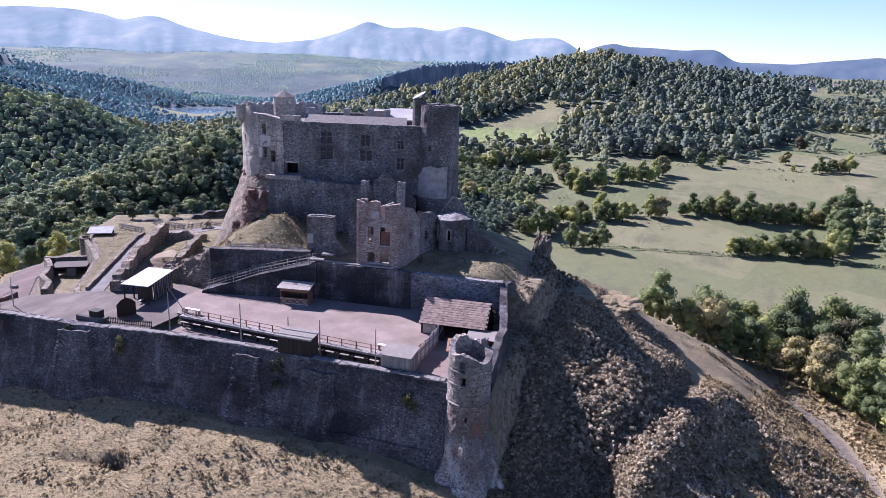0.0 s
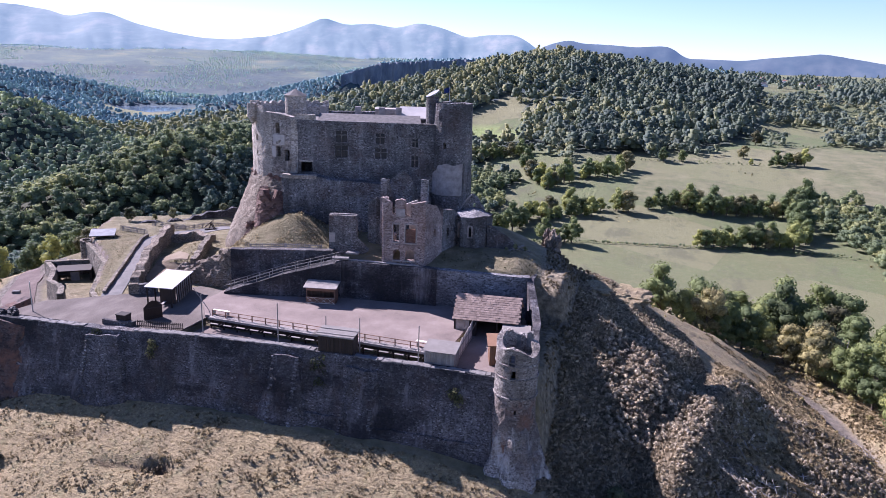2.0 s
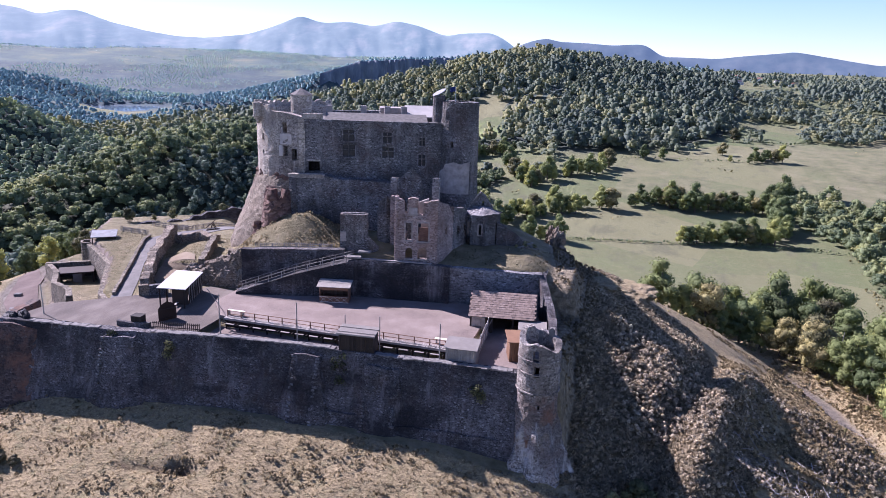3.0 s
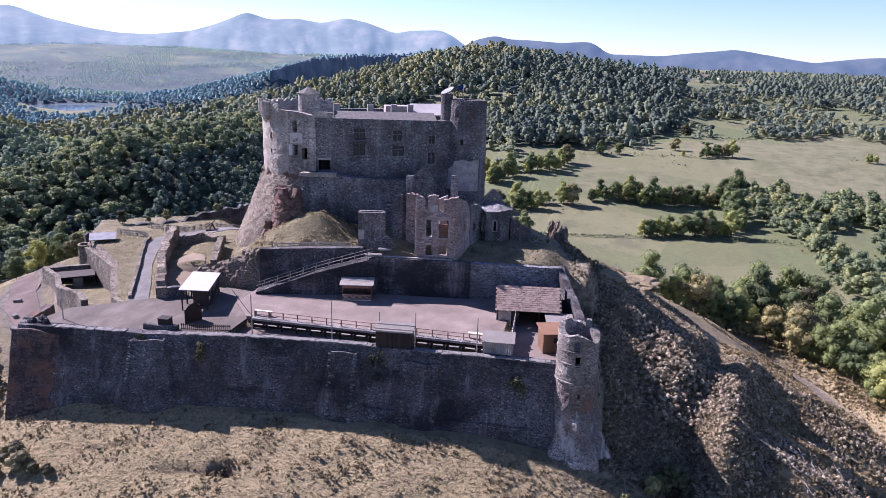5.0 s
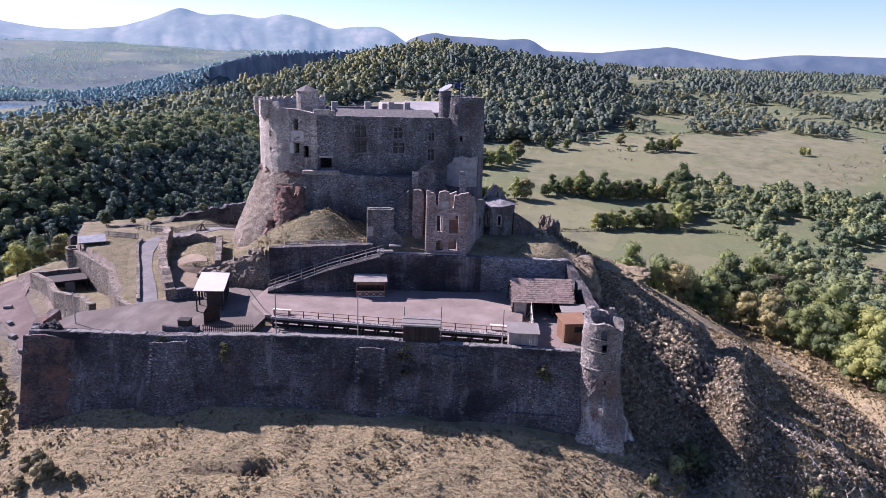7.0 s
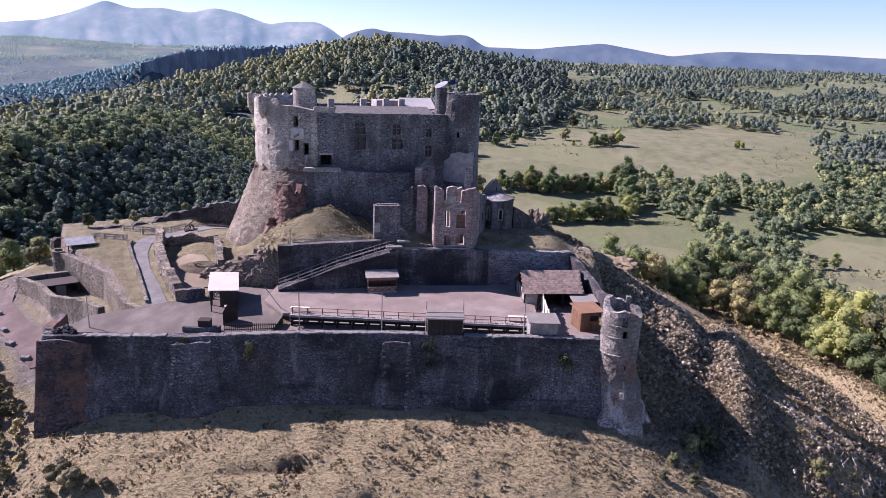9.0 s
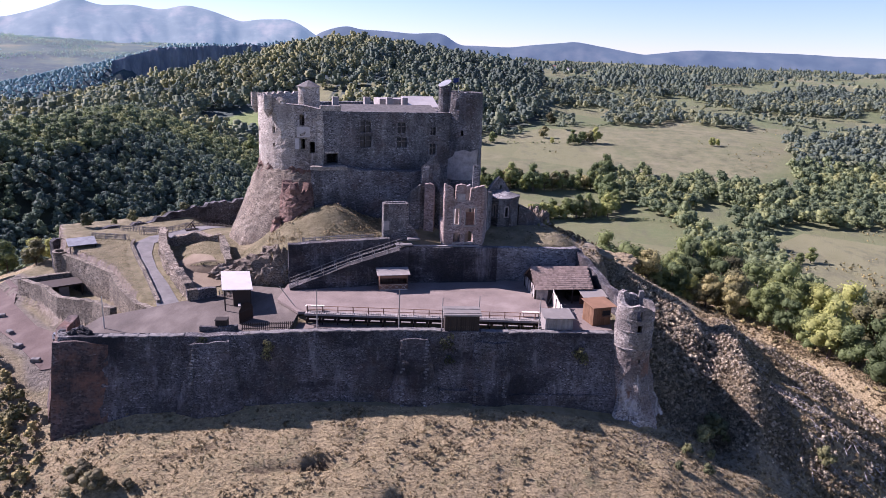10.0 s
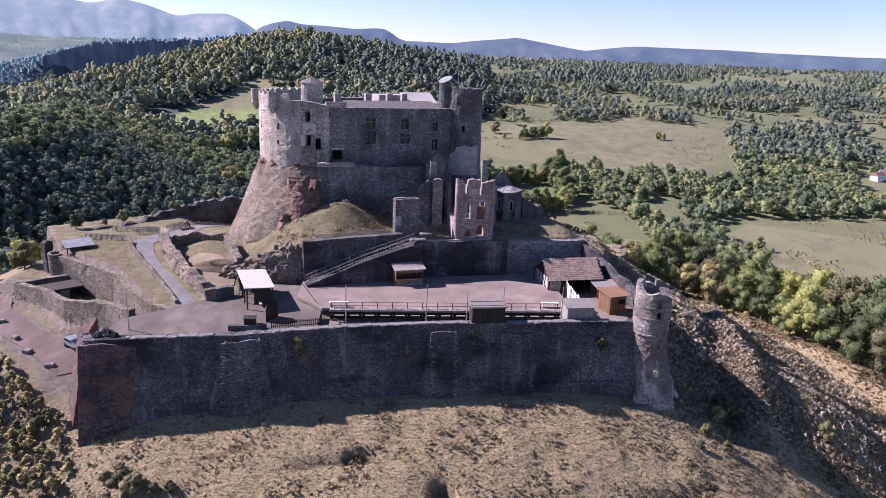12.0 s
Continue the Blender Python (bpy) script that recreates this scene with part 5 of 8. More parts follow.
masonry("apse", APSE, 0.7, 3.5, 11.85, M_KEEP, chapel, 0.5, relief=0.06, seed=55, openings=APSE_LIGHTS)
for light in APSE_LIGHTS:
    arched_surround(APSE, *light, chapel)
for s in (2.55, 4.7, 6.85):
    x, y, h = on_curve(APSE, run_length(APSE) - s, 0.05)
    box("apse_pilaster", (-0.2, -0.2, 3.5), (0.2, 0.3, 11.6), M_KEEP, chapel, 0.03, pose(x, y, 0, 0, 0, h))
bm = bmesh.new()
tip = bm.verts.new((-39.2, 104.6, 12.5))
eave = [bm.verts.new((x * 1.06 + 39.0 * 0.06, y * 1.06 - 103 * 0.06, 11.75 + 0.14 * math.sin(k * 2.3))) for k, (x, y) in enumerate(APSE)]
for p, q in zip(eave, eave[1:]):
    bm.faces.new((p, q, tip))
bmesh.ops.subdivide_edges(bm, edges=bm.edges[:], cuts=5, use_grid_fill=True)
for v in bm.verts:
    v.co.z += 0.16 * noise.noise(v.co * 1.3) + 0.08 * noise.noise(v.co * 3.1)
bmesh.ops.solidify(bm, geom=bm.faces[:], thickness=-0.18)
part("apse_roof", bm, M_RUBBLE, chapel)
GABLE = [(k, 11.2 + 3.5 * (1 - abs(k / 8 - 1) ** 1.5)) for k in range(17)]
masonry("gable", smooth_path([(-42.0, 104.7), (-39.7, 105.3), (-37.4, 105.9)], 8), 0.8, 3.5, [h for _, h in GABLE], M_KEEP, chapel, 0.45, relief=0.08, ragged=0.25, seed=56, openings=[(2.5, 2.85, 12.5, 13.3)])
# Pale stone along the west half only, for the sunlit rim.
masonry("gable_coping", smooth_path([(-42.05, 104.6), (-40.9, 104.9), (-39.8, 105.2)], 8), 0.55, [h - 0.05 for _, h in GABLE[:9] for _ in (0, 1)][:17], [h + 0.2 for _, h in GABLE[:9] for _ in (0, 1)][:17], M_FRAME, chapel, 0.3, relief=0.05, ragged=0.15, seed=25)
masonry("nave_wall", [(-37.0, 105.9), (-38.0, 113)], 0.8, 2.0, [11.2, 9.4], M_KEEP, chapel, 0.8, relief=0.06, ragged=0.3, seed=57)
SIDE = [(-45.0, 103.6), (-44.4, 101.0), (-42.9, 100.0), (-41.7, 101.0), (-41.6, 103)]
masonry("side_chapel", SIDE, 0.6, 3.5, [11.2, 11.8, 11.2, 11.2, 10.6], M_KEEP, chapel, 0.5, relief=0.08, ragged=0.5, seed=24, openings=[(3.2, 3.7, 8.2, 10.0)])
arched_surround(SIDE, 3.2, 3.7, 8.2, 10.0, chapel)
masonry("link_wall", [(-42.2, 97.3), (-43.2, 99.6), (-44.2, 101.6)], 0.7, 3.5, [12.2, 12.6, 12.0], M_KEEP, chapel, 0.5, relief=0.10, ragged=0.6, seed=23, openings=[(1.6, 2.3, 8.2, 9.4)])
annex = tagged(new("collapsed_annex"), "low collapsed stone annex with fallen timbers", "ruin")
masonry("broken_wall", [(-36.2, 102.4), (-34.4, 102.9), (-32.8, 104.2), (-30.6, 106.6), (-29.8, 110)], 0.8, 1.5, [10.8, 9.8, 8.4, 6.0, 4.6], M_KEEP, annex, 0.6, relief=0.15, ragged=0.6, seed=22)
beam("fallen_beam", (-34.2, 101.8, 5.8), (-30.4, 104.6, 7.2), 0.25, M_GREY_WOOD, annex)
beam("fallen_beam", (-33.0, 101.6, 4.6), (-31.2, 104.0, 6.8), 0.2, M_GREY_WOOD, annex)

# ---- yard surfaces ----
def sheet(name, points, z, mat, label, category, step=1.5, lift=0.06):
    """A thin surface over a polygon; z a height, or None to lie on the ground."""
    p = np.array(points, float)
    gx, gy = np.meshgrid(np.arange(p[:, 0].min(), p[:, 0].max(), step), np.arange(p[:, 1].min(), p[:, 1].max(), step))
    bm = bmesh.new()
    ring_v = [bm.verts.new((a, b, 0)) for a, b in points]
    bm.faces.new(ring_v)
    for axis, (lo, hi) in enumerate(((p[:, 0].min(), p[:, 0].max()), (p[:, 1].min(), p[:, 1].max()))):
        for v in np.arange(lo + step, hi, step):
            co, no = ((v, 0, 0), (1, 0, 0)) if axis == 0 else ((0, v, 0), (0, 1, 0))
            bmesh.ops.bisect_plane(bm, geom=bm.verts[:] + bm.edges[:] + bm.faces[:], plane_co=co, plane_no=no)
    for v in bm.verts:
        v.co.z = (z if z is not None else float(land(v.co.x, v.co.y))) + lift
    bmesh.ops.recalc_face_normals(bm, faces=bm.faces)
    if sum(f.normal.z for f in bm.faces) < 0:
        bmesh.ops.reverse_faces(bm, faces=bm.faces)
    low = bmesh.ops.extrude_face_region(bm, geom=bm.faces[:])
    for v in low["geom"]:
        if isinstance(v, bmesh.types.BMVert):
            v.co.z -= 0.2
    bmesh.ops.recalc_face_normals(bm, faces=bm.faces)
    ob = part(name, bm, mat)
    return tagged(ob, label, category, kind="structure")


sheet("pavement_yard", [(-96.3, 64.2), (-80, 65.6), (-69.6, 67.2), (-69.6, 80), (-73.4, 84.4), (-79, 85.0), (-83.4, 79.6), (-87.0, 77.2), (-91.0, 73.6), (-95.5, 70)], -0.6, M_YARD, "reddish gravel forecourt worn grey by wheels", "yard")
sheet("pavement_strip", [(-69.4, 68.6), (-33.6, 70.6), (-33.6, 73.2), (-69.4, 73.2)], -1.65, M_GRAVEL, "narrow sunken gravel strip behind the curtain wall", "yard")
sheet("pavement_corner", [(-33.6, 70.8), (-25.6, 71.2), (-24.6, 78), (-26.0, 91.8), (-33.6, 91)], -0.86, M_GRAVEL, "reddish gravel corner by the barn", "yard")
sheet("road_lane", [(-89.8, 74.6), (-86.9, 75.8), (-91.4, 83.2), (-96.3, 90.6), (-100.2, 98), (-102.2, 104), (-100.2, 109), (-97, 114), (-89, 126), (-93, 129), (-101, 117), (-105.2, 109), (-105.6, 103), (-103.8, 99), (-98.8, 90.3), (-94, 82.9)], None, M_LANE, "grey tarred lane climbing between stone walls", "lane", lift=0.10)
M_EARTH = worn_yard("bare_earth", (0.105, 0.078, 0.05), (0.15, 0.115, 0.075), (0.20, 0.16, 0.105))
sheet("dirt_floor", [(-94.2, 93.6), (-92.4, 96.6), (-88.2, 94.0), (-84.6, 88.2), (-84.0, 84.6), (-87.0, 82.6), (-89.6, 84.4)], None, M_EARTH, "bare reddish earth inside the roofless outbuilding", "yard", 0.7, 0.16)
sheet("road_approach", [(-128, 101), (-123, 96), (-121, 91), (-112, 82.0), (-103.6, 77.4), (-101.6, 70.5), (-104.5, 69.5), (-112, 76.5), (-119.5, 82), (-126, 91), (-132, 99)], None, M_ROAD, "reddish dirt approach road outside the gate", "road", lift=0.12)

# ---- walls of the lower bailey ----
low = tagged(new("gate_wall"), "sunlit rubble-stone wall curving round the entrance", "wall", kind="structure")
masonry("wall_face", [(-121.4, 93.4), (-118.0, 91.3), (-114.6, 88.7), (-108.6, 82.2), (-100.6, 77.3), (-95.4, 72.2)], 0.9, [-10, -10, -9.5, -9.0, -8.5, -3], [-3.7, -3.7, -3.2, -2.6, -1.2, -0.1], M_GATE, low, 0.7, relief=0.07, ragged=0.22, seed=61, lean=0.04)
masonry("wall_return", [(-115.0, 98.0), (-121.2, 93.6)], 0.9, -10, -3.6, M_GATE, low, 0.8, relief=0.07, ragged=0.15, seed=62)
lawn_wall = tagged(new("lawn_wall"), "sunlit rubble-stone wall holding up a dry lawn", "wall", kind="structure")
masonry("wall_face", [(-117.2, 99.4), (-110, 94.6), (-104.2, 90.3), (-99.8, 84.2), (-94.2, 77.2), (-90.4, 74.2)], 0.8, [-8, -8, -7.5, -6.5, -4, -2], [-0.7, -0.8, -0.9, -1.5, -1.1, -0.9], M_GATE, lawn_wall, 0.7, relief=0.07, ragged=0.18, seed=63, lean=0.05)
masonry("corner_turret", ring(-117.4, 100.2, 1.3, 14), 0.5, -8, -0.5, M_GATE, lawn_wall, 0.6, closed=True, relief=0.06, ragged=0.2, seed=64)
parapet = tagged(new("lane_parapet"), "low pale stone parapet beside the lane", "wall", kind="structure")
PAR = [(-106.2, 104.2), (-105.5, 101.6), (-102.2, 95.8), (-98.0, 88.9), (-94.3, 82.6), (-90.5, 76.1)]
masonry("wall_face", PAR, 0.5, [float(land(*p)) - 0.6 for p in PAR], [float(land(*p)) + 0.65 for p in PAR], M_GATE, parapet, 0.6, relief=0.06, ragged=0.1, seed=65)
ruin = tagged(new("ruined_wall"), "jagged broken stone walls of a roofless outbuilding", "ruin", kind="structure")
masonry("broken_wall", [(-101.0, 104.2), (-98.9, 98.2), (-95.2, 91.0), (-90.4, 83.4), (-86.2, 77.2)], 1.3, [-1, -1, -1, -1.2, -1.4], [3.4, 3.1, 2.6, 1.9, 1.2], M_ROCK, ruin, 0.6, relief=0.28, ragged=0.8, seed=66, lean=0.06)
masonry("broken_wall", [(-86.4, 77.2), (-82.8, 79.3)], 0.8, -1.4, [1.2, 0.9], M_WALL, ruin, 0.6, relief=0.10, ragged=0.3, seed=67)
masonry("broken_wall", [(-89.5, 103.5), (-94.5, 105.0), (-100.8, 103.8)], 1.4, -1, [3.0, 2.6, 2.4], M_ROCK, ruin, 0.6, relief=0.32, ragged=1.0, seed=68)
masonry("broken_wall", [(-88.9, 99.8), (-86.6, 94.6), (-84.6, 89.6)], 1.0, -0.5, [3.4, 3.3, 2.2], M_GATE, ruin, 0.6, relief=0.14, ragged=0.4, seed=69)
outer = tagged(new("outer_wall"), "ruined outer wall overgrown with scrub", "wall", kind="structure")
masonry("wall_face", [(-122, 106), (-118, 112), (-112.5, 118.0), (-106.5, 125.5), (-100.5, 133.5), (-90, 141)], 1.2, -8, [-0.4, 0.2, 0.0, 1.2, 1.8, 2.2], M_WALL, outer, 0.8, relief=0.25, ragged=0.9, seed=70)


def rock(name, place, size, mat, seed, label="", category="rock", turn=0, top_thing=True, parent=None):
    """A rough boulder or outcrop."""
    bm = bmesh.new()
    bmesh.ops.create_icosphere(bm, subdivisions=4, radius=1)
    for v in bm.verts:
        d = v.co.normalized()
        k = 1 + 0.38 * noise.noise(d * 1.7 + Vector((seed, 0, 0))) + 0.22 * noise.noise(d * 4.3 + Vector((0, seed, 0))) + 0.16 * noise.noise(d * 8.0 + Vector((0, 0, seed))) + 0.09 * noise.noise(d * 19.0 + Vector((seed, seed, 0)))
        v.co = Vector((d.x * size[0], d.y * size[1], d.z * size[2])) * k
    bmesh.ops.transform(bm, matrix=pose(*place, 0, 0, turn), verts=bm.verts)
    ob = part(name, bm, mat, parent)
    return tagged(ob, label, category) if top_thing else ob


for k, (x, y, z, a, b, c) in enumerate([(-81.6, 87.4, -0.6, 3.2, 1.6, 2.2), (-77.4, 87.2, 0.0, 3.4, 1.4, 3.3), (-74.9, 87.4, 1.4, 2.0, 1.2, 3.6), (-84.6, 89.0, -0.5, 2.6, 1.5, 1.9), (-79.8, 90.2, 0.6, 3.6, 2.0, 2.0), (-76.6, 90.0, 2.6, 2.8, 1.8, 2.0)]):
    rock("rock_outcrop", (x, y, z), (a, b, c), M_ROCK, 3.1 + k, "grey-brown rock outcrop below the terrace")
for k, (x, y, z, a, b, c) in enumerate([(-28.9, 124.5, 1.5, 1.6, 2.0, 3.2), (-27.6, 120.8, 0.2, 1.4, 1.6, 2.6), (-30.2, 129, 1.6, 1.4, 1.4, 3.0)]):
    rock("ruined_stump", (x, y, z), (a, b, c), M_ROCK, 17.7 + k, "crumbled pale stone stump on the slope", "ruin")
for k, (x, y, z, a, b, c) in enumerate([(-14.8, 119.5, -4.2, 5.0, 5.5, 1.4), (-20.5, 113, -1.3, 3.8, 4.0, 1.0), (-14.6, 102.2, -4.9, 3.2, 2.4, 0.9)]):
    knob = rock("grassy_knob", (x, y, z), (a, b, c), M_GROUND, 23.9 + k, "knob of dry turf on bare rock", "outcrop")
    floats(knob.data, "dry", np.ones(len(knob.data.vertices)))


# ---- the entrance passage ----
gate = thing("entrance_gate", (-114.2, 93.6, -7.0), 38, "dark timber entrance gate between stone walls", "gate")
box("roof", (-3.2, -2.0, 2.5), (3.0, 2.2, 2.75), M_DARK_WOOD, gate)
box("door", (-0.6, -1.7, 0), (0.9, -1.55, 2.4), M_GREY_WOOD, gate, label="weathered plank door")
for x in (-2.9, 2.7):
    box("post", (x, -1.9, 0), (x + 0.25, -1.6, 2.5), M_DARK_WOOD, gate)
shelter = thing("lean_to", (-113.8, 100.8, -0.3), 35, "small open shelter with a grey boarded roof", "shelter")
bm = bmesh.new()
add_box(bm, (-2.3, -1.5, 0), (2.3, 1.5, 0.12), 0.02, pose(0, 0, 1.35, 14, 0, 0))
part("roof", bm, M_SLATE, shelter)
for x in (-2.0, 2.0):
    for y, h in ((-1.2, 1.05), (1.2, 1.6)):
        box("post", (x - 0.08, y - 0.08, -0.4), (x + 0.08, y + 0.08, h), M_DARK_WOOD, shelter)
box("back_panel", (-2.1, 1.1, -0.3), (2.1, 1.2, 1.55), M_DARK_WOOD, shelter)


# ---- fences ----
def rail_fence(points, label, gap=1.9, h=1.0, mat=M_GREY_WOOD, group="", rails=(0.45, 0.85), pickets=0.0):
    run = along([(x, y, float(land(x, y))) for x, y in points], gap)
    first = run[0]
    f = thing("fence", (first[0], first[1], first[2]), 0, label, "fence", group)
    back = f.matrix_basis.inverted()
    for p in run:
        ob = box("post", (p[0] - 0.07, p[1] - 0.07, p[2] - 0.4), (p[0] + 0.07, p[1] + 0.07, p[2] + h), mat, f, 0.015, back)
    for p, q in zip(run, run[1:]):
        for r in rails:
            beam("rail", back @ Vector((p[0], p[1], p[2] + r)), back @ Vector((q[0], q[1], q[2] + r)), 0.07, mat, f, w2=0.12)
    if pickets:
        bm = bmesh.new()
        add_box(bm, (-0.045, -0.02, -0.15), (0.045, 0.02, h + 0.1), 0.01)
        me = bpy.data.meshes.new("picket")
        bm.to_mesh(me)
        bm.free()
        me.materials.append(mat)
        for p in along([(x, y, float(land(x, y))) for x, y in points], pickets):
            piece("picket", me, f, back @ pose(p[0], p[1], p[2], 0, 0, p[3]))
    return f


rail_fence([(-115.0, 106.5), (-107.6, 106.0)], "short weathered wooden fence on the lawn", pickets=0.22)
rail_fence([(-107.8, 110.5), (-103.5, 113.0), (-101.5, 118.5), (-97.5, 125), (-93, 131), (-87, 136)], "long weathered wooden fence beside the lane", pickets=0.3)
rail_fence([(-113, 113.5), (-104, 113.5)], "weathered wooden fence behind the lawn", pickets=0.3)
rail_fence([(-72.6, 88.0), (-66, 90.2), (-60.2, 92.2)], "low wooden fence on the upper terrace", pickets=0.35)
rail_fence([(-82.6, 79.6), (-80.6, 80.8)], "short wooden fence beside the shed", pickets=0.2)

# ---- the catapult on the lane ----
cat = thing("catapult", (-99.3, 115.4, float(land(-99.3, 115.4))), 30, "small dark timber siege catapult", "catapult")
for y in (-0.6, 0.6):
    box("runner", (-1.3, y - 0.1, 0.0), (1.3, y + 0.1, 0.28), M_DARK_WOOD, cat)
    beam("upright", (-0.5, y, 0.2), (0.0, y, 1.5), 0.16, M_DARK_WOOD, cat)
    beam("upright", (0.6, y, 0.2), (0.0, y, 1.5), 0.16, M_DARK_WOOD, cat)
beam("axle", (0, -0.75, 1.5), (0, 0.75, 1.5), 0.14, M_DARK_WOOD, cat)
beam("arm", (-1.4, 0, 0.5), (0.6, 0, 2.2), 0.14, M_DARK_WOOD, cat)
box("cross_beam", (-1.2, -0.7, 0.1), (-0.95, 0.7, 0.3), M_DARK_WOOD, cat)
box("platform", (-0.9, -0.55, 0.25), (0.9, 0.55, 0.34), M_DARK_WOOD, cat)

# ---- the parked car, road stones, awning ----
car = thing("car", (-105.0, 76.8, float(land(-105.0, 76.8)) + 0.12), -38, "small grey parked car on the approach road", "car")
bm = bmesh.new()
prof = [(-2.0, 0.35), (-2.02, 0.85), (-1.75, 0.98), (-1.5, 1.5), (0.35, 1.55), (1.05, 1.0), (1.85, 0.88), (2.0, 0.6), (1.98, 0.33)]
left = [bm.verts.new((x, -0.82, z)) for x, z in prof]
right_v = [bm.verts.new((x, 0.82, z)) for x, z in prof]
bm.faces.new(left)
bm.faces.new(right_v[::-1])
for k in range(len(prof)):
    j = (k + 1) % len(prof)
    bm.faces.new((left[j], left[k], right_v[k], right_v[j]))
bmesh.ops.bevel(bm, geom=bm.edges[:], offset=0.07, segments=2, affect="EDGES")
part("body", bm, plain("grey_car_paint", (0.30, 0.32, 0.34), 0.3, 0.5, 0.03), car)
M_CAR_GLASS = plain("car_glass", (0.02, 0.025, 0.03), 0.08, 0.0, 0.1)
box("rear_window", (-1.78, -0.66, 1.02), (-1.62, 0.66, 1.40), M_CAR_GLASS, car, 0.02, pose(0.0, 0, 0.0, 0, 0, 0))
for y in (-0.84, 0.80):
    box("side_window", (-1.35, y, 1.02), (0.55, y + 0.04, 1.42), M_CAR_GLASS, car, 0.01)
box("windscreen", (0.5, -0.66, 1.08), (0.62, 0.66, 1.42), M_CAR_GLASS, car, 0.02)
for x in (-1.25, 1.25):
    for y in (-0.78, 0.78):
        pole("wheel", (x, y - 0.1, 0.32), (x, y + 0.1, 0.32), 0.32, M_BLACK, car, sides=16)
for k, (x, y) in enumerate([(-114.5, 79.3), (-111.0, 75.4), (-106.3, 71.6), (-119.5, 85.2)]):
    bm = bmesh.new()
    add_box(bm, (-0.65, -0.4, -0.2), (0.65, 0.4, 0.45), 0.12)
    for v in bm.verts:
        v.co += Vector((noise.noise(v.co * 2 + Vector((k, 0, 0))), noise.noise(v.co * 2 + Vector((0, k, 5))), 0)) * 0.1
    st = part("road_stone", bm, M_COPING)
    st.matrix_basis = pose(x, y, float(land(x, y)) + 0.12, 0, 0, -35 + 20 * k)
    tagged(st, "pale squared boulder beside the road", "boulder", "boulders along the road")
for k, (x, y, a, b, c, turn) in enumerate([(-97.2, 63.9, 0.9, 0.55, 0.30, 12), (-95.6, 64.5, 0.8, 0.5, 0.26, -20), (-96.6, 65.4, 0.6, 0.45, 0.32, 40), (-98.2, 64.9, 0.5, 0.4, 0.28, 75)]):
    rock("loose_block", (x, y, -0.72), (a, b, c), M_COPING, 41 + k, "pale loose stone block on the bastion", "stone", turn)
for k, (x, y, s) in enumerate([(-96.2, 63.8, 0.55), (-95.0, 64.4, 0.7), (-94.2, 64.0, 0.45), (-95.6, 65.0, 0.6)]):
    rock("scrap_heap", (x, y, -0.5), (s, s * 0.8, s * 0.9), M_BLACK, 31 + k, "heap of dark scrap on the bastion", "heap")

# ---- the timber stage edge ----
stage = thing("stage_edge", (-68.4, 73.2, 0.0), 0.6, "weathered timber stage edge with rail above a sunken strip", "stage")
LEN = 34.6
bm = bmesh.new()
add_box(bm, (-0.14, -0.75, 0.0), (0.14, 0.25, 0.07), 0.012)
plank_me = bpy.data.meshes.new("plank")
bm.to_mesh(plank_me)
bm.free()
plank_me.materials.append(M_GREY_WOOD)
rng_y = random.Random(5)
for k in range(int(LEN / 0.33)):
    piece("plank", plank_me, stage, pose(0.2 + k * 0.33, rng_y.uniform(-0.06, 0.06), 0.015, 0, 0, rng_y.uniform(-1.5, 1.5)))
for k in range(17):
    x = 0.3 + k * 2.13
    box("rail_post", (x - 0.06, -0.1, 0.0), (x + 0.06, 0.04, 1.0), M_BROWN_WOOD, stage, 0.015)
    box("support_post", (x - 0.09, -0.62, -1.7), (x + 0.09, -0.44, 0.0), M_DARK_WOOD, stage, 0.015)
    box("bracket", (x - 0.05, -1.5, -0.62), (x + 0.05, -0.5, -0.5), M_DARK_WOOD, stage, 0.01)
for z in (0.42, 0.93):
    box("rail", (0.2, -0.075, z), (LEN - 0.2, 0.0, z + 0.07), M_BROWN_WOOD, stage, 0.01)
box("edge_beam", (0, -0.72, -0.24), (LEN, -0.58, -0.02), M_GREY_WOOD, stage, 0.015)
for k in range(16):
    box("footboard", (0.75 + k * 2.13, -1.5, -0.52), (2.05 + k * 2.13, -1.15, -0.46), M_OLD_WOOD, stage, 0.01)
box("back_panel", (0, 0.05, -1.7), (LEN, 0.15, -0.05), M_DARK_WOOD, stage, 0.01)
bench = thing("bench_table", (-67.2, 73.9, 0.0), 2, "pale plank table at the stage edge", "table")
box("tabletop", (-1.3, -0.3, 0.70), (1.3, 0.3, 0.76), M_PALE_WOOD, bench, 0.01)
for x in (-1.1, 1.1):
    box("leg", (x - 0.05, -0.25, 0), (x + 0.05, 0.25, 0.70), M_GREY_WOOD, bench, 0.01)
b2 = copy_thing(bench, pose(-36.6, 74.6, 0.0, 0, 0, 0))


# ---- huts ----
def boards(parent, lo, hi, mat, n, axis="x", name="board"):
    """A wall of upright boards with narrow gaps."""
    a, b = (lo[0], hi[0]) if axis == "x" else (lo[1], hi[1])
    w = (b - a) / n
    for k in range(n):
        l, h = list(lo), list(hi)
        i = 0 if axis == "x" else 1
        l[i], h[i] = a + k * w + 0.012, a + (k + 1) * w - 0.012
        box(name, l, h, mat, parent, 0.008)


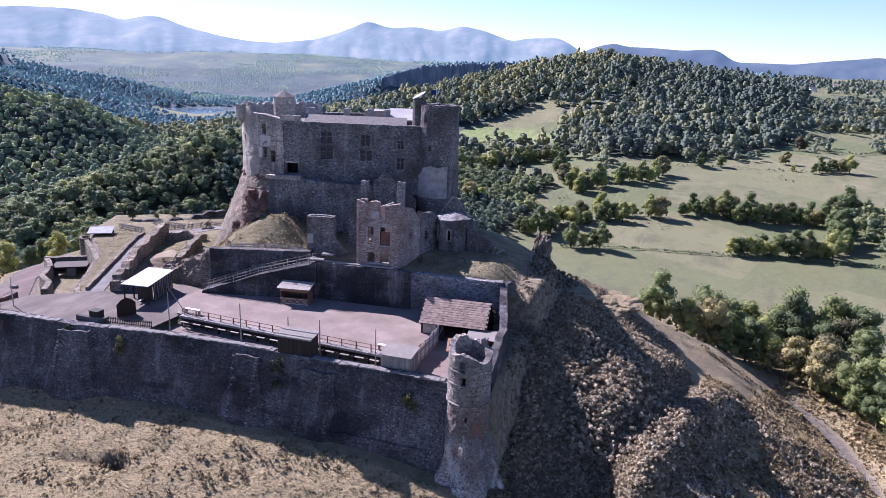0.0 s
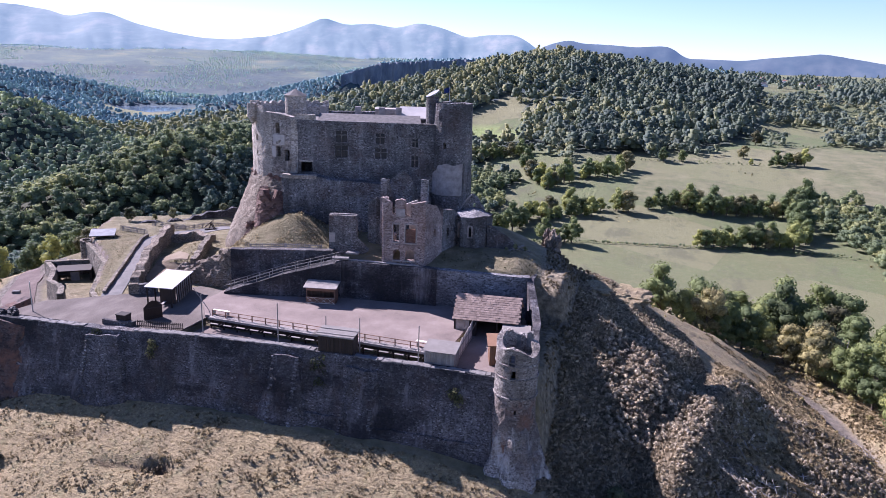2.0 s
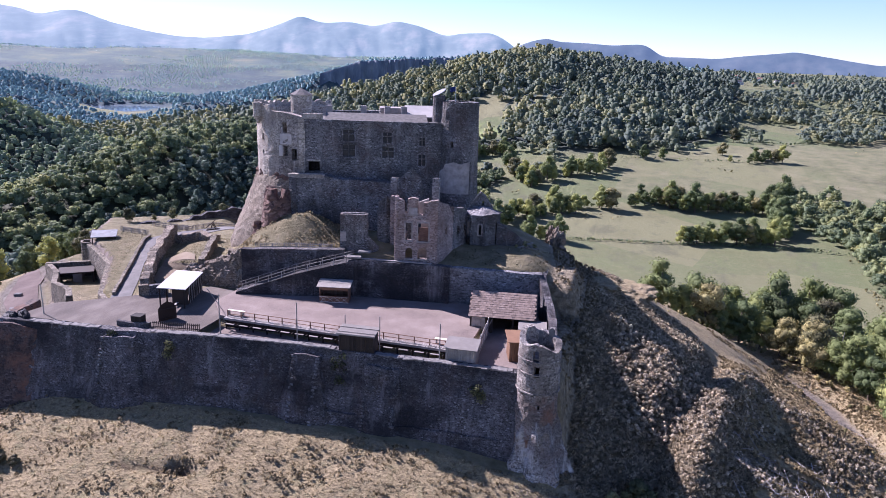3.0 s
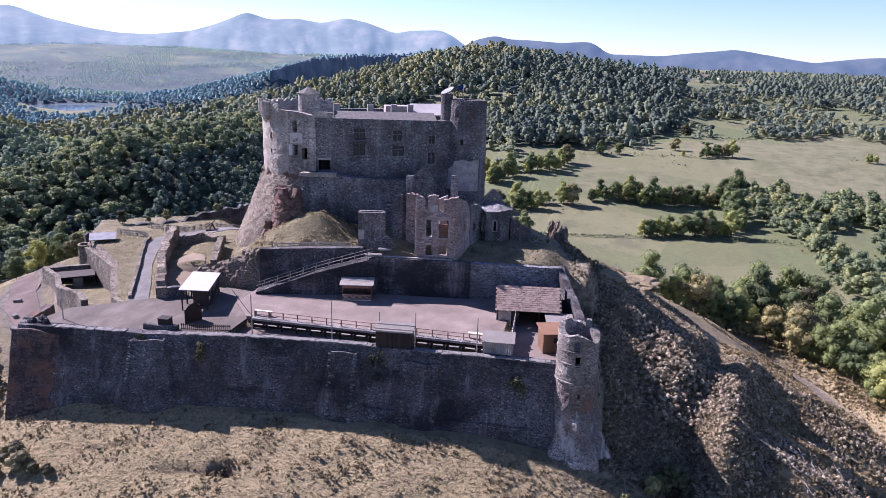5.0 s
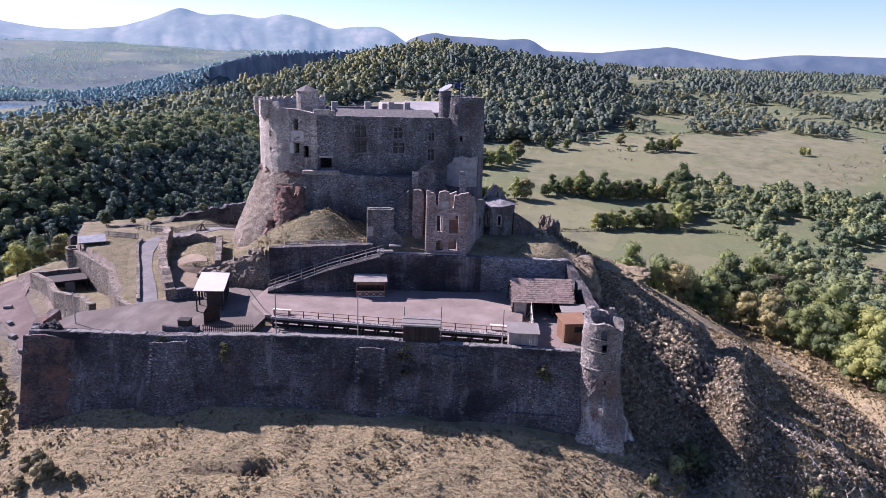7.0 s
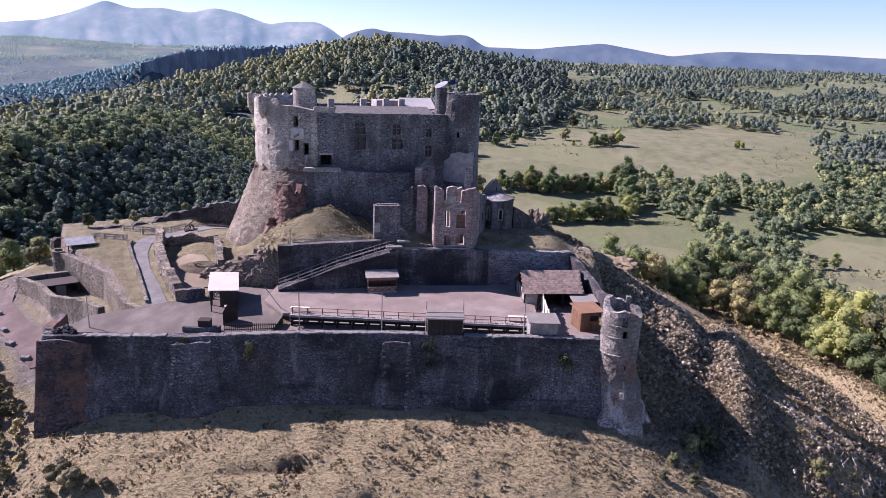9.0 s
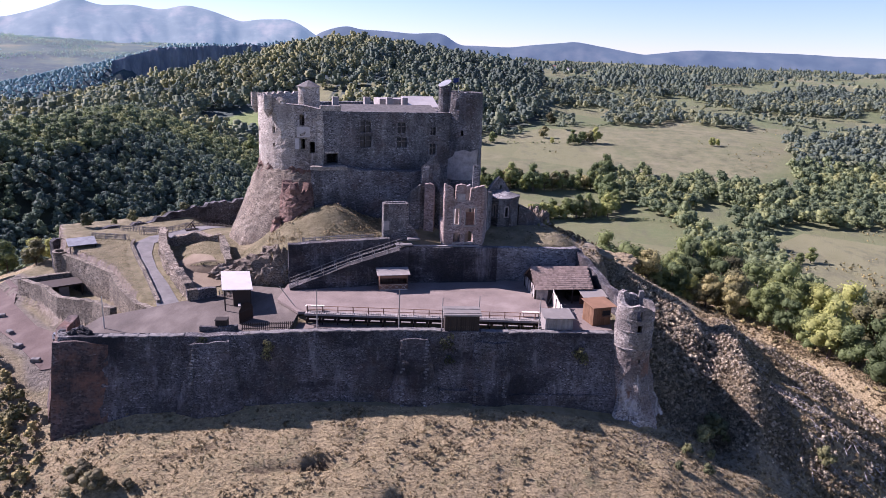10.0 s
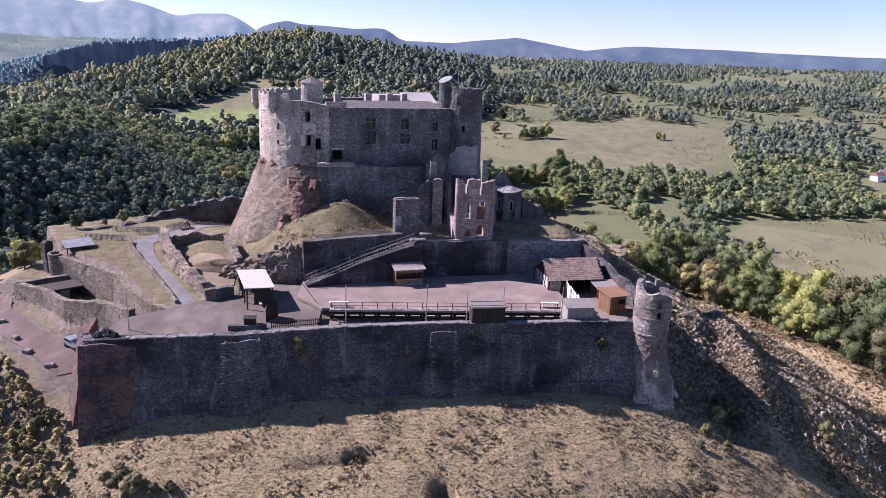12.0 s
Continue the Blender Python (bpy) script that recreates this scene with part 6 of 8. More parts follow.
lamp_hut = thing("control_hut", (-46.6, 69.5, -0.15), 5, "dark boarded hut with a pale lean-to roof on the wall", "hut")
boards(lamp_hut, (-2.3, -1.05, 0), (2.3, -0.98, 2.35), M_DARK_WOOD, 16)
boards(lamp_hut, (-2.3, -0.95, 0), (-2.22, 1.05, 2.4), M_DARK_WOOD, 7, "y")
boards(lamp_hut, (2.22, -0.95, 0), (2.3, 1.05, 2.4), M_DARK_WOOD, 7, "y")
box("back_wall", (-2.2, 0.95, 0), (2.2, 1.05, 2.5), M_DARK_WOOD, lamp_hut)
bm = bmesh.new()
add_box(bm, (-2.55, -1.35, 0), (2.55, 1.3, 0.10), 0.015, pose(0, 0, 2.55, 6, 0, 0))
part("roof", bm, M_OLD_WOOD, lamp_hut, "grey weathered roof")
for y in (-0.9, 0.35):
    box("batten", (-2.55, y, 2.70 + 0.10 * y), (2.55, y + 0.10, 2.76 + 0.10 * y), M_GREY_WOOD, lamp_hut, 0.01)
box("fascia", (-2.55, -1.38, 2.32), (2.55, -1.3, 2.46), M_GREY_WOOD, lamp_hut, 0.01)

cabin = thing("plank_cabin", (-33.4, 71.7, -1.6), 5, "grey weathered plank cabin with a flat boarded roof", "cabin")
boards(cabin, (-1.9, -1.5, 0), (1.9, -1.42, 3.15), M_GREY_WOOD, 14)
boards(cabin, (1.82, -1.42, 0), (1.9, 1.5, 3.3), M_GREY_WOOD, 10, "y")
boards(cabin, (-1.9, -1.42, 0), (-1.82, 1.5, 3.3), M_GREY_WOOD, 10, "y")
bm = bmesh.new()
add_box(bm, (-2.15, -1.75, 0), (2.1, 1.7, 0.09), 0.015, pose(0, 0, 3.32, 4, 0, 0))
part("roof", bm, M_OLD_WOOD, cabin)
hoard = thing("plank_hoarding", (-32.2, 77.6, -0.9), 93, "pale plank hoarding beside the stage", "hoarding")
for k in range(22):
    x = -4.2 + k * 0.385
    box("board", (x, -0.03, 0), (x + 0.36, 0.03, 2.1 + 0.25 * math.sin(k * 1.3) * (k % 3 == 0) + 0.02 * k), M_PALE_WOOD if k % 4 else M_GREY_WOOD, hoard, 0.008)
for x in (-4.0, -1.3, 1.4, 4.0):
    box("post", (x, 0.04, 0), (x + 0.12, 0.16, 2.2), M_GREY_WOOD, hoard, 0.01)
for z in (0.4, 1.6):
    box("rail", (-4.2, -0.11, z), (4.2, -0.04, z + 0.1), M_GREY_WOOD, hoard, 0.01)

# the barn
barn = thing("barn", (-31.0, 84.8, -0.9), 8.5, "open timber barn with a steep shingled roof", "barn")
W = 4.4
for x in (-W, -1.5, 1.5, W):
    box("post", (x - 0.12, -1.9, 0), (x + 0.12, -1.66, 2.55), M_DARK_WOOD, barn, 0.02)
    box("rear_post", (x - 0.12, 4.3, 0), (x + 0.12, 4.54, 2.9), M_DARK_WOOD, barn, 0.02)
box("front_plate", (-W - 0.3, -1.92, 2.45), (W + 0.3, -1.68, 2.68), M_DARK_WOOD, barn, 0.02)
box("left_wall", (-W, -1.6, 0), (-W + 0.12, 4.4, 2.7), M_PLASTER, barn, label="pale plastered side wall")
for y in (-1.5, -0.2, 1.1, 2.4, 3.7):
    box("stud", (-W - 0.05, y, 0), (-W + 0.02, y + 0.16, 2.7), M_DARK_WOOD, barn, 0.01)
beam("brace", (-W - 0.03, -1.4, 0.1), (-W - 0.03, 1.1, 2.6), 0.14, M_DARK_WOOD, barn)
boards(barn, (-W + 0.1, -1.8, 0), (-2.4, -1.72, 2.45), M_PLASTER, 3, name="front_panel")
box("door", (-2.35, -1.85, 0), (-1.3, -1.75, 2.2), M_DARK_WOOD, barn)
beam("door_brace", (-2.3, -1.9, 0.1), (-1.4, -1.9, 2.1), 0.1, M_GREY_WOOD, barn)
box("back_wall", (-W, 4.35, 0), (W, 4.45, 3.0), M_DARK_WOOD, barn)
box("right_wall", (W - 0.12, -1.6, 0), (W, 4.4, 2.7), M_DARK_WOOD, barn)
bm = bmesh.new()
add_box(bm, (1.3, -1.0, 0), (3.6, 1.2, 1.1), 0.05)
part("hay_cart", bm, M_DARK_WOOD, barn)
RIDGE, EAVE = 5.1, 2.5
for sgn, y_eave, name in ((-1, -2.35, "roof_front"), (1, 5.0, "roof_rear")):
    bm = bmesh.new()
    y_r = 1.3
    vs = [bm.verts.new(v) for v in ((-W - 0.35, y_eave, EAVE), (W + 0.35, y_eave, EAVE), (W + 0.2, y_r, RIDGE), (-W - 0.2, y_r, RIDGE))]
    bm.faces.new(vs if sgn < 0 else vs[::-1])
    bmesh.ops.solidify(bm, geom=bm.faces[:], thickness=0.08)
    part(name, bm, M_TILE, barn)
for sx in (-1, 1):
    bm = bmesh.new()
    vs = [bm.verts.new(v) for v in ((sx * (W - 0.02), -1.75, 2.6), (sx * (W - 0.02), 4.4, 2.85), (sx * (W - 0.02), 1.3, 5.0))]
    bm.faces.new(vs)
    bmesh.ops.solidify(bm, geom=bm.faces[:], thickness=0.06)
    part("gable", bm, M_DARK_WOOD, barn)
lean = thing("side_shed", (-26.3, 82.4, -0.9), 9, "small lean-to with a pale boarded roof", "shed")
box("back_wall", (-1.7, 0.9, 0), (1.6, 1.0, 2.3), M_BROWN_WOOD, lean)
for x in (-1.6, 1.5):
    box("post", (x, -1.2, 0), (x + 0.12, -1.08, 2.0), M_BROWN_WOOD, lean)
box("counter", (-1.5, -1.15, 0), (0.2, -1.05, 1.0), M_BROWN_WOOD, lean)
bm = bmesh.new()
add_box(bm, (-2.0, -1.5, 0), (1.9, 1.2, 0.08), 0.015, pose(0, 0, 2.15, 8, 0, 0))
part("roof", bm, M_OLD_WOOD, lean)

kiosk = thing("kiosk", (-26.9, 75.9, -0.8), 18, "orange-brown wooden kiosk with an overhanging flat roof", "kiosk")
boards(kiosk, (-1.5, -1.5, 0), (1.3, -1.42, 2.7), M_ORANGE_WOOD, 9)
boards(kiosk, (-1.5, -1.42, 0), (-1.42, 1.5, 2.75), M_ORANGE_WOOD, 9, "y")
boards(kiosk, (1.22, -1.42, 0), (1.3, 1.5, 2.75), M_ORANGE_WOOD, 9, "y")
box("back_wall", (-1.4, 1.42, 0), (1.2, 1.5, 2.8), M_ORANGE_WOOD, kiosk)
bm = bmesh.new()
add_box(bm, (-1.8, -1.9, 0), (2.0, 1.8, 0.10), 0.015, pose(0, 0, 2.85, 4, 0, 0))
part("roof", bm, M_ORANGE_WOOD, kiosk)
box("serving_hatch", (-0.2, -1.95, 1.35), (1.25, -1.45, 1.45), M_ORANGE_WOOD, kiosk)
# Black plate on the boards stands for the dark inside the hatch.
box("hatch_opening", (-0.1, -1.53, 1.46), (1.15, -1.49, 2.2), M_BLACK, kiosk)

# the stall against the retaining wall
stall = thing("market_stall", (-57.1, 85.0, 0.0), 13, "brown boarded stall with a pale roof and lattice front", "stall")
boards(stall, (-2.2, 1.0, 0), (2.2, 1.08, 2.7), M_BROWN_WOOD, 14, name="back_board")
boards(stall, (-2.2, -0.95, 0), (-2.12, 1.0, 2.6), M_BROWN_WOOD, 6, "y")
boards(stall, (2.12, -0.95, 0), (2.2, 1.0, 2.6), M_BROWN_WOOD, 6, "y")
box("counter", (-2.2, -1.1, 0.92), (2.2, -0.7, 1.0), M_BROWN_WOOD, stall)
box("front_panel", (-2.15, -0.98, 0.0), (2.15, -0.92, 0.9), M_BROWN_WOOD, stall)
box("upper_board", (-2.2, -1.0, 1.95), (2.2, -0.93, 2.5), M_BROWN_WOOD, stall)
for k in range(4):
    x = -2.1 + k * 1.06
    beam("lattice", (x, -1.02, 0.08), (x + 0.98, -1.02, 0.84), 0.07, M_PALE_WOOD, stall, w2=0.04)
    beam("lattice", (x, -1.02, 0.84), (x + 0.98, -1.02, 0.08), 0.07, M_PALE_WOOD, stall, w2=0.04)
for z in (0.0, 0.86):
    box("trim", (-2.2, -1.05, z), (2.2, -0.99, z + 0.07), M_PALE_WOOD, stall, 0.01)
bm = bmesh.new()
add_box(bm, (-2.55, -1.5, 0), (2.55, 1.3, 0.09), 0.015, pose(0, 0, 2.72, 9, 0, 0))
part("roof", bm, M_GREY_WOOD, stall)

# the long shed with the pale roof
shed = thing("entrance_shed", (-79.5, 78.3, -0.55), 108.5, "long timber-framed shed with a pale sheet roof, open in front", "shed")
HL, HW = 4.1, 1.75
bm = bmesh.new()
add_box(bm, (-HL - 0.3, -HW - 0.35, 0), (HL + 0.3, HW + 0.35, 0.10), 0.015, pose(0, 0, 3.05, 3, 0, 0))
part("roof", bm, M_ROOF_WHITE, shed)
for x in (-HL, -HL / 3, HL / 3, HL):
    for y in (-HW, HW):
        box("post", (x - 0.09, y - 0.09, 0), (x + 0.09, y + 0.09, 3.0), M_DARK_WOOD, shed, 0.015)
box("side_wall", (-HL + 2.0, -HW - 0.04, 0), (HL, -HW + 0.04, 2.9), M_GREY_WOOD, shed, label="pale boarded side")
for k in range(7):
    x = -HL + 2.0 + k * 0.87
    beam("brace", (x, -HW - 0.08, 0.1), (x + 0.87, -HW - 0.08, 2.85), 0.1, M_DARK_WOOD, shed, w2=0.05)
    box("stud", (x - 0.05, -HW - 0.1, 0), (x + 0.05, -HW - 0.04, 2.9), M_DARK_WOOD, shed, 0.01)
box("rear_wall", (HL - 0.08, -HW, 0), (HL, HW, 2.95), M_DARK_WOOD, shed)
box("inner_wall", (-HL + 1.6, -HW, 0), (-HL + 1.7, 0.6, 2.9), M_DARK_WOOD, shed)
box("bench", (-HL + 0.3, -0.4, 0.4), (-HL + 1.5, 0.0, 0.47), M_GREY_WOOD, shed)

panel = thing("pointed_gate", (-75.9, 70.3, -0.6), 62, "brown pointed wooden gate leaf standing open", "gate")
bm = bmesh.new()
vs = [bm.verts.new((x, 0, z)) for x, z in ((-1.3, 0), (1.3, 0), (1.3, 1.9), (0.7, 2.5), (0, 2.8), (-0.7, 2.5), (-1.3, 1.9))]
bm.faces.new(vs)
bmesh.ops.solidify(bm, geom=bm.faces[:], thickness=0.12)
part("leaf", bm, M_DARK_WOOD, panel)
for z in (0.4, 1.7):
    box("strap", (-1.25, -0.2, z), (1.25, -0.12, z + 0.12), M_DARK_WOOD, panel)
crate = thing("dark_bin", (-78.2, 67.2, -0.55), 5, "dark wooden bin beside the wall", "bin")
boards(crate, (-0.75, -0.6, 0), (0.75, -0.54, 1.45), M_DARK_WOOD, 6)
boards(crate, (-0.75, 0.54, 0), (0.75, 0.6, 1.45), M_DARK_WOOD, 6)
boards(crate, (-0.75, -0.54, 0), (-0.69, 0.54, 1.45), M_DARK_WOOD, 4, "y")
boards(crate, (0.69, -0.54, 0), (0.75, 0.54, 1.45), M_DARK_WOOD, 4, "y")
box("lid", (-0.82, -0.68, 1.45), (0.82, 0.68, 1.53), M_DARK_WOOD, crate)
low_wall = masonry("low_wall", [(-80.8, 66.0), (-76.0, 66.6)], 0.5, -1.0, 0.25, M_WALL, None, 0.5, relief=0.05, ragged=0.15, seed=81)
tagged(low_wall, "low dark stone parapet beside the bin", "wall", kind="structure")


# pickets on the curtain wall
def picket_run(points, zs, label):
    f = thing("picket_fence", (*points[0], zs), 0, label, "fence")
    back = f.matrix_basis.inverted()
    bm = bmesh.new()
    add_box(bm, (-0.06, -0.025, 0), (0.06, 0.025, 1.05), 0.012)
    me = bpy.data.meshes.new("picket")
    bm.to_mesh(me)
    bm.free()
    me.materials.append(M_DARK_WOOD)
    for p in along(points, 0.27):
        piece("picket", me, f, back @ pose(p[0], p[1], zs, 0, 0, p[2]))
    for z in (0.25, 0.8):
        for p, q in zip(points, points[1:]):
            beam("rail", back @ Vector((*p, zs + z)), back @ Vector((*q, zs + z)), 0.06, M_DARK_WOOD, f, w2=0.1)


picket_run([(-75.5, 66.6), (-72, 67.2), (-68.9, 67.9)], -0.35, "dark picket fence along the wall top")

# poles
for x, y, z0, z1, mat, nm in ((-65.8, 67.9, -1.7, 5.3, M_GREY_WOOD, "wood"), (-55.0, 69.0, -1.7, 5.2, M_GREY_WOOD, "wood"), (-36.0, 70.3, -1.7, 4.6, M_GREY_WOOD, "wood"), (-44.2, 70.8, -1.7, 4.2, M_GREY_WOOD, "wood"), (-49.2, 71.2, -1.7, 3.6, M_GREY_WOOD, "wood"),
                              (-93.2, 66.0, -0.7, 3.9, M_STEEL, "steel")):
    p = pole("flag_pole" if nm == "wood" else "steel_pole", (x, y, z0), (x, y, z1), 0.09, mat, r2=0.06)
    tagged(p, "tall bare weathered timber pole" if nm == "wood" else "slim grey steel pole at the forecourt", "pole", "bare poles along the wall" if nm == "wood" else "")
stay = pole("leaning_pole", (-70.3, 75.2, 0), (-72.3, 74.6, 3.2), 0.05, M_GREY_WOOD)
tagged(stay, "thin leaning timber pole", "pole")

# the stair's railing and pier caps
rail = thing("stair_railing", (-72.4, 81.9, 0.3), 0, "grey railing climbing beside the stair", "railing")
back = rail.matrix_basis.inverted()
STAIR = [(-72.4, 82.0, 0.3), (-64.0, 84.8, 3.4), (-55.6, 87.6, 5.8)]
for off in (0.12, 2.0):
    up = [Vector((x - 0.3 * off, y + 0.95 * off, z)) for x, y, z in STAIR]
    for p, q in zip(up, up[1:]):
        for h in (0.5, 1.0):
            beam("rail", back @ (p + Vector((0, 0, h))), back @ (q + Vector((0, 0, h))), 0.07, M_GREY_WOOD, rail)
    for p in along([tuple(v) for v in up], 2.0):
        box("post", (p[0] - 0.05, p[1] - 0.05, p[2] - 0.2), (p[0] + 0.05, p[1] + 0.05, p[2] + 1.05), M_GREY_WOOD, rail, 0.01, back)
for x, y, z, s in ((-55.6, 88.4, 6.0, 1.3), (-54.2, 89.6, 6.7, 1.0)):
    cap = box("pier_cap", (-s, -0.5, 0), (s, 0.5, 0.3), M_COPING, None, 0.06)
    cap.matrix_basis = pose(x, y, z, 0, 0, 15)
    tagged(cap, "pale flat cap stone on the terrace pier", "cap stone", "cap stones")

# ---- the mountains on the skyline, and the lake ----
def mountain_material(name, albedo, pale, haze_glow):
    """Far slopes; the haze of several kilometres of bright air is put in as emission."""
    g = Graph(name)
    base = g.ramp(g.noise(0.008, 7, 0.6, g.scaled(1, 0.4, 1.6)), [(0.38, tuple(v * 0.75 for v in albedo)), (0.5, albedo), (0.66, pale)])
    g.put(haze_glow, g.bsdf.inputs["Emission Color"])
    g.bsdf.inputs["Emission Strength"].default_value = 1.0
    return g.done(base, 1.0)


# bearing from the y axis and height over the eye, both in degrees
RANGE = [(-75, 2.2), (-60, 2.9), (-53.2, 2.6), (-52.3, 2.74), (-48.9, 2.78), (-46.9, 2.52), (-45.9, 2.16), (-44.1, 2.57), (-43.2, 2.54), (-41.5, 1.92), (-38.7, 1.32), (-37.1, 1.1), (-35, 1.06), (-32, 1.43), (-30.2, 2.0), (-28, 2.96),
         (-26.3, 2.5), (-24.3, 2.66), (-22.3, 2.39), (-20.5, 2.86), (-18.7, 2.51), (-16.7, 1.86), (-15.1, 2.12), (-13, 2.22), (-11.8, 1.62), (-11.0, 1.0), (-8, 0.5), (-4, -4), (65, -4)]
PLATEAU = [(-75, -4), (-13, -4), (-11.6, 0.6), (-11.1, 1.2), (-9.9, 1.68), (-8.8, 1.92), (-7.8, 1.7), (-6.1, 1.67), (-3.6, 1.53), (-1.5, 1.67), (-1.0, 1.52), (0.1, 0.8), (4, 0.77), (7.1, 1.15), (9.3, 1.4), (11.1, 1.09), (14.6, 0.58), (18, 1.05), (24.2, 1.02), (30, 0.87), (36, 0.82), (65, 1.0)]


def build_mountains(name, line, near, depth, mat, label, seed, relief):
    az = np.radians(np.linspace(-75, 65, 1001))
    rows = np.linspace(0, 1, 44)
    deg = np.degrees(az)
    top = np.interp(deg, [p[0] for p in line], [p[1] for p in line])
    soft = np.convolve(np.pad(top, 3, mode="edge"), np.ones(7) / 7, "valid")
    top = soft + 0.025 * fbm(deg, deg * 0, 1.2, seed, 5)
    verts = []
    for u in rows:
        spur = fbm(deg, deg * 0 + u * 1.6, 5.0, seed + 3, 4)
        dist = near + depth * u ** 0.8 + depth * 0.30 * spur * (1 - u) * u * 4
        crease = np.abs(fbm(deg + 2.5 * u, deg * 0 + u * 3.0, 3.0, seed + 7, 5))
        rise = np.clip(u ** 1.1 * (1 + 0.22 * spur * (1 - u)) - relief * (0.35 - crease) * u ** 0.5 * (1 - u) * 4, 0, 1)
        z = 36 + dist * np.tan(np.radians(top)) * rise - 150 * (1 - u) ** 2
        verts.append(np.stack([dist * np.sin(az), dist * np.cos(az), z], 1))
    n, m = len(rows), len(az)
    i = np.arange(n * m).reshape(n, m)
    quads = np.stack([i[:-1, :-1].ravel(), i[:-1, 1:].ravel(), i[1:, 1:].ravel(), i[1:, :-1].ravel()], 1)
    me = big_mesh(name, np.concatenate(verts), quads, mat)
    me.polygons.foreach_set("use_smooth", np.ones(len(quads), bool))
    tagged(new(name, me), label, "mountains", kind="structure")


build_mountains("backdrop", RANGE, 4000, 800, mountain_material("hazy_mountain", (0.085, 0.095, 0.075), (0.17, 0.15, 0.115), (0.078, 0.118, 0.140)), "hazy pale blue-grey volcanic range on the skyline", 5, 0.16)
build_mountains("backdrop_plateau", PLATEAU, 3950, 420, mountain_material("blue_plateau", (0.03, 0.04, 0.035), (0.055, 0.06, 0.05), (0.038, 0.060, 0.090)), "wooded plateau with a flat-topped hill, dark blue with haze", 15, 0.12)

bm = bmesh.new()
bmesh.ops.create_circle(bm, cap_ends=True, segments=48, radius=1, matrix=Matrix.Translation((LAKE[0], LAKE[1], LAKE[4])) @ Matrix.Diagonal((LAKE[2] * 1.06, LAKE[3] * 1.06, 1, 1)))
g = Graph("lake_water")
g.bump(g.noise(0.05, 4), 0.15, 0.5)
lake = part("water", bm, g.done((0.10, 0.14, 0.18), 0.12))
g.bsdf.inputs["Specular IOR Level"].default_value = 0.6
tagged(lake, "pale blue lake in the far valley", "lake", kind="structure")


# the dark crags on the far side of the wooded hill
def crag():
    rng = np.random.default_rng(61)
    path = CRAG
    n, rows = 200, 12
    seg = np.linspace(0, len(path) - 1, n)
    px = np.interp(seg, range(len(path)), [p[0] for p in path])
    py = np.interp(seg, range(len(path)), [p[1] for p in path])
    top = np.interp(seg, range(len(path)), [-8, 26, 32, 35, 39, 42, 50, 52]) + 5 * fbm(seg * 60, seg * 0, 40, 62, 4)
    verts = []
    for k in range(rows):
        u = k / (rows - 1)
        push = 14 * (1 - u) + 13 * fbm(seg * 60, np.full(n, u * 5), 22, 63, 4) + 7 * np.abs(fbm(seg * 60, np.full(n, 0.0), 9, 64, 3))
        verts.append(np.stack([px + 0.3 * push, py - push, top - 78 * (1 - u)], 1))
    verts.append(np.stack([px - 10, py + 46, top - 3], 1))
    i = np.arange((rows + 1) * n).reshape(rows + 1, n)
    quads = np.stack([i[:-1, :-1].ravel(), i[:-1, 1:].ravel(), i[1:, 1:].ravel(), i[1:, :-1].ravel()], 1)
    g = Graph("crag_rock")
    base = g.ramp(g.noise(0.05, 6, 0.65, g.scaled(1, 1, 0.3)), [(0.35, (0.09, 0.11, 0.135)), (0.6, (0.17, 0.19, 0.21)), (0.75, (0.27, 0.28, 0.28))])
    g.bump(g.noise(0.06, 5, 0.6, g.scaled(1, 1, 0.3)), 1.0, 6)
    me = big_mesh("crag", np.concatenate(verts), quads, g.done(base, 0.95))
    tagged(new("crag", me), "long dark basalt crag above distant woods", "cliff", kind="structure")


crag()

# ---- trees ----
def crown_quads(rng, lumps, count, size, squash=1.0, jitter=0.55, inner=0.72):
    """Leaf clumps: small quads scattered over the skins of overlapping lumps."""
    c, r = np.array([l[:3] for l in lumps]), np.array([l[3] for l in lumps])
    pick = rng.choice(len(lumps), count, p=r ** 2 / (r ** 2).sum())
    d = rng.normal(size=(count, 3))
    d[:, 2] = d[:, 2] * 0.9 + 0.25
    d /= np.linalg.norm(d, axis=1)[:, None]
    p = c[pick] + d * (r[pick] * rng.uniform(inner, 1.08, count))[:, None] * np.array([1, 1, squash])
    n = d + rng.normal(size=(count, 3)) * jitter
    n /= np.linalg.norm(n, axis=1)[:, None]
    t = np.cross(n, rng.normal(size=(count, 3)))
    t /= np.linalg.norm(t, axis=1)[:, None]
    b = np.cross(n, t)
    s = (size * rng.uniform(0.6, 1.3, count))[:, None]
    q = np.stack([p - t * s - b * s * 0.5, p + t * s * 0.2 - b * s * 0.8, p + t * s + b * s * 0.3, p - t * s * 0.3 + b * s], 1)
    return q.reshape(-1, 3)


def cube_ball(n):
    """A ball of quads without its underside: n by n to a side."""
    index, verts, quads = {}, [], []
    for axis, sign in ((0, -1), (0, 1), (1, -1), (1, 1), (2, 1)):
        for i in range(n):
            for j in range(n):
                corner = []
                for a, b in ((i, j), (i + 1, j), (i + 1, j + 1), (i, j + 1)):
                    p = [0, 0, 0]
                    p[axis], p[(axis + 1) % 3], p[(axis + 2) % 3] = sign * n, 2 * a - n, 2 * b - n
                    if tuple(p) not in index:
                        index[tuple(p)] = len(verts)
                        verts.append(Vector(p).normalized())
                    corner.append(index[tuple(p)])
                quads.append(corner if sign > 0 else corner[::-1])
    return np.array([tuple(v) for v in verts]), np.array(quads)


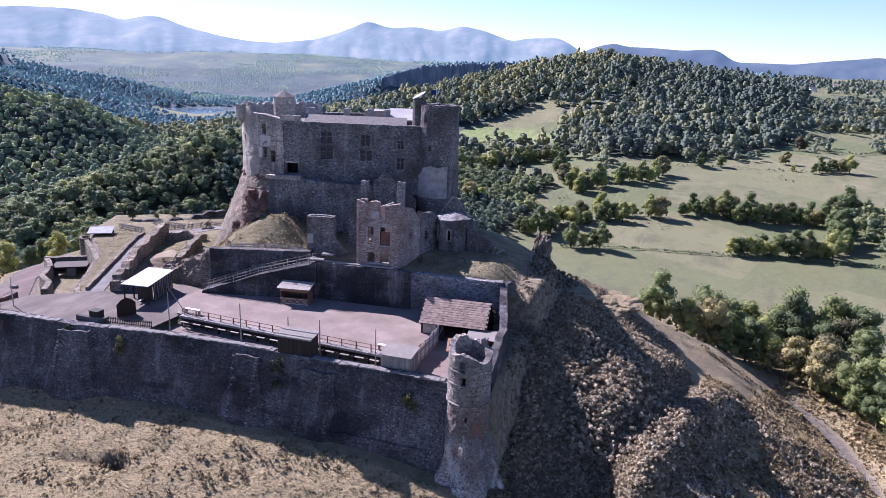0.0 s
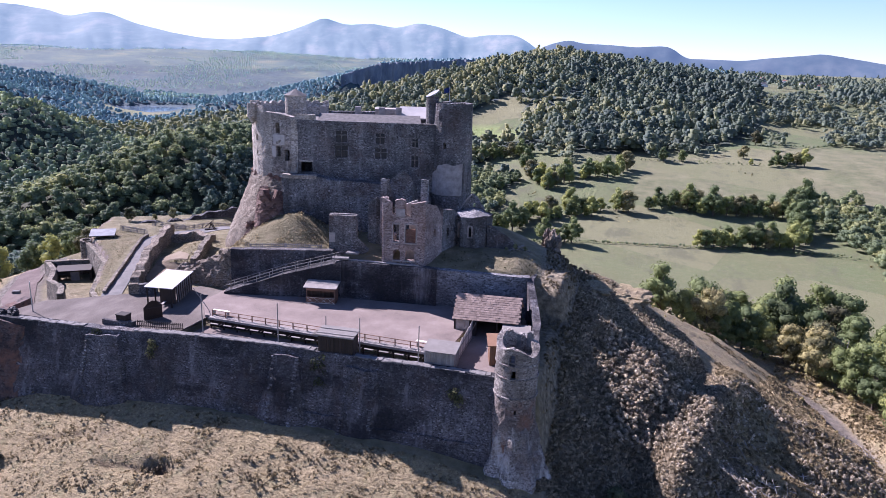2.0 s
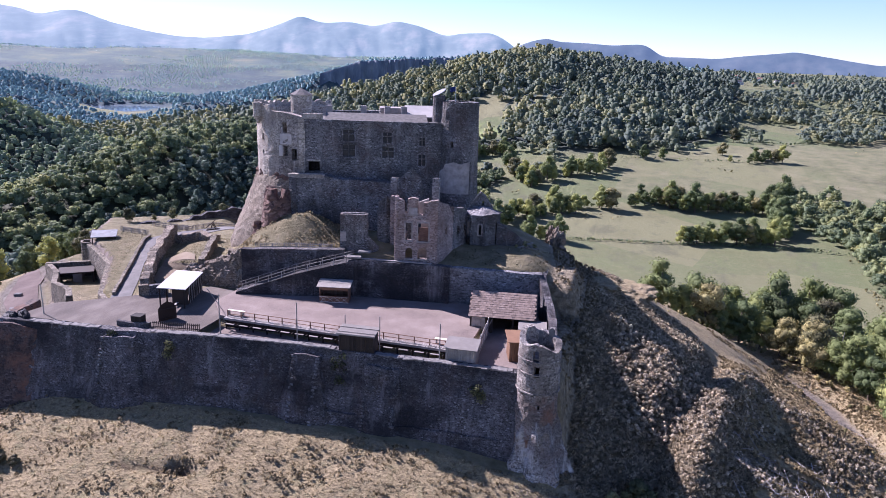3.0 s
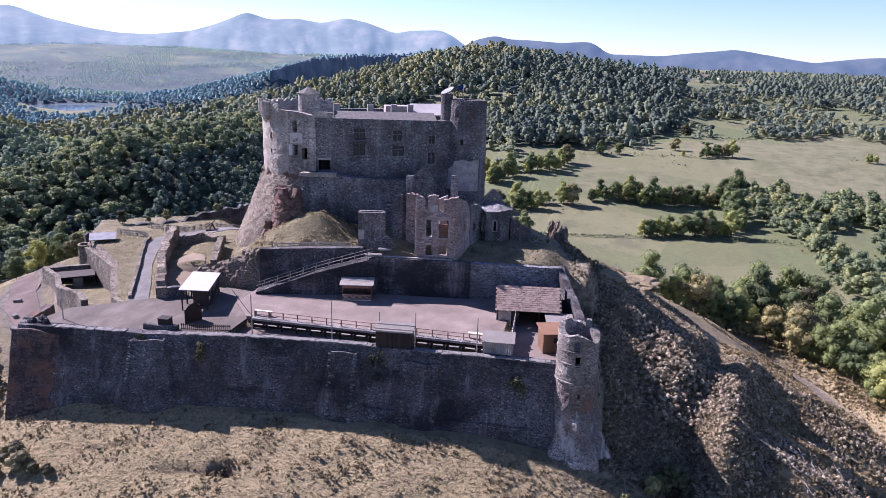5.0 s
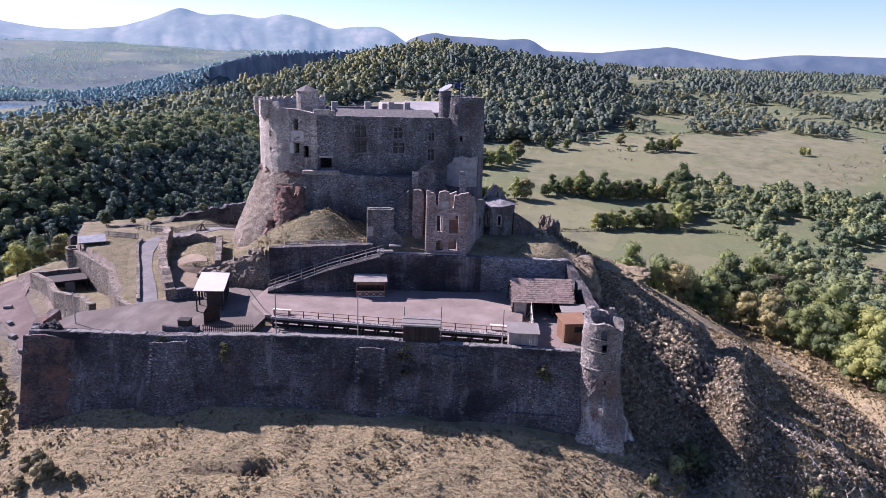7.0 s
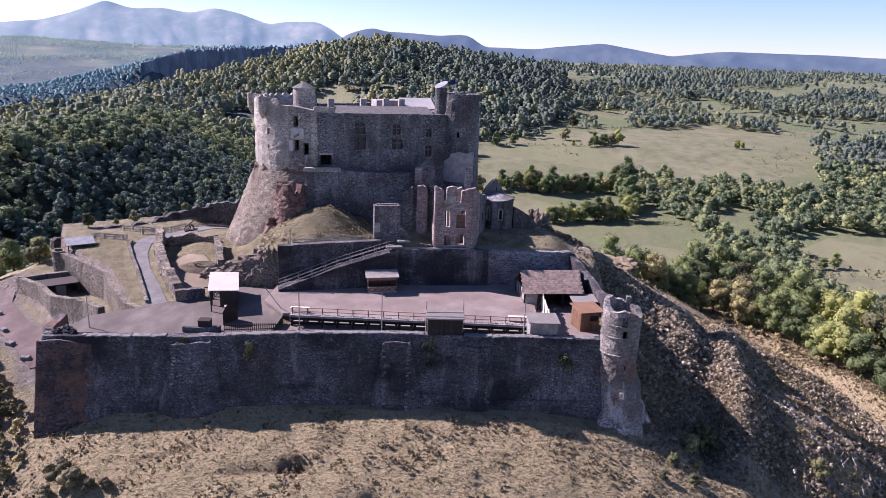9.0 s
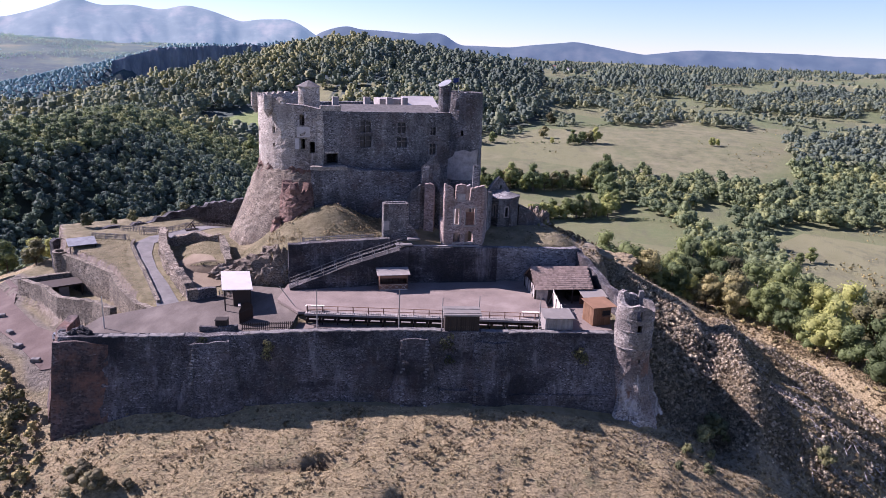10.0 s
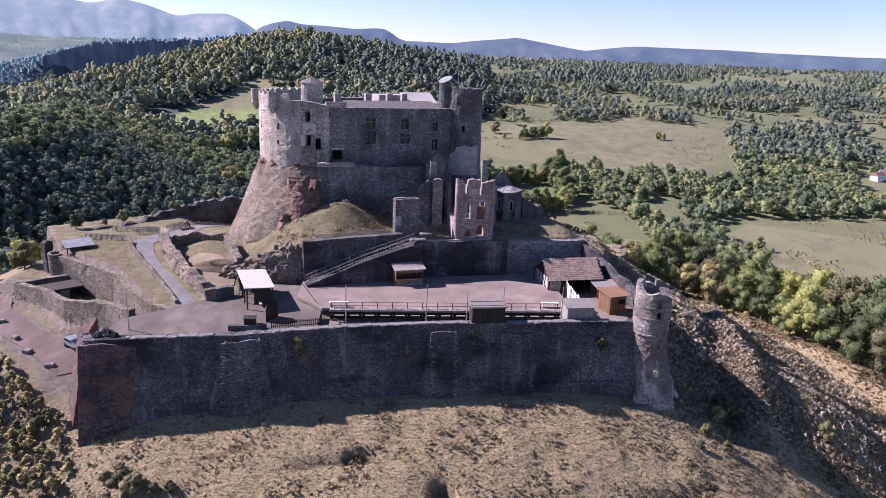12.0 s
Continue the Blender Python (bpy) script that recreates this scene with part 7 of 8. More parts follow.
BALLS = {n: cube_ball(n) for n in (1, 2)}


def crown_mesh(rng, lumps, n, swell, leaves, size, squash=1.0, jitter=0.5):
    """A crown: uneven leafy masses with loose leaf clumps over their skins. Returns corners and quads."""
    bv, bq = BALLS[n]
    verts, quads, at = [], [], 0
    for x, y, z, r in lumps:
        k = bv * (r * swell * rng.uniform(0.8, 1.22, len(bv)))[:, None] * np.array([1, 1, squash])
        verts.append(k + (x, y, z))
        quads.append(bq + at)
        at += len(bv)
    if leaves:
        q = crown_quads(rng, lumps, leaves, size, squash, jitter, 0.86)
        verts.append(q)
        quads.append(np.arange(len(q)).reshape(-1, 4) + at)
    return np.concatenate(verts), np.concatenate(quads)


def broad_lumps(rng, n, h, w):
    out = []
    for _ in range(n):
        a, u = rng.uniform(0, 6.28), rng.uniform(0, 1)
        z = h * (0.35 + 0.5 * u)
        rad = w * 0.5 * (1 - abs(u - 0.4) * 0.9) * rng.uniform(0.35, 0.75)
        out.append((rad * math.cos(a), rad * math.sin(a), z, w * rng.uniform(0.17, 0.27)))
    out.append((0, 0, h * 0.62, w * 0.3))
    out.append((0, 0, h * 0.85, w * 0.2))
    return out


def pine_lumps(rng, h, w):
    """The rounded, tiered crown of an old pine."""
    out = []
    for k in range(5):
        a, u = k * 2.4 + rng.uniform(-0.4, 0.4), k / 4
        rad = w * 0.27 * (1 - 0.75 * u) * rng.uniform(0.7, 1.2)
        out.append((rad * math.cos(a), rad * math.sin(a), h * (0.45 + 0.42 * u), w * (0.27 - 0.08 * u)))
    return out


def forest(name, places, kinds, mat, seed, label, fine, leaves, size, n_lumps=5):
    """Many trees, too many to count, in one mesh. places: x, y, scale, tint."""
    rng = np.random.default_rng(seed)
    made = []
    for k in kinds:
        for _ in range(4):
            lumps = pine_lumps(rng, 12.5, 7.6) if k == "pine" else broad_lumps(rng, n_lumps, 10.5, 9.2)
            made.append(crown_mesh(rng, lumps, fine, 0.82 if leaves else 1.1, leaves, size, 0.85, 0.28))
    pl = np.array(places)
    z = land(pl[:, 0], pl[:, 1])
    which = rng.integers(0, len(made), len(pl))
    turn = rng.uniform(0, 6.28, len(pl))
    vs, qs, ts, at = [], [], [], 0
    for k, (tv, tq) in enumerate(made):
        sel = np.where(which == k)[0]
        if not len(sel):
            continue
        c, s = np.cos(turn[sel])[:, None], np.sin(turn[sel])[:, None]
        sc = pl[sel, 2][:, None]
        hs = sc * rng.uniform(0.62, 0.98, len(sel))[:, None]
        v = np.stack([(tv[:, 0] * c - tv[:, 1] * s) * sc + pl[sel, 0][:, None], (tv[:, 0] * s + tv[:, 1] * c) * sc + pl[sel, 1][:, None], tv[:, 2] * hs + z[sel][:, None] - 0.4 * sc], 2)
        vs.append(v.reshape(-1, 3))
        qs.append((tq[None] + (at + np.arange(len(sel)) * len(tv))[:, None, None]).reshape(-1, 4))
        at += len(sel) * len(tv)
        ts.append(np.repeat(pl[sel, 3], len(tv)))
    q = np.concatenate(qs)
    me = big_mesh(name, np.concatenate(vs), q, mat)
    me.polygons.foreach_set("use_smooth", np.ones(len(q), bool))
    floats(me, "tint", np.concatenate(ts))
    return tagged(new(name, me), label, "woodland", kind="stuff")


def scatter(lo, hi, step, keep_fn, seed, tint=(0.1, 0.8), scale=(0.7, 1.45)):
    rng = np.random.default_rng(seed)
    gx, gy = np.meshgrid(np.arange(lo[0], hi[0], step), np.arange(lo[1], hi[1], step))
    x = gx.ravel() + rng.uniform(-0.45, 0.45, gx.size) * step
    y = gy.ravel() + rng.uniform(-0.45, 0.45, gx.size) * step
    az = np.degrees(np.arctan2(x, y))
    seen = (az > -58) & (np.degrees(np.arctan2(x + 60, y + 19)) < 42)
    ok = keep_fn(x, y) & seen & (nearest_on(FOOT + FOOT[:1], x, y)[0] > 26)
    x, y = x[ok], y[ok]
    tn = np.clip(rng.uniform(*tint, len(x)) + 0.35 * fbm(x, y, 90, seed), 0, 1)
    return np.stack([x, y, rng.uniform(*scale, len(x)) * step / 8.0, tn], 1)


piney = lambda x, y: (nearest_on(CREST_WOOD, x, y)[0] > 42 + 30 * fbm(x, y, 50, 61)) & (x > -330) & (y < 520) | (fbm(x, y, 120, 62) > 0.25)
CLEAR = lambda x, y: ~np.logical_or.reduce([inside(p, x, y) for p in FIELDS_GREEN])
COPSE = [(88, 604), (140, 628), (200, 590), (262, 562), (335, 565), (345, 470), (245, 470), (206, 482), (172, 458), (162, 400), (166, 350), (152, 285), (108, 296), (112, 360), (118, 420), (122, 470), (108, 520)]
COPSE_2 = [(300, 640), (430, 610), (520, 700), (460, 800), (330, 770)]


MEADOW = [(189, 458), (245, 473), (300, 458), (320, 380), (250, 300), (170, 310), (149, 335), (160, 400)]


# dense woods and thickets of the plain, then those further east
PLAIN_WOODS = [[(98, 1052), (217, 1155), (207, 1063), (122, 1020)], [(200, 1067), (256, 1176), (292, 1041), (265, 921), (185, 861), (149, 871)], [(290, 983), (359, 935), (332, 865), (287, 889)],
               [(294, 1608), (497, 2170), (533, 1879), (419, 1451), (289, 1331)], [(465, 1605), (859, 2225), (578, 1505), (438, 1444)], [(112, 1150), (189, 1316), (225, 1247), (201, 1160), (121, 1075)]]
EAST_WOODS = [[(254, 581), (312, 698), (382, 781), (507, 875), (553, 868), (299, 478), (228, 481), (202, 499), (218, 556)], [(521, 1302), (737, 1377), (701, 1218), (564, 1062), (448, 1086)],
              [(824, 1511), (873, 1360), (603, 945), (589, 1012)], [(626, 1834), (979, 2289), (724, 1682), (521, 1478)], [(322, 1814), (789, 2637), (473, 1594), (240, 1301)]]


def plain_cover(x, y):
    """Hedges, thickets and copses on the plain east of the castle."""
    east = x > -150 + 0.05 * (y - 700)
    wild = fbm(x * 0.7, y * 0.5, 100, 91) + 0.3 * fbm(x, y, 26, 92)
    far = (y > 940) & east & (x > hill_edge(y) + 25) & (wild > np.interp(y, [940, 1250, 1500, 1800, 3000], [0.36, 0.24, 0.30, 0.42, 0.46]))
    lines = np.abs(fbm(x, y, 170, 95)) < np.interp(y, [300, 700, 1200], [0.010, 0.022, 0.02])
    keep_open = inside(PASTURE, x, y)
    wx, wy = x + 14 * fbm(x, y, 40, 55), y + 22 * fbm(x, y, 40, 56)
    woods = np.logical_or.reduce([inside(p, wx, wy) for p in PLAIN_WOODS + EAST_WOODS])
    copse = (inside(COPSE, x, y) | inside(COPSE_2, x, y)) & ~inside(MEADOW, x, y)
    return (far & ~keep_open) | (copse & (fbm(x, y, 30, 97) > -0.25)) | (lines & east & (y > 640) & ~keep_open) | (woods & ~inside(MEADOW, x, y))


forest("pine_wood", scatter((-420, 60), (-120, 640), 5.6, lambda x, y: wood_cover(x, y) & piney(x, y), 71, scale=(1.1, 1.75)), ["pine", "pine", "broad"], M_LEAF_PINE, 71, "dense dark green pines covering the slope", 1, 130, 0.46, 3)
forest("mixed_wood", scatter((-420, 60), (-120, 640), 6.0, lambda x, y: wood_cover(x, y) & ~piney(x, y), 72, scale=(1.1, 1.8)), ["broad"], M_LEAF_FAR, 72, "mixed green and yellowing broadleaf woodland", 1, 150, 0.46, 5)
hill = scatter((-700, 640), (330, 1420), 11.0, lambda x, y: wood_cover(x, y) & CLEAR(x, y), 73, (0.1, 0.95), (0.95, 1.95))
hill[:, 3] = np.clip(hill[:, 3] + 0.15 - 0.4 * ramp01(-220, 20, hill[:, 0] + 60 * fbm(hill[:, 0], hill[:, 1], 120, 57)), 0, 1)
forest("hill_wood", hill, ["broad", "broad", "broad", "pine"], M_LEAF_HILL, 73, "wooded hill with green and yellowing trees", 1, 14, 0.5, 7)
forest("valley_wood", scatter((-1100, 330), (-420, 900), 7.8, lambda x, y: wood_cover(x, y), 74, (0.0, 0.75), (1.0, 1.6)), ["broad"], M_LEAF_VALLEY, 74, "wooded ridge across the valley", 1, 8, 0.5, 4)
on_spur = lambda x, y: (nearest_on(CREST_FAR, x, y)[0] + fbm(x, y, 130, 21) * 70 < 420) | (nearest_on(CREST_CLIFF, x, y)[0] < 260)
forest("far_wood", scatter((-2300, 900), (100, 2100), 11.5, lambda x, y: wood_cover(x, y) & ((y > 1420) | (x < -700)) & ~on_spur(x, y) & (fbm(x, y, 70, 97) > -0.25), 75, (0.2, 1.0), (0.65, 1.05)), ["broad"], M_LEAF_HAZE, 75, "hazy blue-green far woodland", 1, 0, 0.8, 2)
# Lower tints than far_wood: the spur's shade put into the leaf tone.
forest("spur_wood", scatter((-2300, 900), (100, 2100), 11.5, lambda x, y: wood_cover(x, y) & ((y > 1420) | (x < -700)) & on_spur(x, y), 95, (0.0, 0.5), (0.75, 1.15)), ["broad"], M_LEAF_HAZE, 95, "dark wooded spur across the valley", 1, 0, 0.8, 2)
forest("foothill_wood", scatter((-3900, 1500), (-300, 4000), 19, lambda x, y: (x < -330 - 0.1 * (y - 500)) & (np.hypot(x, y) > 1750) & ~on_spur(x, y) & (fbm(x, y * 0.6, 240, 98) + 0.35 * fbm(x, y, 60, 99) > 0.02), 76, (0.4, 1.0), (0.28, 0.5)), ["broad"], M_LEAF_HAZE, 76, "hazy patches of woodland below the mountains", 1, 0, 1.0, 0)
forest("copse", scatter((80, 240), (430, 650), 7.0, plain_cover, 77, (0.1, 0.75), (0.95, 1.9)), ["broad"], M_LEAF_FAR, 77, "green and yellowing copse on the plain", 1, 130, 0.46, 5)
forest("hedgerow", scatter((-200, 640), (900, 1300), 8.4, plain_cover, 78, (0.1, 0.85), (0.9, 1.8)), ["broad"], M_LEAF_HILL, 78, "hedges and thickets between pale fields", 1, 28, 0.62, 4)
forest("far_hedgerow", scatter((-100, 1300), (2400, 3400), 14, plain_cover, 79, (0.05, 0.7), (0.7, 1.2)), ["broad", "pine"], M_LEAF_HILL, 79, "hazy hedges and woods across the plateau", 1, 0, 1.0, 2)


# ---- single trees ----
def tree_template(seed, h, w, leaves, size, mat, bare=0.16):
    rng = np.random.default_rng(seed)
    t = new("tree")
    t.empty_display_size = 0.5
    lumps = []
    for x, y, z, r in broad_lumps(rng, 20, h, w):
        lumps.append((x, y, (z - h * 0.35) * 1.35 + h * 0.19, r * rng.uniform(0.6, 0.95)))
    bm = bmesh.new()
    def limb(a, b, r0, r1):
        a, b = Vector(a), Vector(b)
        d = b - a
        m = Matrix.Translation((a + b) / 2) @ d.to_track_quat("Z", "Y").to_matrix().to_4x4()
        bmesh.ops.create_cone(bm, cap_ends=False, segments=6, radius1=r0, radius2=r1, depth=d.length, matrix=m)
    fork = Vector((rng.uniform(-0.3, 0.3), rng.uniform(-0.3, 0.3), h * bare))
    limb((0, 0, -0.8), fork, h * 0.030, h * 0.022)
    limb(fork, (fork.x * 1.4, fork.y * 1.4, h * 0.8), h * 0.022, h * 0.006)
    for l in lumps[:9]:
        limb(fork + Vector((0, 0, rng.uniform(0, h * 0.15))), l[:3], h * 0.011, h * 0.003)
    part("trunk", bm, M_BARK, t)
    v, q = crown_mesh(rng, lumps, 2, 0.72, leaves, size, 0.9, 0.6)
    me = big_mesh("crown", v, q, mat)
    me.polygons.foreach_set("use_smooth", np.ones(len(q), bool))
    ob = new("crown", me)
    ob.parent = t
    return t


TREES = [tree_template(200 + k, 10.0 + k % 3, 8.2 + (k * 1.7) % 2.2, 1900, 0.18, M_LEAF_BROWN if k == 6 else M_LEAF_NEAR) for k in range(7)]
BUSHES = [tree_template(220 + k, 4.2, 4.6, 600, 0.13, M_LEAF_SHRUB, 0.12) for k in range(3)]
M_LEAF_DRY = leaf("dry_bramble", (0.13, 0.115, 0.06), (0.19, 0.165, 0.085), (0.25, 0.215, 0.11), grain=3.0, depth=0.15)
DRY_BUSHES = [tree_template(230 + k, 3.6, 5.0, 700, 0.11, M_LEAF_DRY, 0.12) for k in range(2)]
used = set()
rng_t = random.Random(17)


def plant(x, y, scale, label, group, pool=TREES, category="tree", sink=0.0):
    src = rng_t.choice(pool)
    m = pose(x, y, float(land(x, y)) - sink, 0, 0, rng_t.uniform(0, 360)) @ Matrix.Scale(scale, 4)
    if src.name in used:
        t = copy_thing(src, m)
    else:
        used.add(src.name)
        src.matrix_basis = m
        t = src
    return tagged(t, label, category, group)


def row(points, step, spread, scale, label, group, pool=TREES, category="tree"):
    for x, y, _ in along(points, step):
        plant(x + rng_t.uniform(-spread, spread), y + rng_t.uniform(-spread, spread), rng_t.uniform(*scale), label, group, pool, category)


BELT = "broadleaf tree with green and yellowing leaves below the track"
row([(-10, 150), (12, 153), (23, 150), (34, 139), (37, 124), (42, 106), (50, 84), (58, 60)], 4.4, 1.6, (0.8, 1.15), BELT, "trees below the track")
row([(0, 166), (24, 166), (42, 154), (50, 134), (56, 110), (66, 80)], 5.8, 2.6, (1.1, 1.5), BELT, "trees below the track")
row([(10, 179), (30, 180), (58, 164), (68, 136), (80, 96), (90, 66)], 6.0, 3.5, (1.2, 1.6), BELT, "trees below the track")
row([(58, 197), (66, 194), (86, 160), (102, 118), (116, 80)], 9.0, 5, (1.4, 1.8), BELT, "trees below the track")
row([(70, 230), (106, 200), (130, 160), (146, 118)], 10.0, 5, (1.3, 1.8), BELT, "trees below the track")
FIELD = "spreading broadleaf tree standing in the pasture"
HEDGE = "trees along the field hedge"
row([(-229, 616), (-222, 676), (-210, 718), (-177, 734), (-156, 747)], 8.0, 4, (1.10, 1.71), FIELD, HEDGE)
row([(-150, 685), (-128, 640), (-113, 603), (-99, 635), (-76, 647), (-58, 665), (-46, 699)], 8.5, 4, (1.22, 1.83), FIELD, HEDGE)
row([(-131, 466), (-109, 468), (-104, 518), (-82, 540), (-62, 553), (-33, 561)], 6.5, 4, (1.10, 1.71), FIELD, HEDGE)
row([(-100, 500), (-84, 526), (-60, 540)], 7.5, 3, (0.98, 1.34), FIELD, HEDGE)
row([(-86, 449), (-76, 455), (-64, 460)], 6.0, 2, (1.04, 1.46), FIELD, HEDGE)
row([(-25, 571), (4, 576), (16, 570), (40, 575), (56, 577), (79, 578)], 6.0, 3, (1.10, 1.89), FIELD, HEDGE)
row([(83, 590), (94, 612), (86, 560), (84, 535), (86, 511)], 6.0, 4, (1.22, 1.95), FIELD, HEDGE)
row([(10, 486), (31, 492), (52, 497), (82, 503)], 5.6, 2, (1.04, 1.59), FIELD, HEDGE)
row([(-182, 502), (-169, 523), (-200, 540)], 9.0, 4, (1.10, 1.59), FIELD, HEDGE)
row([(79, 738), (98, 742), (117, 746)], 6.0, 3, (0.98, 1.59), FIELD, HEDGE)
row([(236, 745), (252, 750)], 7.0, 2, (0.85, 1.22), FIELD, HEDGE)
row([(-222, 690), (-196, 728), (-160, 756)], 9.0, 5, (1.0, 1.5), FIELD, HEDGE)
row([(-120, 625), (-96, 648), (-66, 662)], 9.0, 5, (1.0, 1.5), FIELD, HEDGE)
row([(-16, 583), (20, 584), (50, 588), (80, 592)], 8.0, 4, (1.0, 1.6), FIELD, HEDGE)
row([(14, 494), (50, 504), (86, 511)], 8.0, 3, (0.9, 1.4), FIELD, HEDGE)
row([(88, 752), (110, 756)], 7.0, 3, (1.0, 1.4), FIELD, HEDGE)
for x, y, s in ((-150, 588, 1.3), (-177, 601, 1.1), (-17, 738, 1.2), (1, 744, 1.5), (61, 773, 1.3), (66, 742, 0.8), (79, 856, 1.5), (145, 420, 0.7), (122, 449, 0.6), (170, 392, 0.9), (178, 394, 1.0), (190, 316, 1.0)):
    plant(x, y, s, FIELD, "single pasture trees")


def hedge(points, step, size, seed, label):
    """A low unclipped hedge of bushes grown into one another."""
    rng = np.random.default_rng(seed)
    pts = [(x + rng.uniform(-0.8, 0.8), y + rng.uniform(-0.8, 0.8), rng.uniform(0.5, 1.4) * size, rng.uniform(0, 0.8)) for x, y, _ in along(points, step)]
    forest("hedge", pts, ["broad"], M_LEAF_FAR, seed, label, 1, 20, 0.6, 3)


LOW = "low dark hedge along the field wall"
hedge([(-92, 448), (-54, 466), (-18, 475), (17, 484), (51, 490), (105, 494)], 1.0, 0.25, 81, LOW)
hedge([(82, 847), (115, 853), (135, 842), (165, 877)], 3.0, 0.4, 82, LOW)
hedge([(-40, 735), (9, 742), (50, 740), (79, 740)], 4.0, 0.28, 83, LOW)
hedge([(-33, 561), (-60, 556)], 2.5, 0.3, 84, LOW)
hedge([(94, 490), (120, 488), (150, 484)], 2.0, 0.22, 85, LOW)
sc = np.random.default_rng(86)
px, py = sc.uniform(110, 340, 1500), sc.uniform(270, 480, 1500)
sel = (fbm(px, py, 40, 87) > 0.02) & (fbm(px, py, 14, 88) > -0.2)
forest("pasture_scrub", np.stack([px, py, sc.uniform(0.10, 0.34, 1500), np.clip(sc.uniform(0.2, 1.2, 1500), 0, 1)], 1)[sel], ["broad"], M_SCRUB, 89, "yellowing scrub spreading over rough pasture", 1, 24, 0.7, 3)
px, py = sc.uniform(-260, 420, 1600), sc.uniform(520, 900, 1600)
sel = (fbm(px, py, 60, 90) > 0.30)
forest("rough_scrub", np.stack([px, py, sc.uniform(0.10, 0.34, 1600), np.clip(sc.uniform(0.1, 1.0, 1600), 0, 1)], 1)[sel], ["broad"], M_SCRUB, 93, "low scrub dotted over dry pasture", 1, 14, 0.8, 3)
GATE_TREES = "green and yellowing tree below the entrance"
for x, y, s in ((-133, 118, 0.55), (-128, 110, 0.5), (-137, 109, 0.7), (-141, 121, 0.8), (-128, 122, 0.5), (-135, 128, 0.6), (-146, 112, 0.8), (-134, 100, 0.55), (-142, 100, 0.75), (-150, 126, 0.9), (-122, 127, 0.45), (-138, 92, 0.5), (-148, 96, 0.8)):
    plant(x, y, s, GATE_TREES, "trees below the entrance")
for x, y, s in ((-113.6, 121, 0.6), (-106, 129, 0.7), (-120, 115, 0.7), (-101, 136, 0.7), (-95, 141, 0.8), (-109, 126, 0.5), (-116, 118, 0.5)):
    plant(x, y, s, "dusty green scrub on the ruined outer wall", "scrub on the outer wall", BUSHES, "bush")
for x, y, s in ((-16.5, 62.5, 0.7), (-14.5, 60, 0.55), (-18.5, 59.5, 0.45), (-12.8, 63.5, 0.5), (-5, 52.5, 1.0), (-3.5, 51, 0.8), (-10.3, 69.6, 1.25), (-11.8, 68.4, 0.8), (-13.0, 67.0, 0.6), (-9.0, 68.2, 0.55), (5.4, 68.4, 1.2), (-13.5, 66, 0.9)):
    plant(x, y, s, "scrubby olive-green bush on the dry slope", "bushes on the dry slope", BUSHES, "bush", 0.1)
for x, y, s in ((-90.5, 52.6, 0.8), (-88.6, 51.4, 0.7), (-92.6, 53.4, 0.6), (-84.6, 51.2, 0.5), (-86.4, 50.8, 0.6), (-91.5, 50.5, 0.7)):
    plant(x, y, s, "grey-brown leafless bramble bush on the dry slope", "bramble bushes on the dry slope", DRY_BUSHES, "bush", 0.3)
row([(-104, 64), (-107, 56), (-112, 60), (-112, 68), (-118, 70), (-108, 50)], 2.6, 1.2, (0.4, 0.75), "scrubby olive-green bush on the dry slope", "bushes below the bastion", BUSHES, "bush")
row([(-118, 74), (-124, 80), (-128, 88)], 3.0, 1.2, (0.3, 0.6), "scrubby olive-green bush on the dry slope", "bushes below the bastion", BUSHES, "bush")

# a dead snag beside the track
snag = thing("dead_tree", (29.0, 146.5, float(land(29.0, 146.5))), 0, "bare bleached dead tree beside the track", "tree")
bm = bmesh.new()
for a, b, r0, r1 in (((0, 0, -0.5), (0.3, 0, 9.5), 0.22, 0.04), ((0.1, 0, 4), (1.3, 0.4, 6.2), 0.08, 0.02), ((0.15, 0, 5), (-1.2, 0.2, 7), 0.07, 0.02), ((0.2, 0, 6.2), (1.0, -0.5, 8), 0.06, 0.02)):
    d = Vector(b) - Vector(a)
    bmesh.ops.create_cone(bm, cap_ends=True, segments=6, radius1=r0, radius2=r1, depth=d.length, matrix=Matrix.Translation((Vector(a) + Vector(b)) / 2) @ d.to_track_quat("Z", "Y").to_matrix().to_4x4())
part("trunk", bm, M_DEAD, snag)


LANE_MID = [(-88, 75.5), (-92.7, 83), (-97.6, 90.5), (-102.2, 99), (-103.8, 104), (-102.8, 109), (-99, 115), (-91, 128)]


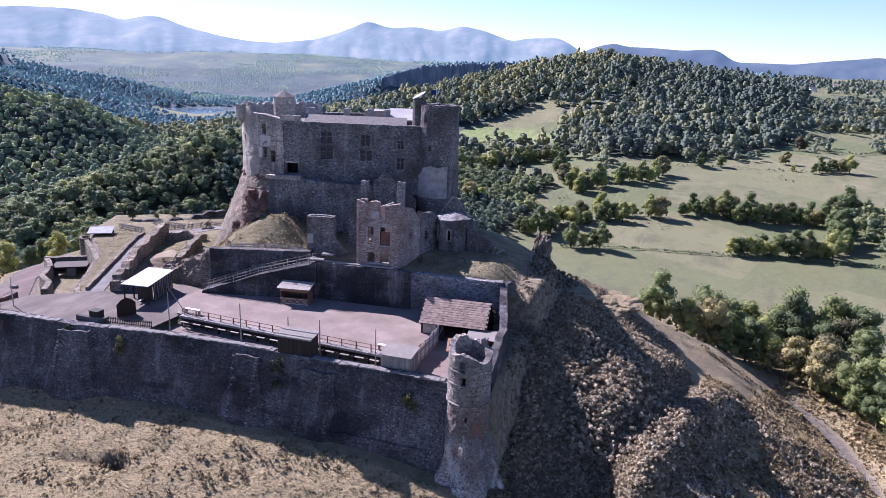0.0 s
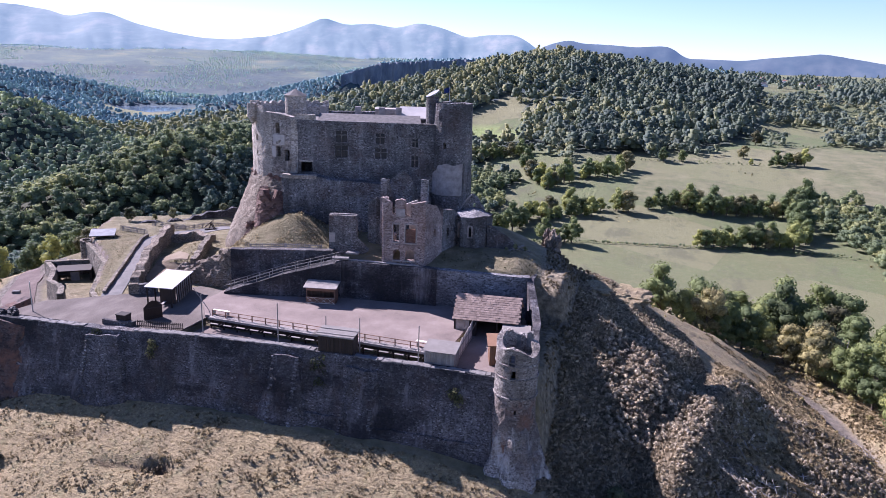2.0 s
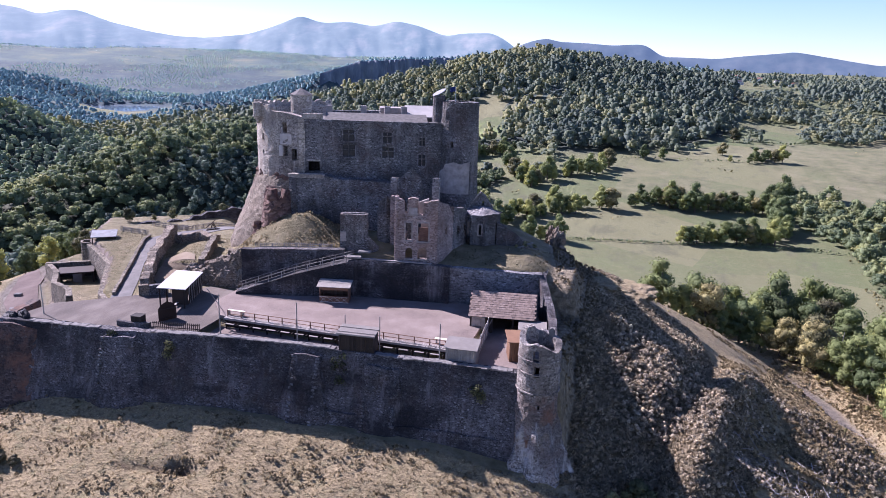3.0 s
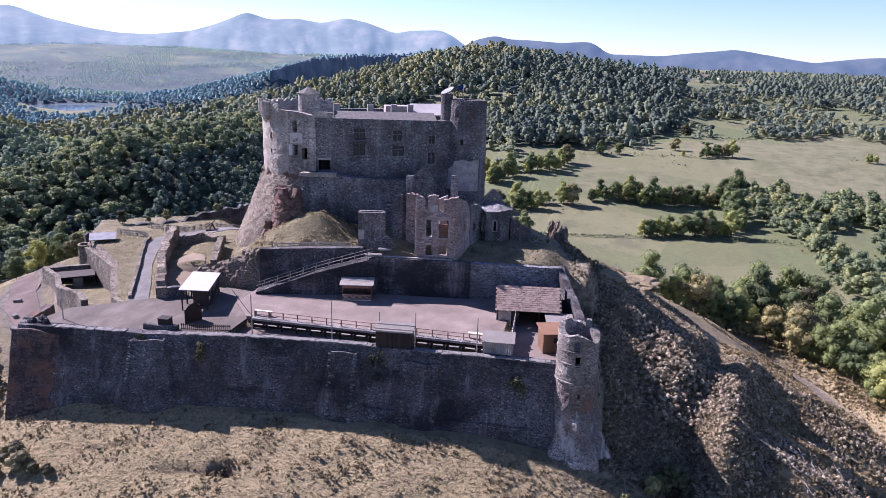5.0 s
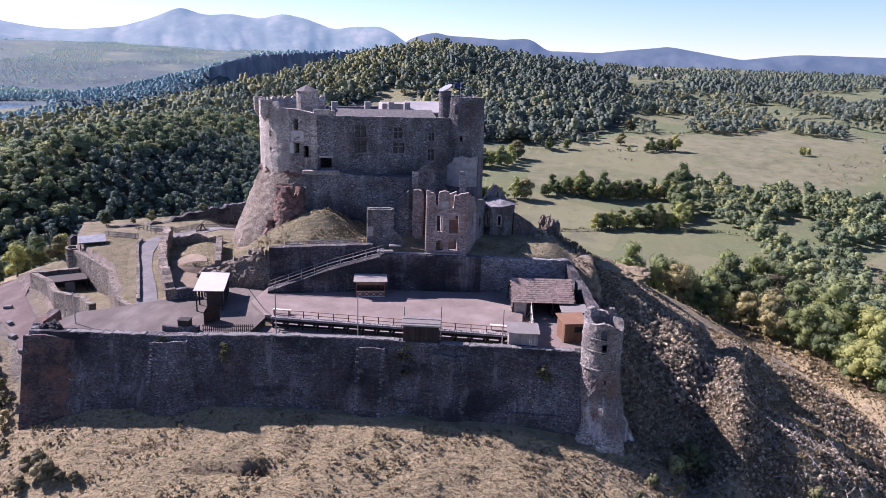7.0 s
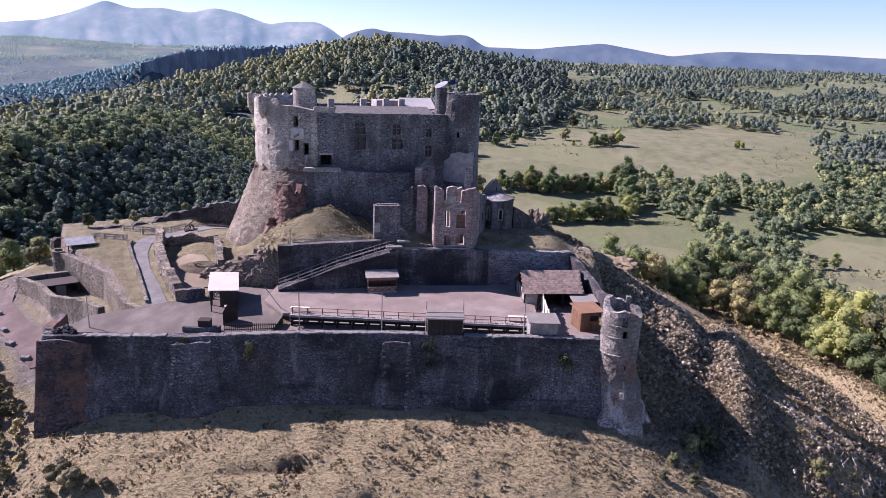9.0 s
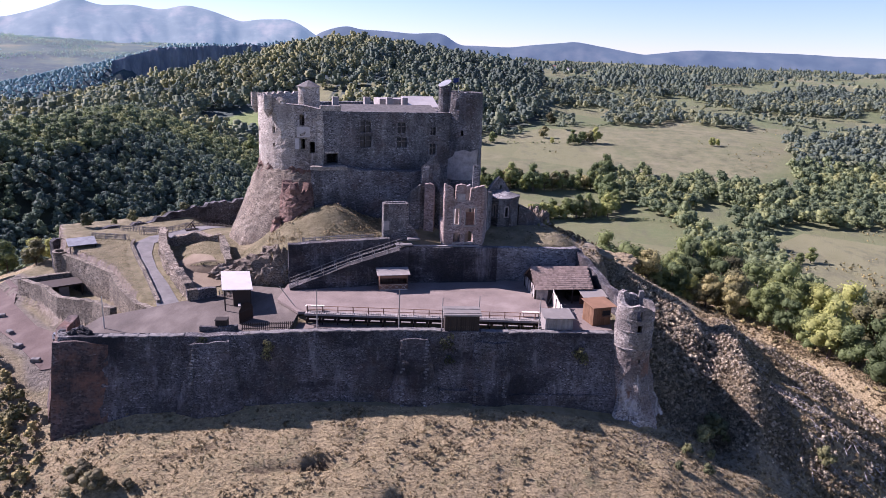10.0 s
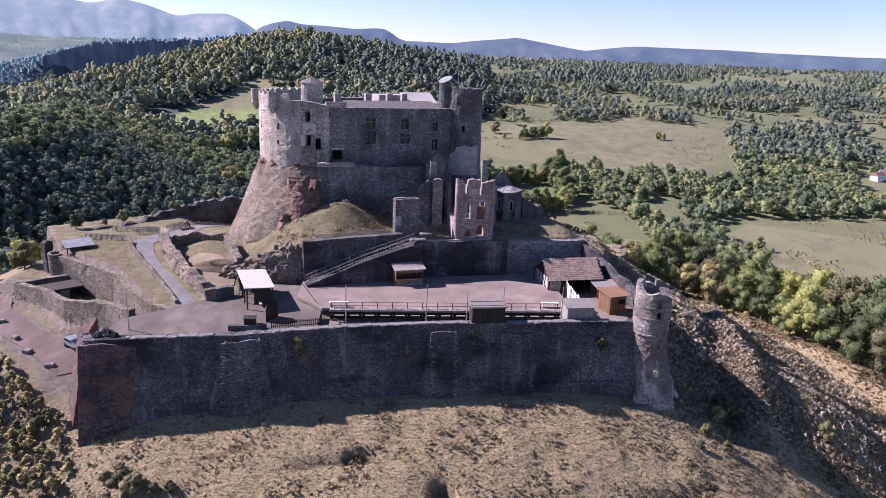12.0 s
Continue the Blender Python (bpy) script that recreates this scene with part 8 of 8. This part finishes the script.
# ---- dry tussocks and brambles on the knoll ----
def tufts(name, n, box_xy, keep_fn, size, mat, seed, label, blades=7, height=0.5):
    rng = np.random.default_rng(seed)
    x, y = rng.uniform(box_xy[0], box_xy[1], n), rng.uniform(box_xy[2], box_xy[3], n)
    if keep_fn:
        ok = keep_fn(x, y) & ~inside([p[:2] for p in FOOT], x, y)
    else:
        ok = (side_of(LAWN_LINE, x, y) > 1) & (nearest_on(LANE_MID, x, y)[0] > 2.6) & (y > np.where(x > -87, inner_line(np.maximum(x, -73)) + 2.0, 79)) & ~inside([(-97, 63), (-70, 66), (-70, 84), (-87.5, 77.5), (-95, 71)], x, y)
    x, y = x[ok], y[ok]
    z = land(x, y)
    n = len(x)
    s = size * rng.uniform(0.5, 1.5, n)
    quads = []
    for k in range(blades):
        a = rng.uniform(0, 6.28, n)
        r = s * rng.uniform(0.1, 0.8, n)
        bx, by = x + r * np.cos(a), y + r * np.sin(a)
        w, h = s * rng.uniform(0.3, 0.55, n), s * height * rng.uniform(0.6, 1.5, n)
        d = a + 1.57 + rng.uniform(-0.6, 0.6, n)
        lx, ly = np.cos(a) * h * 0.5, np.sin(a) * h * 0.5
        cx, cy = np.cos(d) * w, np.sin(d) * w
        quads.append(np.stack([np.stack([bx - cx, by - cy, z - 0.1], 1), np.stack([bx + cx, by + cy, z - 0.1], 1), np.stack([bx + cx * 0.7 + lx, by + cy * 0.7 + ly, z + h], 1), np.stack([bx - cx * 0.7 + lx * 0.6, by - cy * 0.7 + ly * 0.6, z + h * 0.85], 1)], 1))
    q = np.stack(quads, 1).reshape(-1, 3)
    me = big_mesh(name, q, np.arange(len(q)).reshape(-1, 4), mat)
    floats(me, "tint", np.repeat(rng.uniform(0, 1, n), 4 * blades))
    tagged(new(name, me), label, "grass", kind="stuff")


tufts("dry_grass", 22000, (-112, 24, 40, 66), lambda x, y: fbm(x, y, 5, 101) > -0.5, 0.14, M_STRAW_TUFT, 102, "dry straw-coloured tussocks on the slope", 6, 0.32)
tufts("lawn_grass", 40000, (-122, -57, 74, 106), None, 0.06, M_LAWN_TUFT, 108, "short dry grass inside the walls", 6, 0.5)
tufts("dark_grass", 15000, (-112, 24, 40, 66), lambda x, y: fbm(x, y, 4, 121) + 0.5 * fbm(x, y, 1.3, 126) > 0.22, 0.19, M_DARK_TUFT, 122, "dark brown tussocks among dry grass", 7, 0.55)
tufts("slope_grass", 22000, (-2, 48, 60, 160), lambda x, y: (fbm(x, y, 9, 103) > -0.4) & (nearest_on(TRAIL, x, y)[0] > 1.8) & (x - 0.25 * (y - 76) > -1), 0.34, M_STRAW_TUFT, 104, "dry grass tussocks on the steep flank", 6, 0.4)
tufts("flank_grass", 22000, (-21, 8, 66, 122), lambda x, y: (fbm(x, y, 7, 123) > -0.5) & (x + 3.2 - 0.248 * (y - 76.2) < 6 + 2 * fbm(x, y, 8, 125)) & (x + 0.3 * np.clip(y - 98, 0, 60) < 4), 0.36, M_FLANK_TUFT, 124, "dark rank grass on the shaded flank", 6, 0.5)
tufts("rough_grass", 9000, (2, 46, 58, 142), lambda x, y: (fbm(x, y, 6, 127) > 0.08) & (nearest_on(TRAIL, x, y)[0] > 1.8), 0.34, M_DARK_TUFT, 128, "dark tussocks scattered on the sunny flank", 7, 0.5)
rng_b = np.random.default_rng(130)
bx, by = rng_b.uniform(-108, 10, 9000), rng_b.uniform(40, 65, 9000)
sel = (fbm(bx, by, 5, 135) + 0.6 * fbm(bx, by, 1.6, 136) > 0.12) & ~inside([p[:2] for p in FOOT], bx, by) & (nearest_on(FOOT + FOOT[:1], bx, by)[0] > 1.2)
forest("grass_tussocks", np.stack([bx, by, rng_b.uniform(0.025, 0.075, 9000), rng_b.uniform(0, 1, 9000)], 1)[sel], ["broad"], M_DARK_TUFT, 137, "brown tussocks on the dry slope", 1, 8, 1.6, 1)
bx, by = rng_b.uniform(-18, 3, 2600), rng_b.uniform(74, 108, 2600)
sel = (np.hypot((bx + 8.0) / 7.2, (by - 90.5) / 14) + 0.4 * fbm(bx, by, 6, 105) < 1) & (fbm(bx, by, 3.5, 107) > -0.45)
forest("brambles", np.stack([bx, by, rng_b.uniform(0.05, 0.115, 2600), rng_b.uniform(0, 1, 2600)], 1)[sel], ["broad"], M_BRAMBLE, 131, "greyish-brown bramble thicket on the flank", 1, 40, 1.1, 3)
bx, by = rng_b.uniform(-10, 8, 1500), rng_b.uniform(64, 104, 1500)
sel = np.abs(bx - (-3.4 + 0.248 * (by - 76.2))) < 1.5 + 1.1 * rng_b.uniform(0, 1, 1500)
forest("spur_grass", np.stack([bx, by, rng_b.uniform(0.03, 0.075, 1500), rng_b.uniform(0.2, 1, 1500)], 1)[sel], ["broad"], M_BRAMBLE, 132, "dry grey-brown growth along a spur of the flank", 1, 30, 1.2, 3)

bx, by = rng_b.uniform(-3, 30, 4200), rng_b.uniform(64, 118, 4200)
sel = (bx - (-3.2 + 0.248 * (by - 76.2)) > 1.0) & (fbm(bx, by, 5, 133) > -0.15) & (nearest_on(TRAIL, bx, by)[0] > 2.2) & (by < 112 - 0.3 * bx)
forest("flank_scrub", np.stack([bx, by, rng_b.uniform(0.035, 0.10, 4200), rng_b.uniform(0, 1, 4200)], 1)[sel], ["broad"], M_BRAMBLE, 134, "low straw-brown scrub on the steep flank", 1, 16, 1.3, 3)


def dead_wood(name, n, lo, hi, seed, label):
    """Bleached fallen branches scattered over a slope."""
    rng = np.random.default_rng(seed)
    bm = bmesh.new()
    for _ in range(n):
        x, y, a = rng.uniform(lo[0], hi[0]), rng.uniform(lo[1], hi[1]), rng.uniform(0, 6.28)
        ln, r = rng.uniform(0.8, 2.6), rng.uniform(0.03, 0.07)
        p = Vector((x, y, float(land(x, y)) + rng.uniform(0.15, 0.5)))
        q = Vector((x + ln * math.cos(a), y + ln * math.sin(a), 0))
        q.z = float(land(q.x, q.y)) + rng.uniform(0.2, 0.9)
        for s0, s1, w in ((p, q, r), (p.lerp(q, 0.5), p.lerp(q, 0.5) + Vector((math.sin(a) * ln * 0.3, math.cos(a) * ln * 0.3, 0.3)), r * 0.6)):
            d = s1 - s0
            bmesh.ops.create_cone(bm, cap_ends=True, segments=5, radius1=w, radius2=w * 0.5, depth=d.length, matrix=Matrix.Translation((s0 + s1) / 2) @ d.to_track_quat("Z", "Y").to_matrix().to_4x4())
    tagged(part(name, bm, M_DEAD), label, "branches", kind="stuff")


dead_wood("fallen_branches", 150, (0, 66), (17, 92), 141, "bleached fallen branches on the steep flank")
dead_wood("fallen_branches", 60, (24, 90), (34, 122), 142, "bleached fallen branches beside the track")


def scree(name, n, spots, seed, mat, label):
    """Fallen stones; spots: x, y, spread east, spread north."""
    rng = np.random.default_rng(seed)
    bv, bq = BALLS[1]
    vs, qs, at = [], [], 0
    for k in range(n):
        cx, cy, sx, sy = spots[k % len(spots)]
        x, y, r = cx + rng.normal() * sx, cy + rng.normal() * sy, rng.uniform(0.05, 0.16)
        v = bv * (r * rng.uniform(0.6, 1.3, len(bv)))[:, None] * np.array([1.2, 1, 0.7])
        vs.append(v + (x, y, float(land(x, y)) + r * 0.15))
        qs.append(bq + at)
        at += len(bv)
    me = big_mesh(name, np.concatenate(vs), np.concatenate(qs), mat)
    tagged(new(name, me), label, "stones", kind="stuff")


scree("fallen_stones", 260, [(-22.6, 63.2, 2.6, 0.9), (-20.5, 61.6, 2.0, 1.4), (-25.5, 61.8, 3.0, 1.0)], 143, M_GATE, "pale stones fallen from the corner tower")

bx, by = rng_b.uniform(-31, -19, 1500), rng_b.uniform(72, 124, 1500)
sel = (bx > np.interp(by, [66, 71.5, 84, 93.2, 104, 122], [-19.5, -21.0, -23.0, -26.0, -27.0, -30.0]) + 0.5) & (fbm(bx, by, 4, 145) > -0.4)
forest("bank_scrub", np.stack([bx, by, rng_b.uniform(0.03, 0.08, 1500), rng_b.uniform(0, 0.8, 1500)], 1)[sel], ["broad"], M_DARK_TUFT, 146, "low brown scrub on the bank below the east wall", 1, 16, 1.3, 3)

# houses on the plain
def far_house(w, d, h, roof_mat):
    t = new("house")
    box("wall", (-w / 2, -d / 2, -1), (w / 2, d / 2, h), M_WHITE, t)
    bm = bmesh.new()
    e, top = 0.5, h + d * 0.36
    vs = [bm.verts.new((x, y, z)) for x in (-w / 2 - e, w / 2 + e) for y, z in ((-d / 2 - e, h - 0.25), (0, top), (d / 2 + e, h - 0.25))]
    for f in ((0, 3, 4, 1), (1, 4, 5, 2), (0, 1, 2), (3, 5, 4), (0, 2, 5, 3)):
        bm.faces.new([vs[i] for i in f])
    bmesh.ops.recalc_face_normals(bm, faces=bm.faces)
    part("roof", bm, roof_mat, t)
    for k in range(3):
        x = -w * 0.3 + k * w * 0.3
        box("window", (x - 0.5, -d / 2 - 0.05, h * 0.45), (x + 0.5, -d / 2 + 0.1, h * 0.45 + 1.3), M_PANE, t)
    box("chimney", (w * 0.25, -0.4, h), (w * 0.25 + 0.8, 0.4, top + 1.0), M_RUIN, t)
    return t


M_GREY_ROOF = plain("grey_slates", (0.16, 0.15, 0.15), 0.7, vary=0.2)
M_RED_ROOF = plain("brown_tiles", (0.24, 0.13, 0.09), 0.8, vary=0.25)
HOUSES = [far_house(14, 8, 5.5, M_GREY_ROOF), far_house(10, 7.5, 5.0, M_RED_ROOF)]
SPOTS = [(361, 590, 10), (398, 596, 25), (415, 606, -10), (108, 1508, 5), (150, 1560, 30), (230, 1893, 0), (262, 1840, 40), (281, 1767, 15), (205, 1790, -20), (180, 1905, 10), (310, 1880, -15), (330, 1790, 20), (246, 1990, 5), (300, 2050, 35), (170, 2010, -10)]
for k, (x, y, turn) in enumerate(SPOTS):
    m = pose(x, y, float(land(x, y)), 0, 0, turn)
    t = HOUSES[k % 2]
    if k < 2:
        t.matrix_basis = m
    else:
        t = copy_thing(t, m)
    tagged(t, "white house with a slate roof among trees" if k % 2 == 0 else "white house with a brown tiled roof among trees", "house", "houses on the plain")

# scrub on the slope below the bastion, and ivy on the curtain wall
rng_s = np.random.default_rng(9)
sx, sy = rng_s.uniform(-134, -97, 1700), rng_s.uniform(36, 92, 1700)
ok = ~inside([p[:2] for p in FOOT], sx, sy) & (fbm(sx, sy, 7, 110) > -0.5) & (nearest_on([(-128, 100), (-122, 88), (-112, 79), (-103, 70)], sx, sy)[0] > 4.6)
tx, ty = rng_s.uniform(-50, -26, 700), rng_s.uniform(91.5, 112, 700)
ok_t = (ty > inner_line(tx) + 1.6) & (fbm(tx, ty, 4, 151) > -0.2) & ~inside([(-53, 89), (-41.5, 91), (-41.5, 97), (-35, 99.5), (-31, 103), (-29, 112), (-53, 112)], tx, ty)
forest("terrace_grass", np.stack([tx, ty, rng_s.uniform(0.02, 0.06, 700), rng_s.uniform(0, 1, 700)], 1)[ok_t], ["broad"], M_LAWN_TUFT, 152, "rough grass tussocks on the upper terrace", 1, 10, 1.5, 2)
tx, ty = rng_s.uniform(-79, -58.5, 1500), rng_s.uniform(90, 103, 1500)
ok_t = (ty > inner_line(tx) + 2.6) & (fbm(tx, ty, 3.5, 154) > -0.12) & (ty < 99.0 + 0.38 * (tx + 72))
forest("mound_grass", np.stack([tx, ty, rng_s.uniform(0.02, 0.055, 1500), rng_s.uniform(0, 1, 1500)], 1)[ok_t], ["broad"], M_STRAW_TUFT, 155, "dry grass tussocks on the mound below the keep", 1, 10, 1.5, 2)
forest("annex_bush", np.array([[-31.4, 102.2, 0.17, 0.1], [-29.9, 103.2, 0.14, 0.2], [-32.6, 101.4, 0.11, 0.15]]), ["broad"], M_IVY, 153, "dark bush against the collapsed annex", 1, 60, 0.6, 4)
forest("scrub", np.stack([sx, sy, rng_s.uniform(0.08, 0.24, 1700), np.clip(rng_s.uniform(0.2, 1.1, 1700), 0, 1)], 1)[ok], ["broad"], M_SCRUB, 111, "olive and yellowing scrub below the bastion", 1, 60, 0.55, 4)
sx, sy = rng_s.uniform(-10, 60, 500), rng_s.uniform(80, 175, 500)
ok = (nearest_on(TRAIL, sx, sy)[0] < 10) & (nearest_on(TRAIL, sx, sy)[0] > 3) & ~inside([p[:2] for p in FOOT], sx, sy)
forest("trackside_scrub", np.stack([sx, sy, np.where(side_of(TRAIL, sx, sy) > 0, 2.0, 0.8) * rng_s.uniform(0.05, 0.14, 500), np.clip(rng_s.uniform(0.3, 1.2, 500), 0, 1)], 1)[ok], ["broad"], M_SCRUB, 112, "low dry scrub beside the track", 1, 40, 0.6, 3)


def ivy(x0, z0, w, drop, seed):
    rng = np.random.default_rng(seed)
    lumps = []
    for k in range(9):
        u = rng.uniform(0, 1)
        z = z0 - drop * u
        x = x0 + rng.uniform(-0.5, 0.5) * w * (1 - 0.4 * u) + u * w * 0.25
        lumps.append((x, float(wall_line(x)) - 0.3 * (0 - z) - 0.15, z, rng.uniform(0.3, 0.6)))
    q = crown_quads(rng, lumps, 420, 0.11, 1.0)
    me = big_mesh("ivy", q, np.arange(len(q)).reshape(-1, 4), M_IVY)
    tagged(new("ivy", me), "clump of ivy hanging on the curtain wall", "ivy", "ivy on the curtain wall")


ivy(-48.6, -0.6, 2.4, 3.4, 1)
ivy(-30.6, -2.0, 1.6, 2.4, 2)
ivy(-79.4, -0.6, 2.6, 2.2, 3)
ivy(-72.0, -1.0, 1.2, 2.2, 4)

# shingles of the barn roof
bm = bmesh.new()
add_box(bm, (-0.19, -0.02, -0.02), (0.19, 0.36, 0.025), 0.008)
shingle_me = bpy.data.meshes.new("shingle")
bm.to_mesh(shingle_me)
bm.free()
shingle_me.materials.append(M_TILE)
roof = [c for c in barn.children if c.name.startswith("roof_front")][0]
pitch = math.degrees(math.atan2(RIDGE - EAVE, 1.3 + 2.35))
rng_r = random.Random(8)
for r in range(12):
    u = r / 12
    for c in range(24):
        x = -W - 0.15 + (c + 0.5 * (r % 2)) * 0.383
        piece("shingle", shingle_me, roof, pose(x, -2.38 + u * 3.65, EAVE + u * (RIDGE - EAVE) + 0.07 + rng_r.uniform(0, 0.02), pitch - 3 + rng_r.uniform(-2, 2), rng_r.uniform(-2, 2), rng_r.uniform(-2.5, 2.5)))
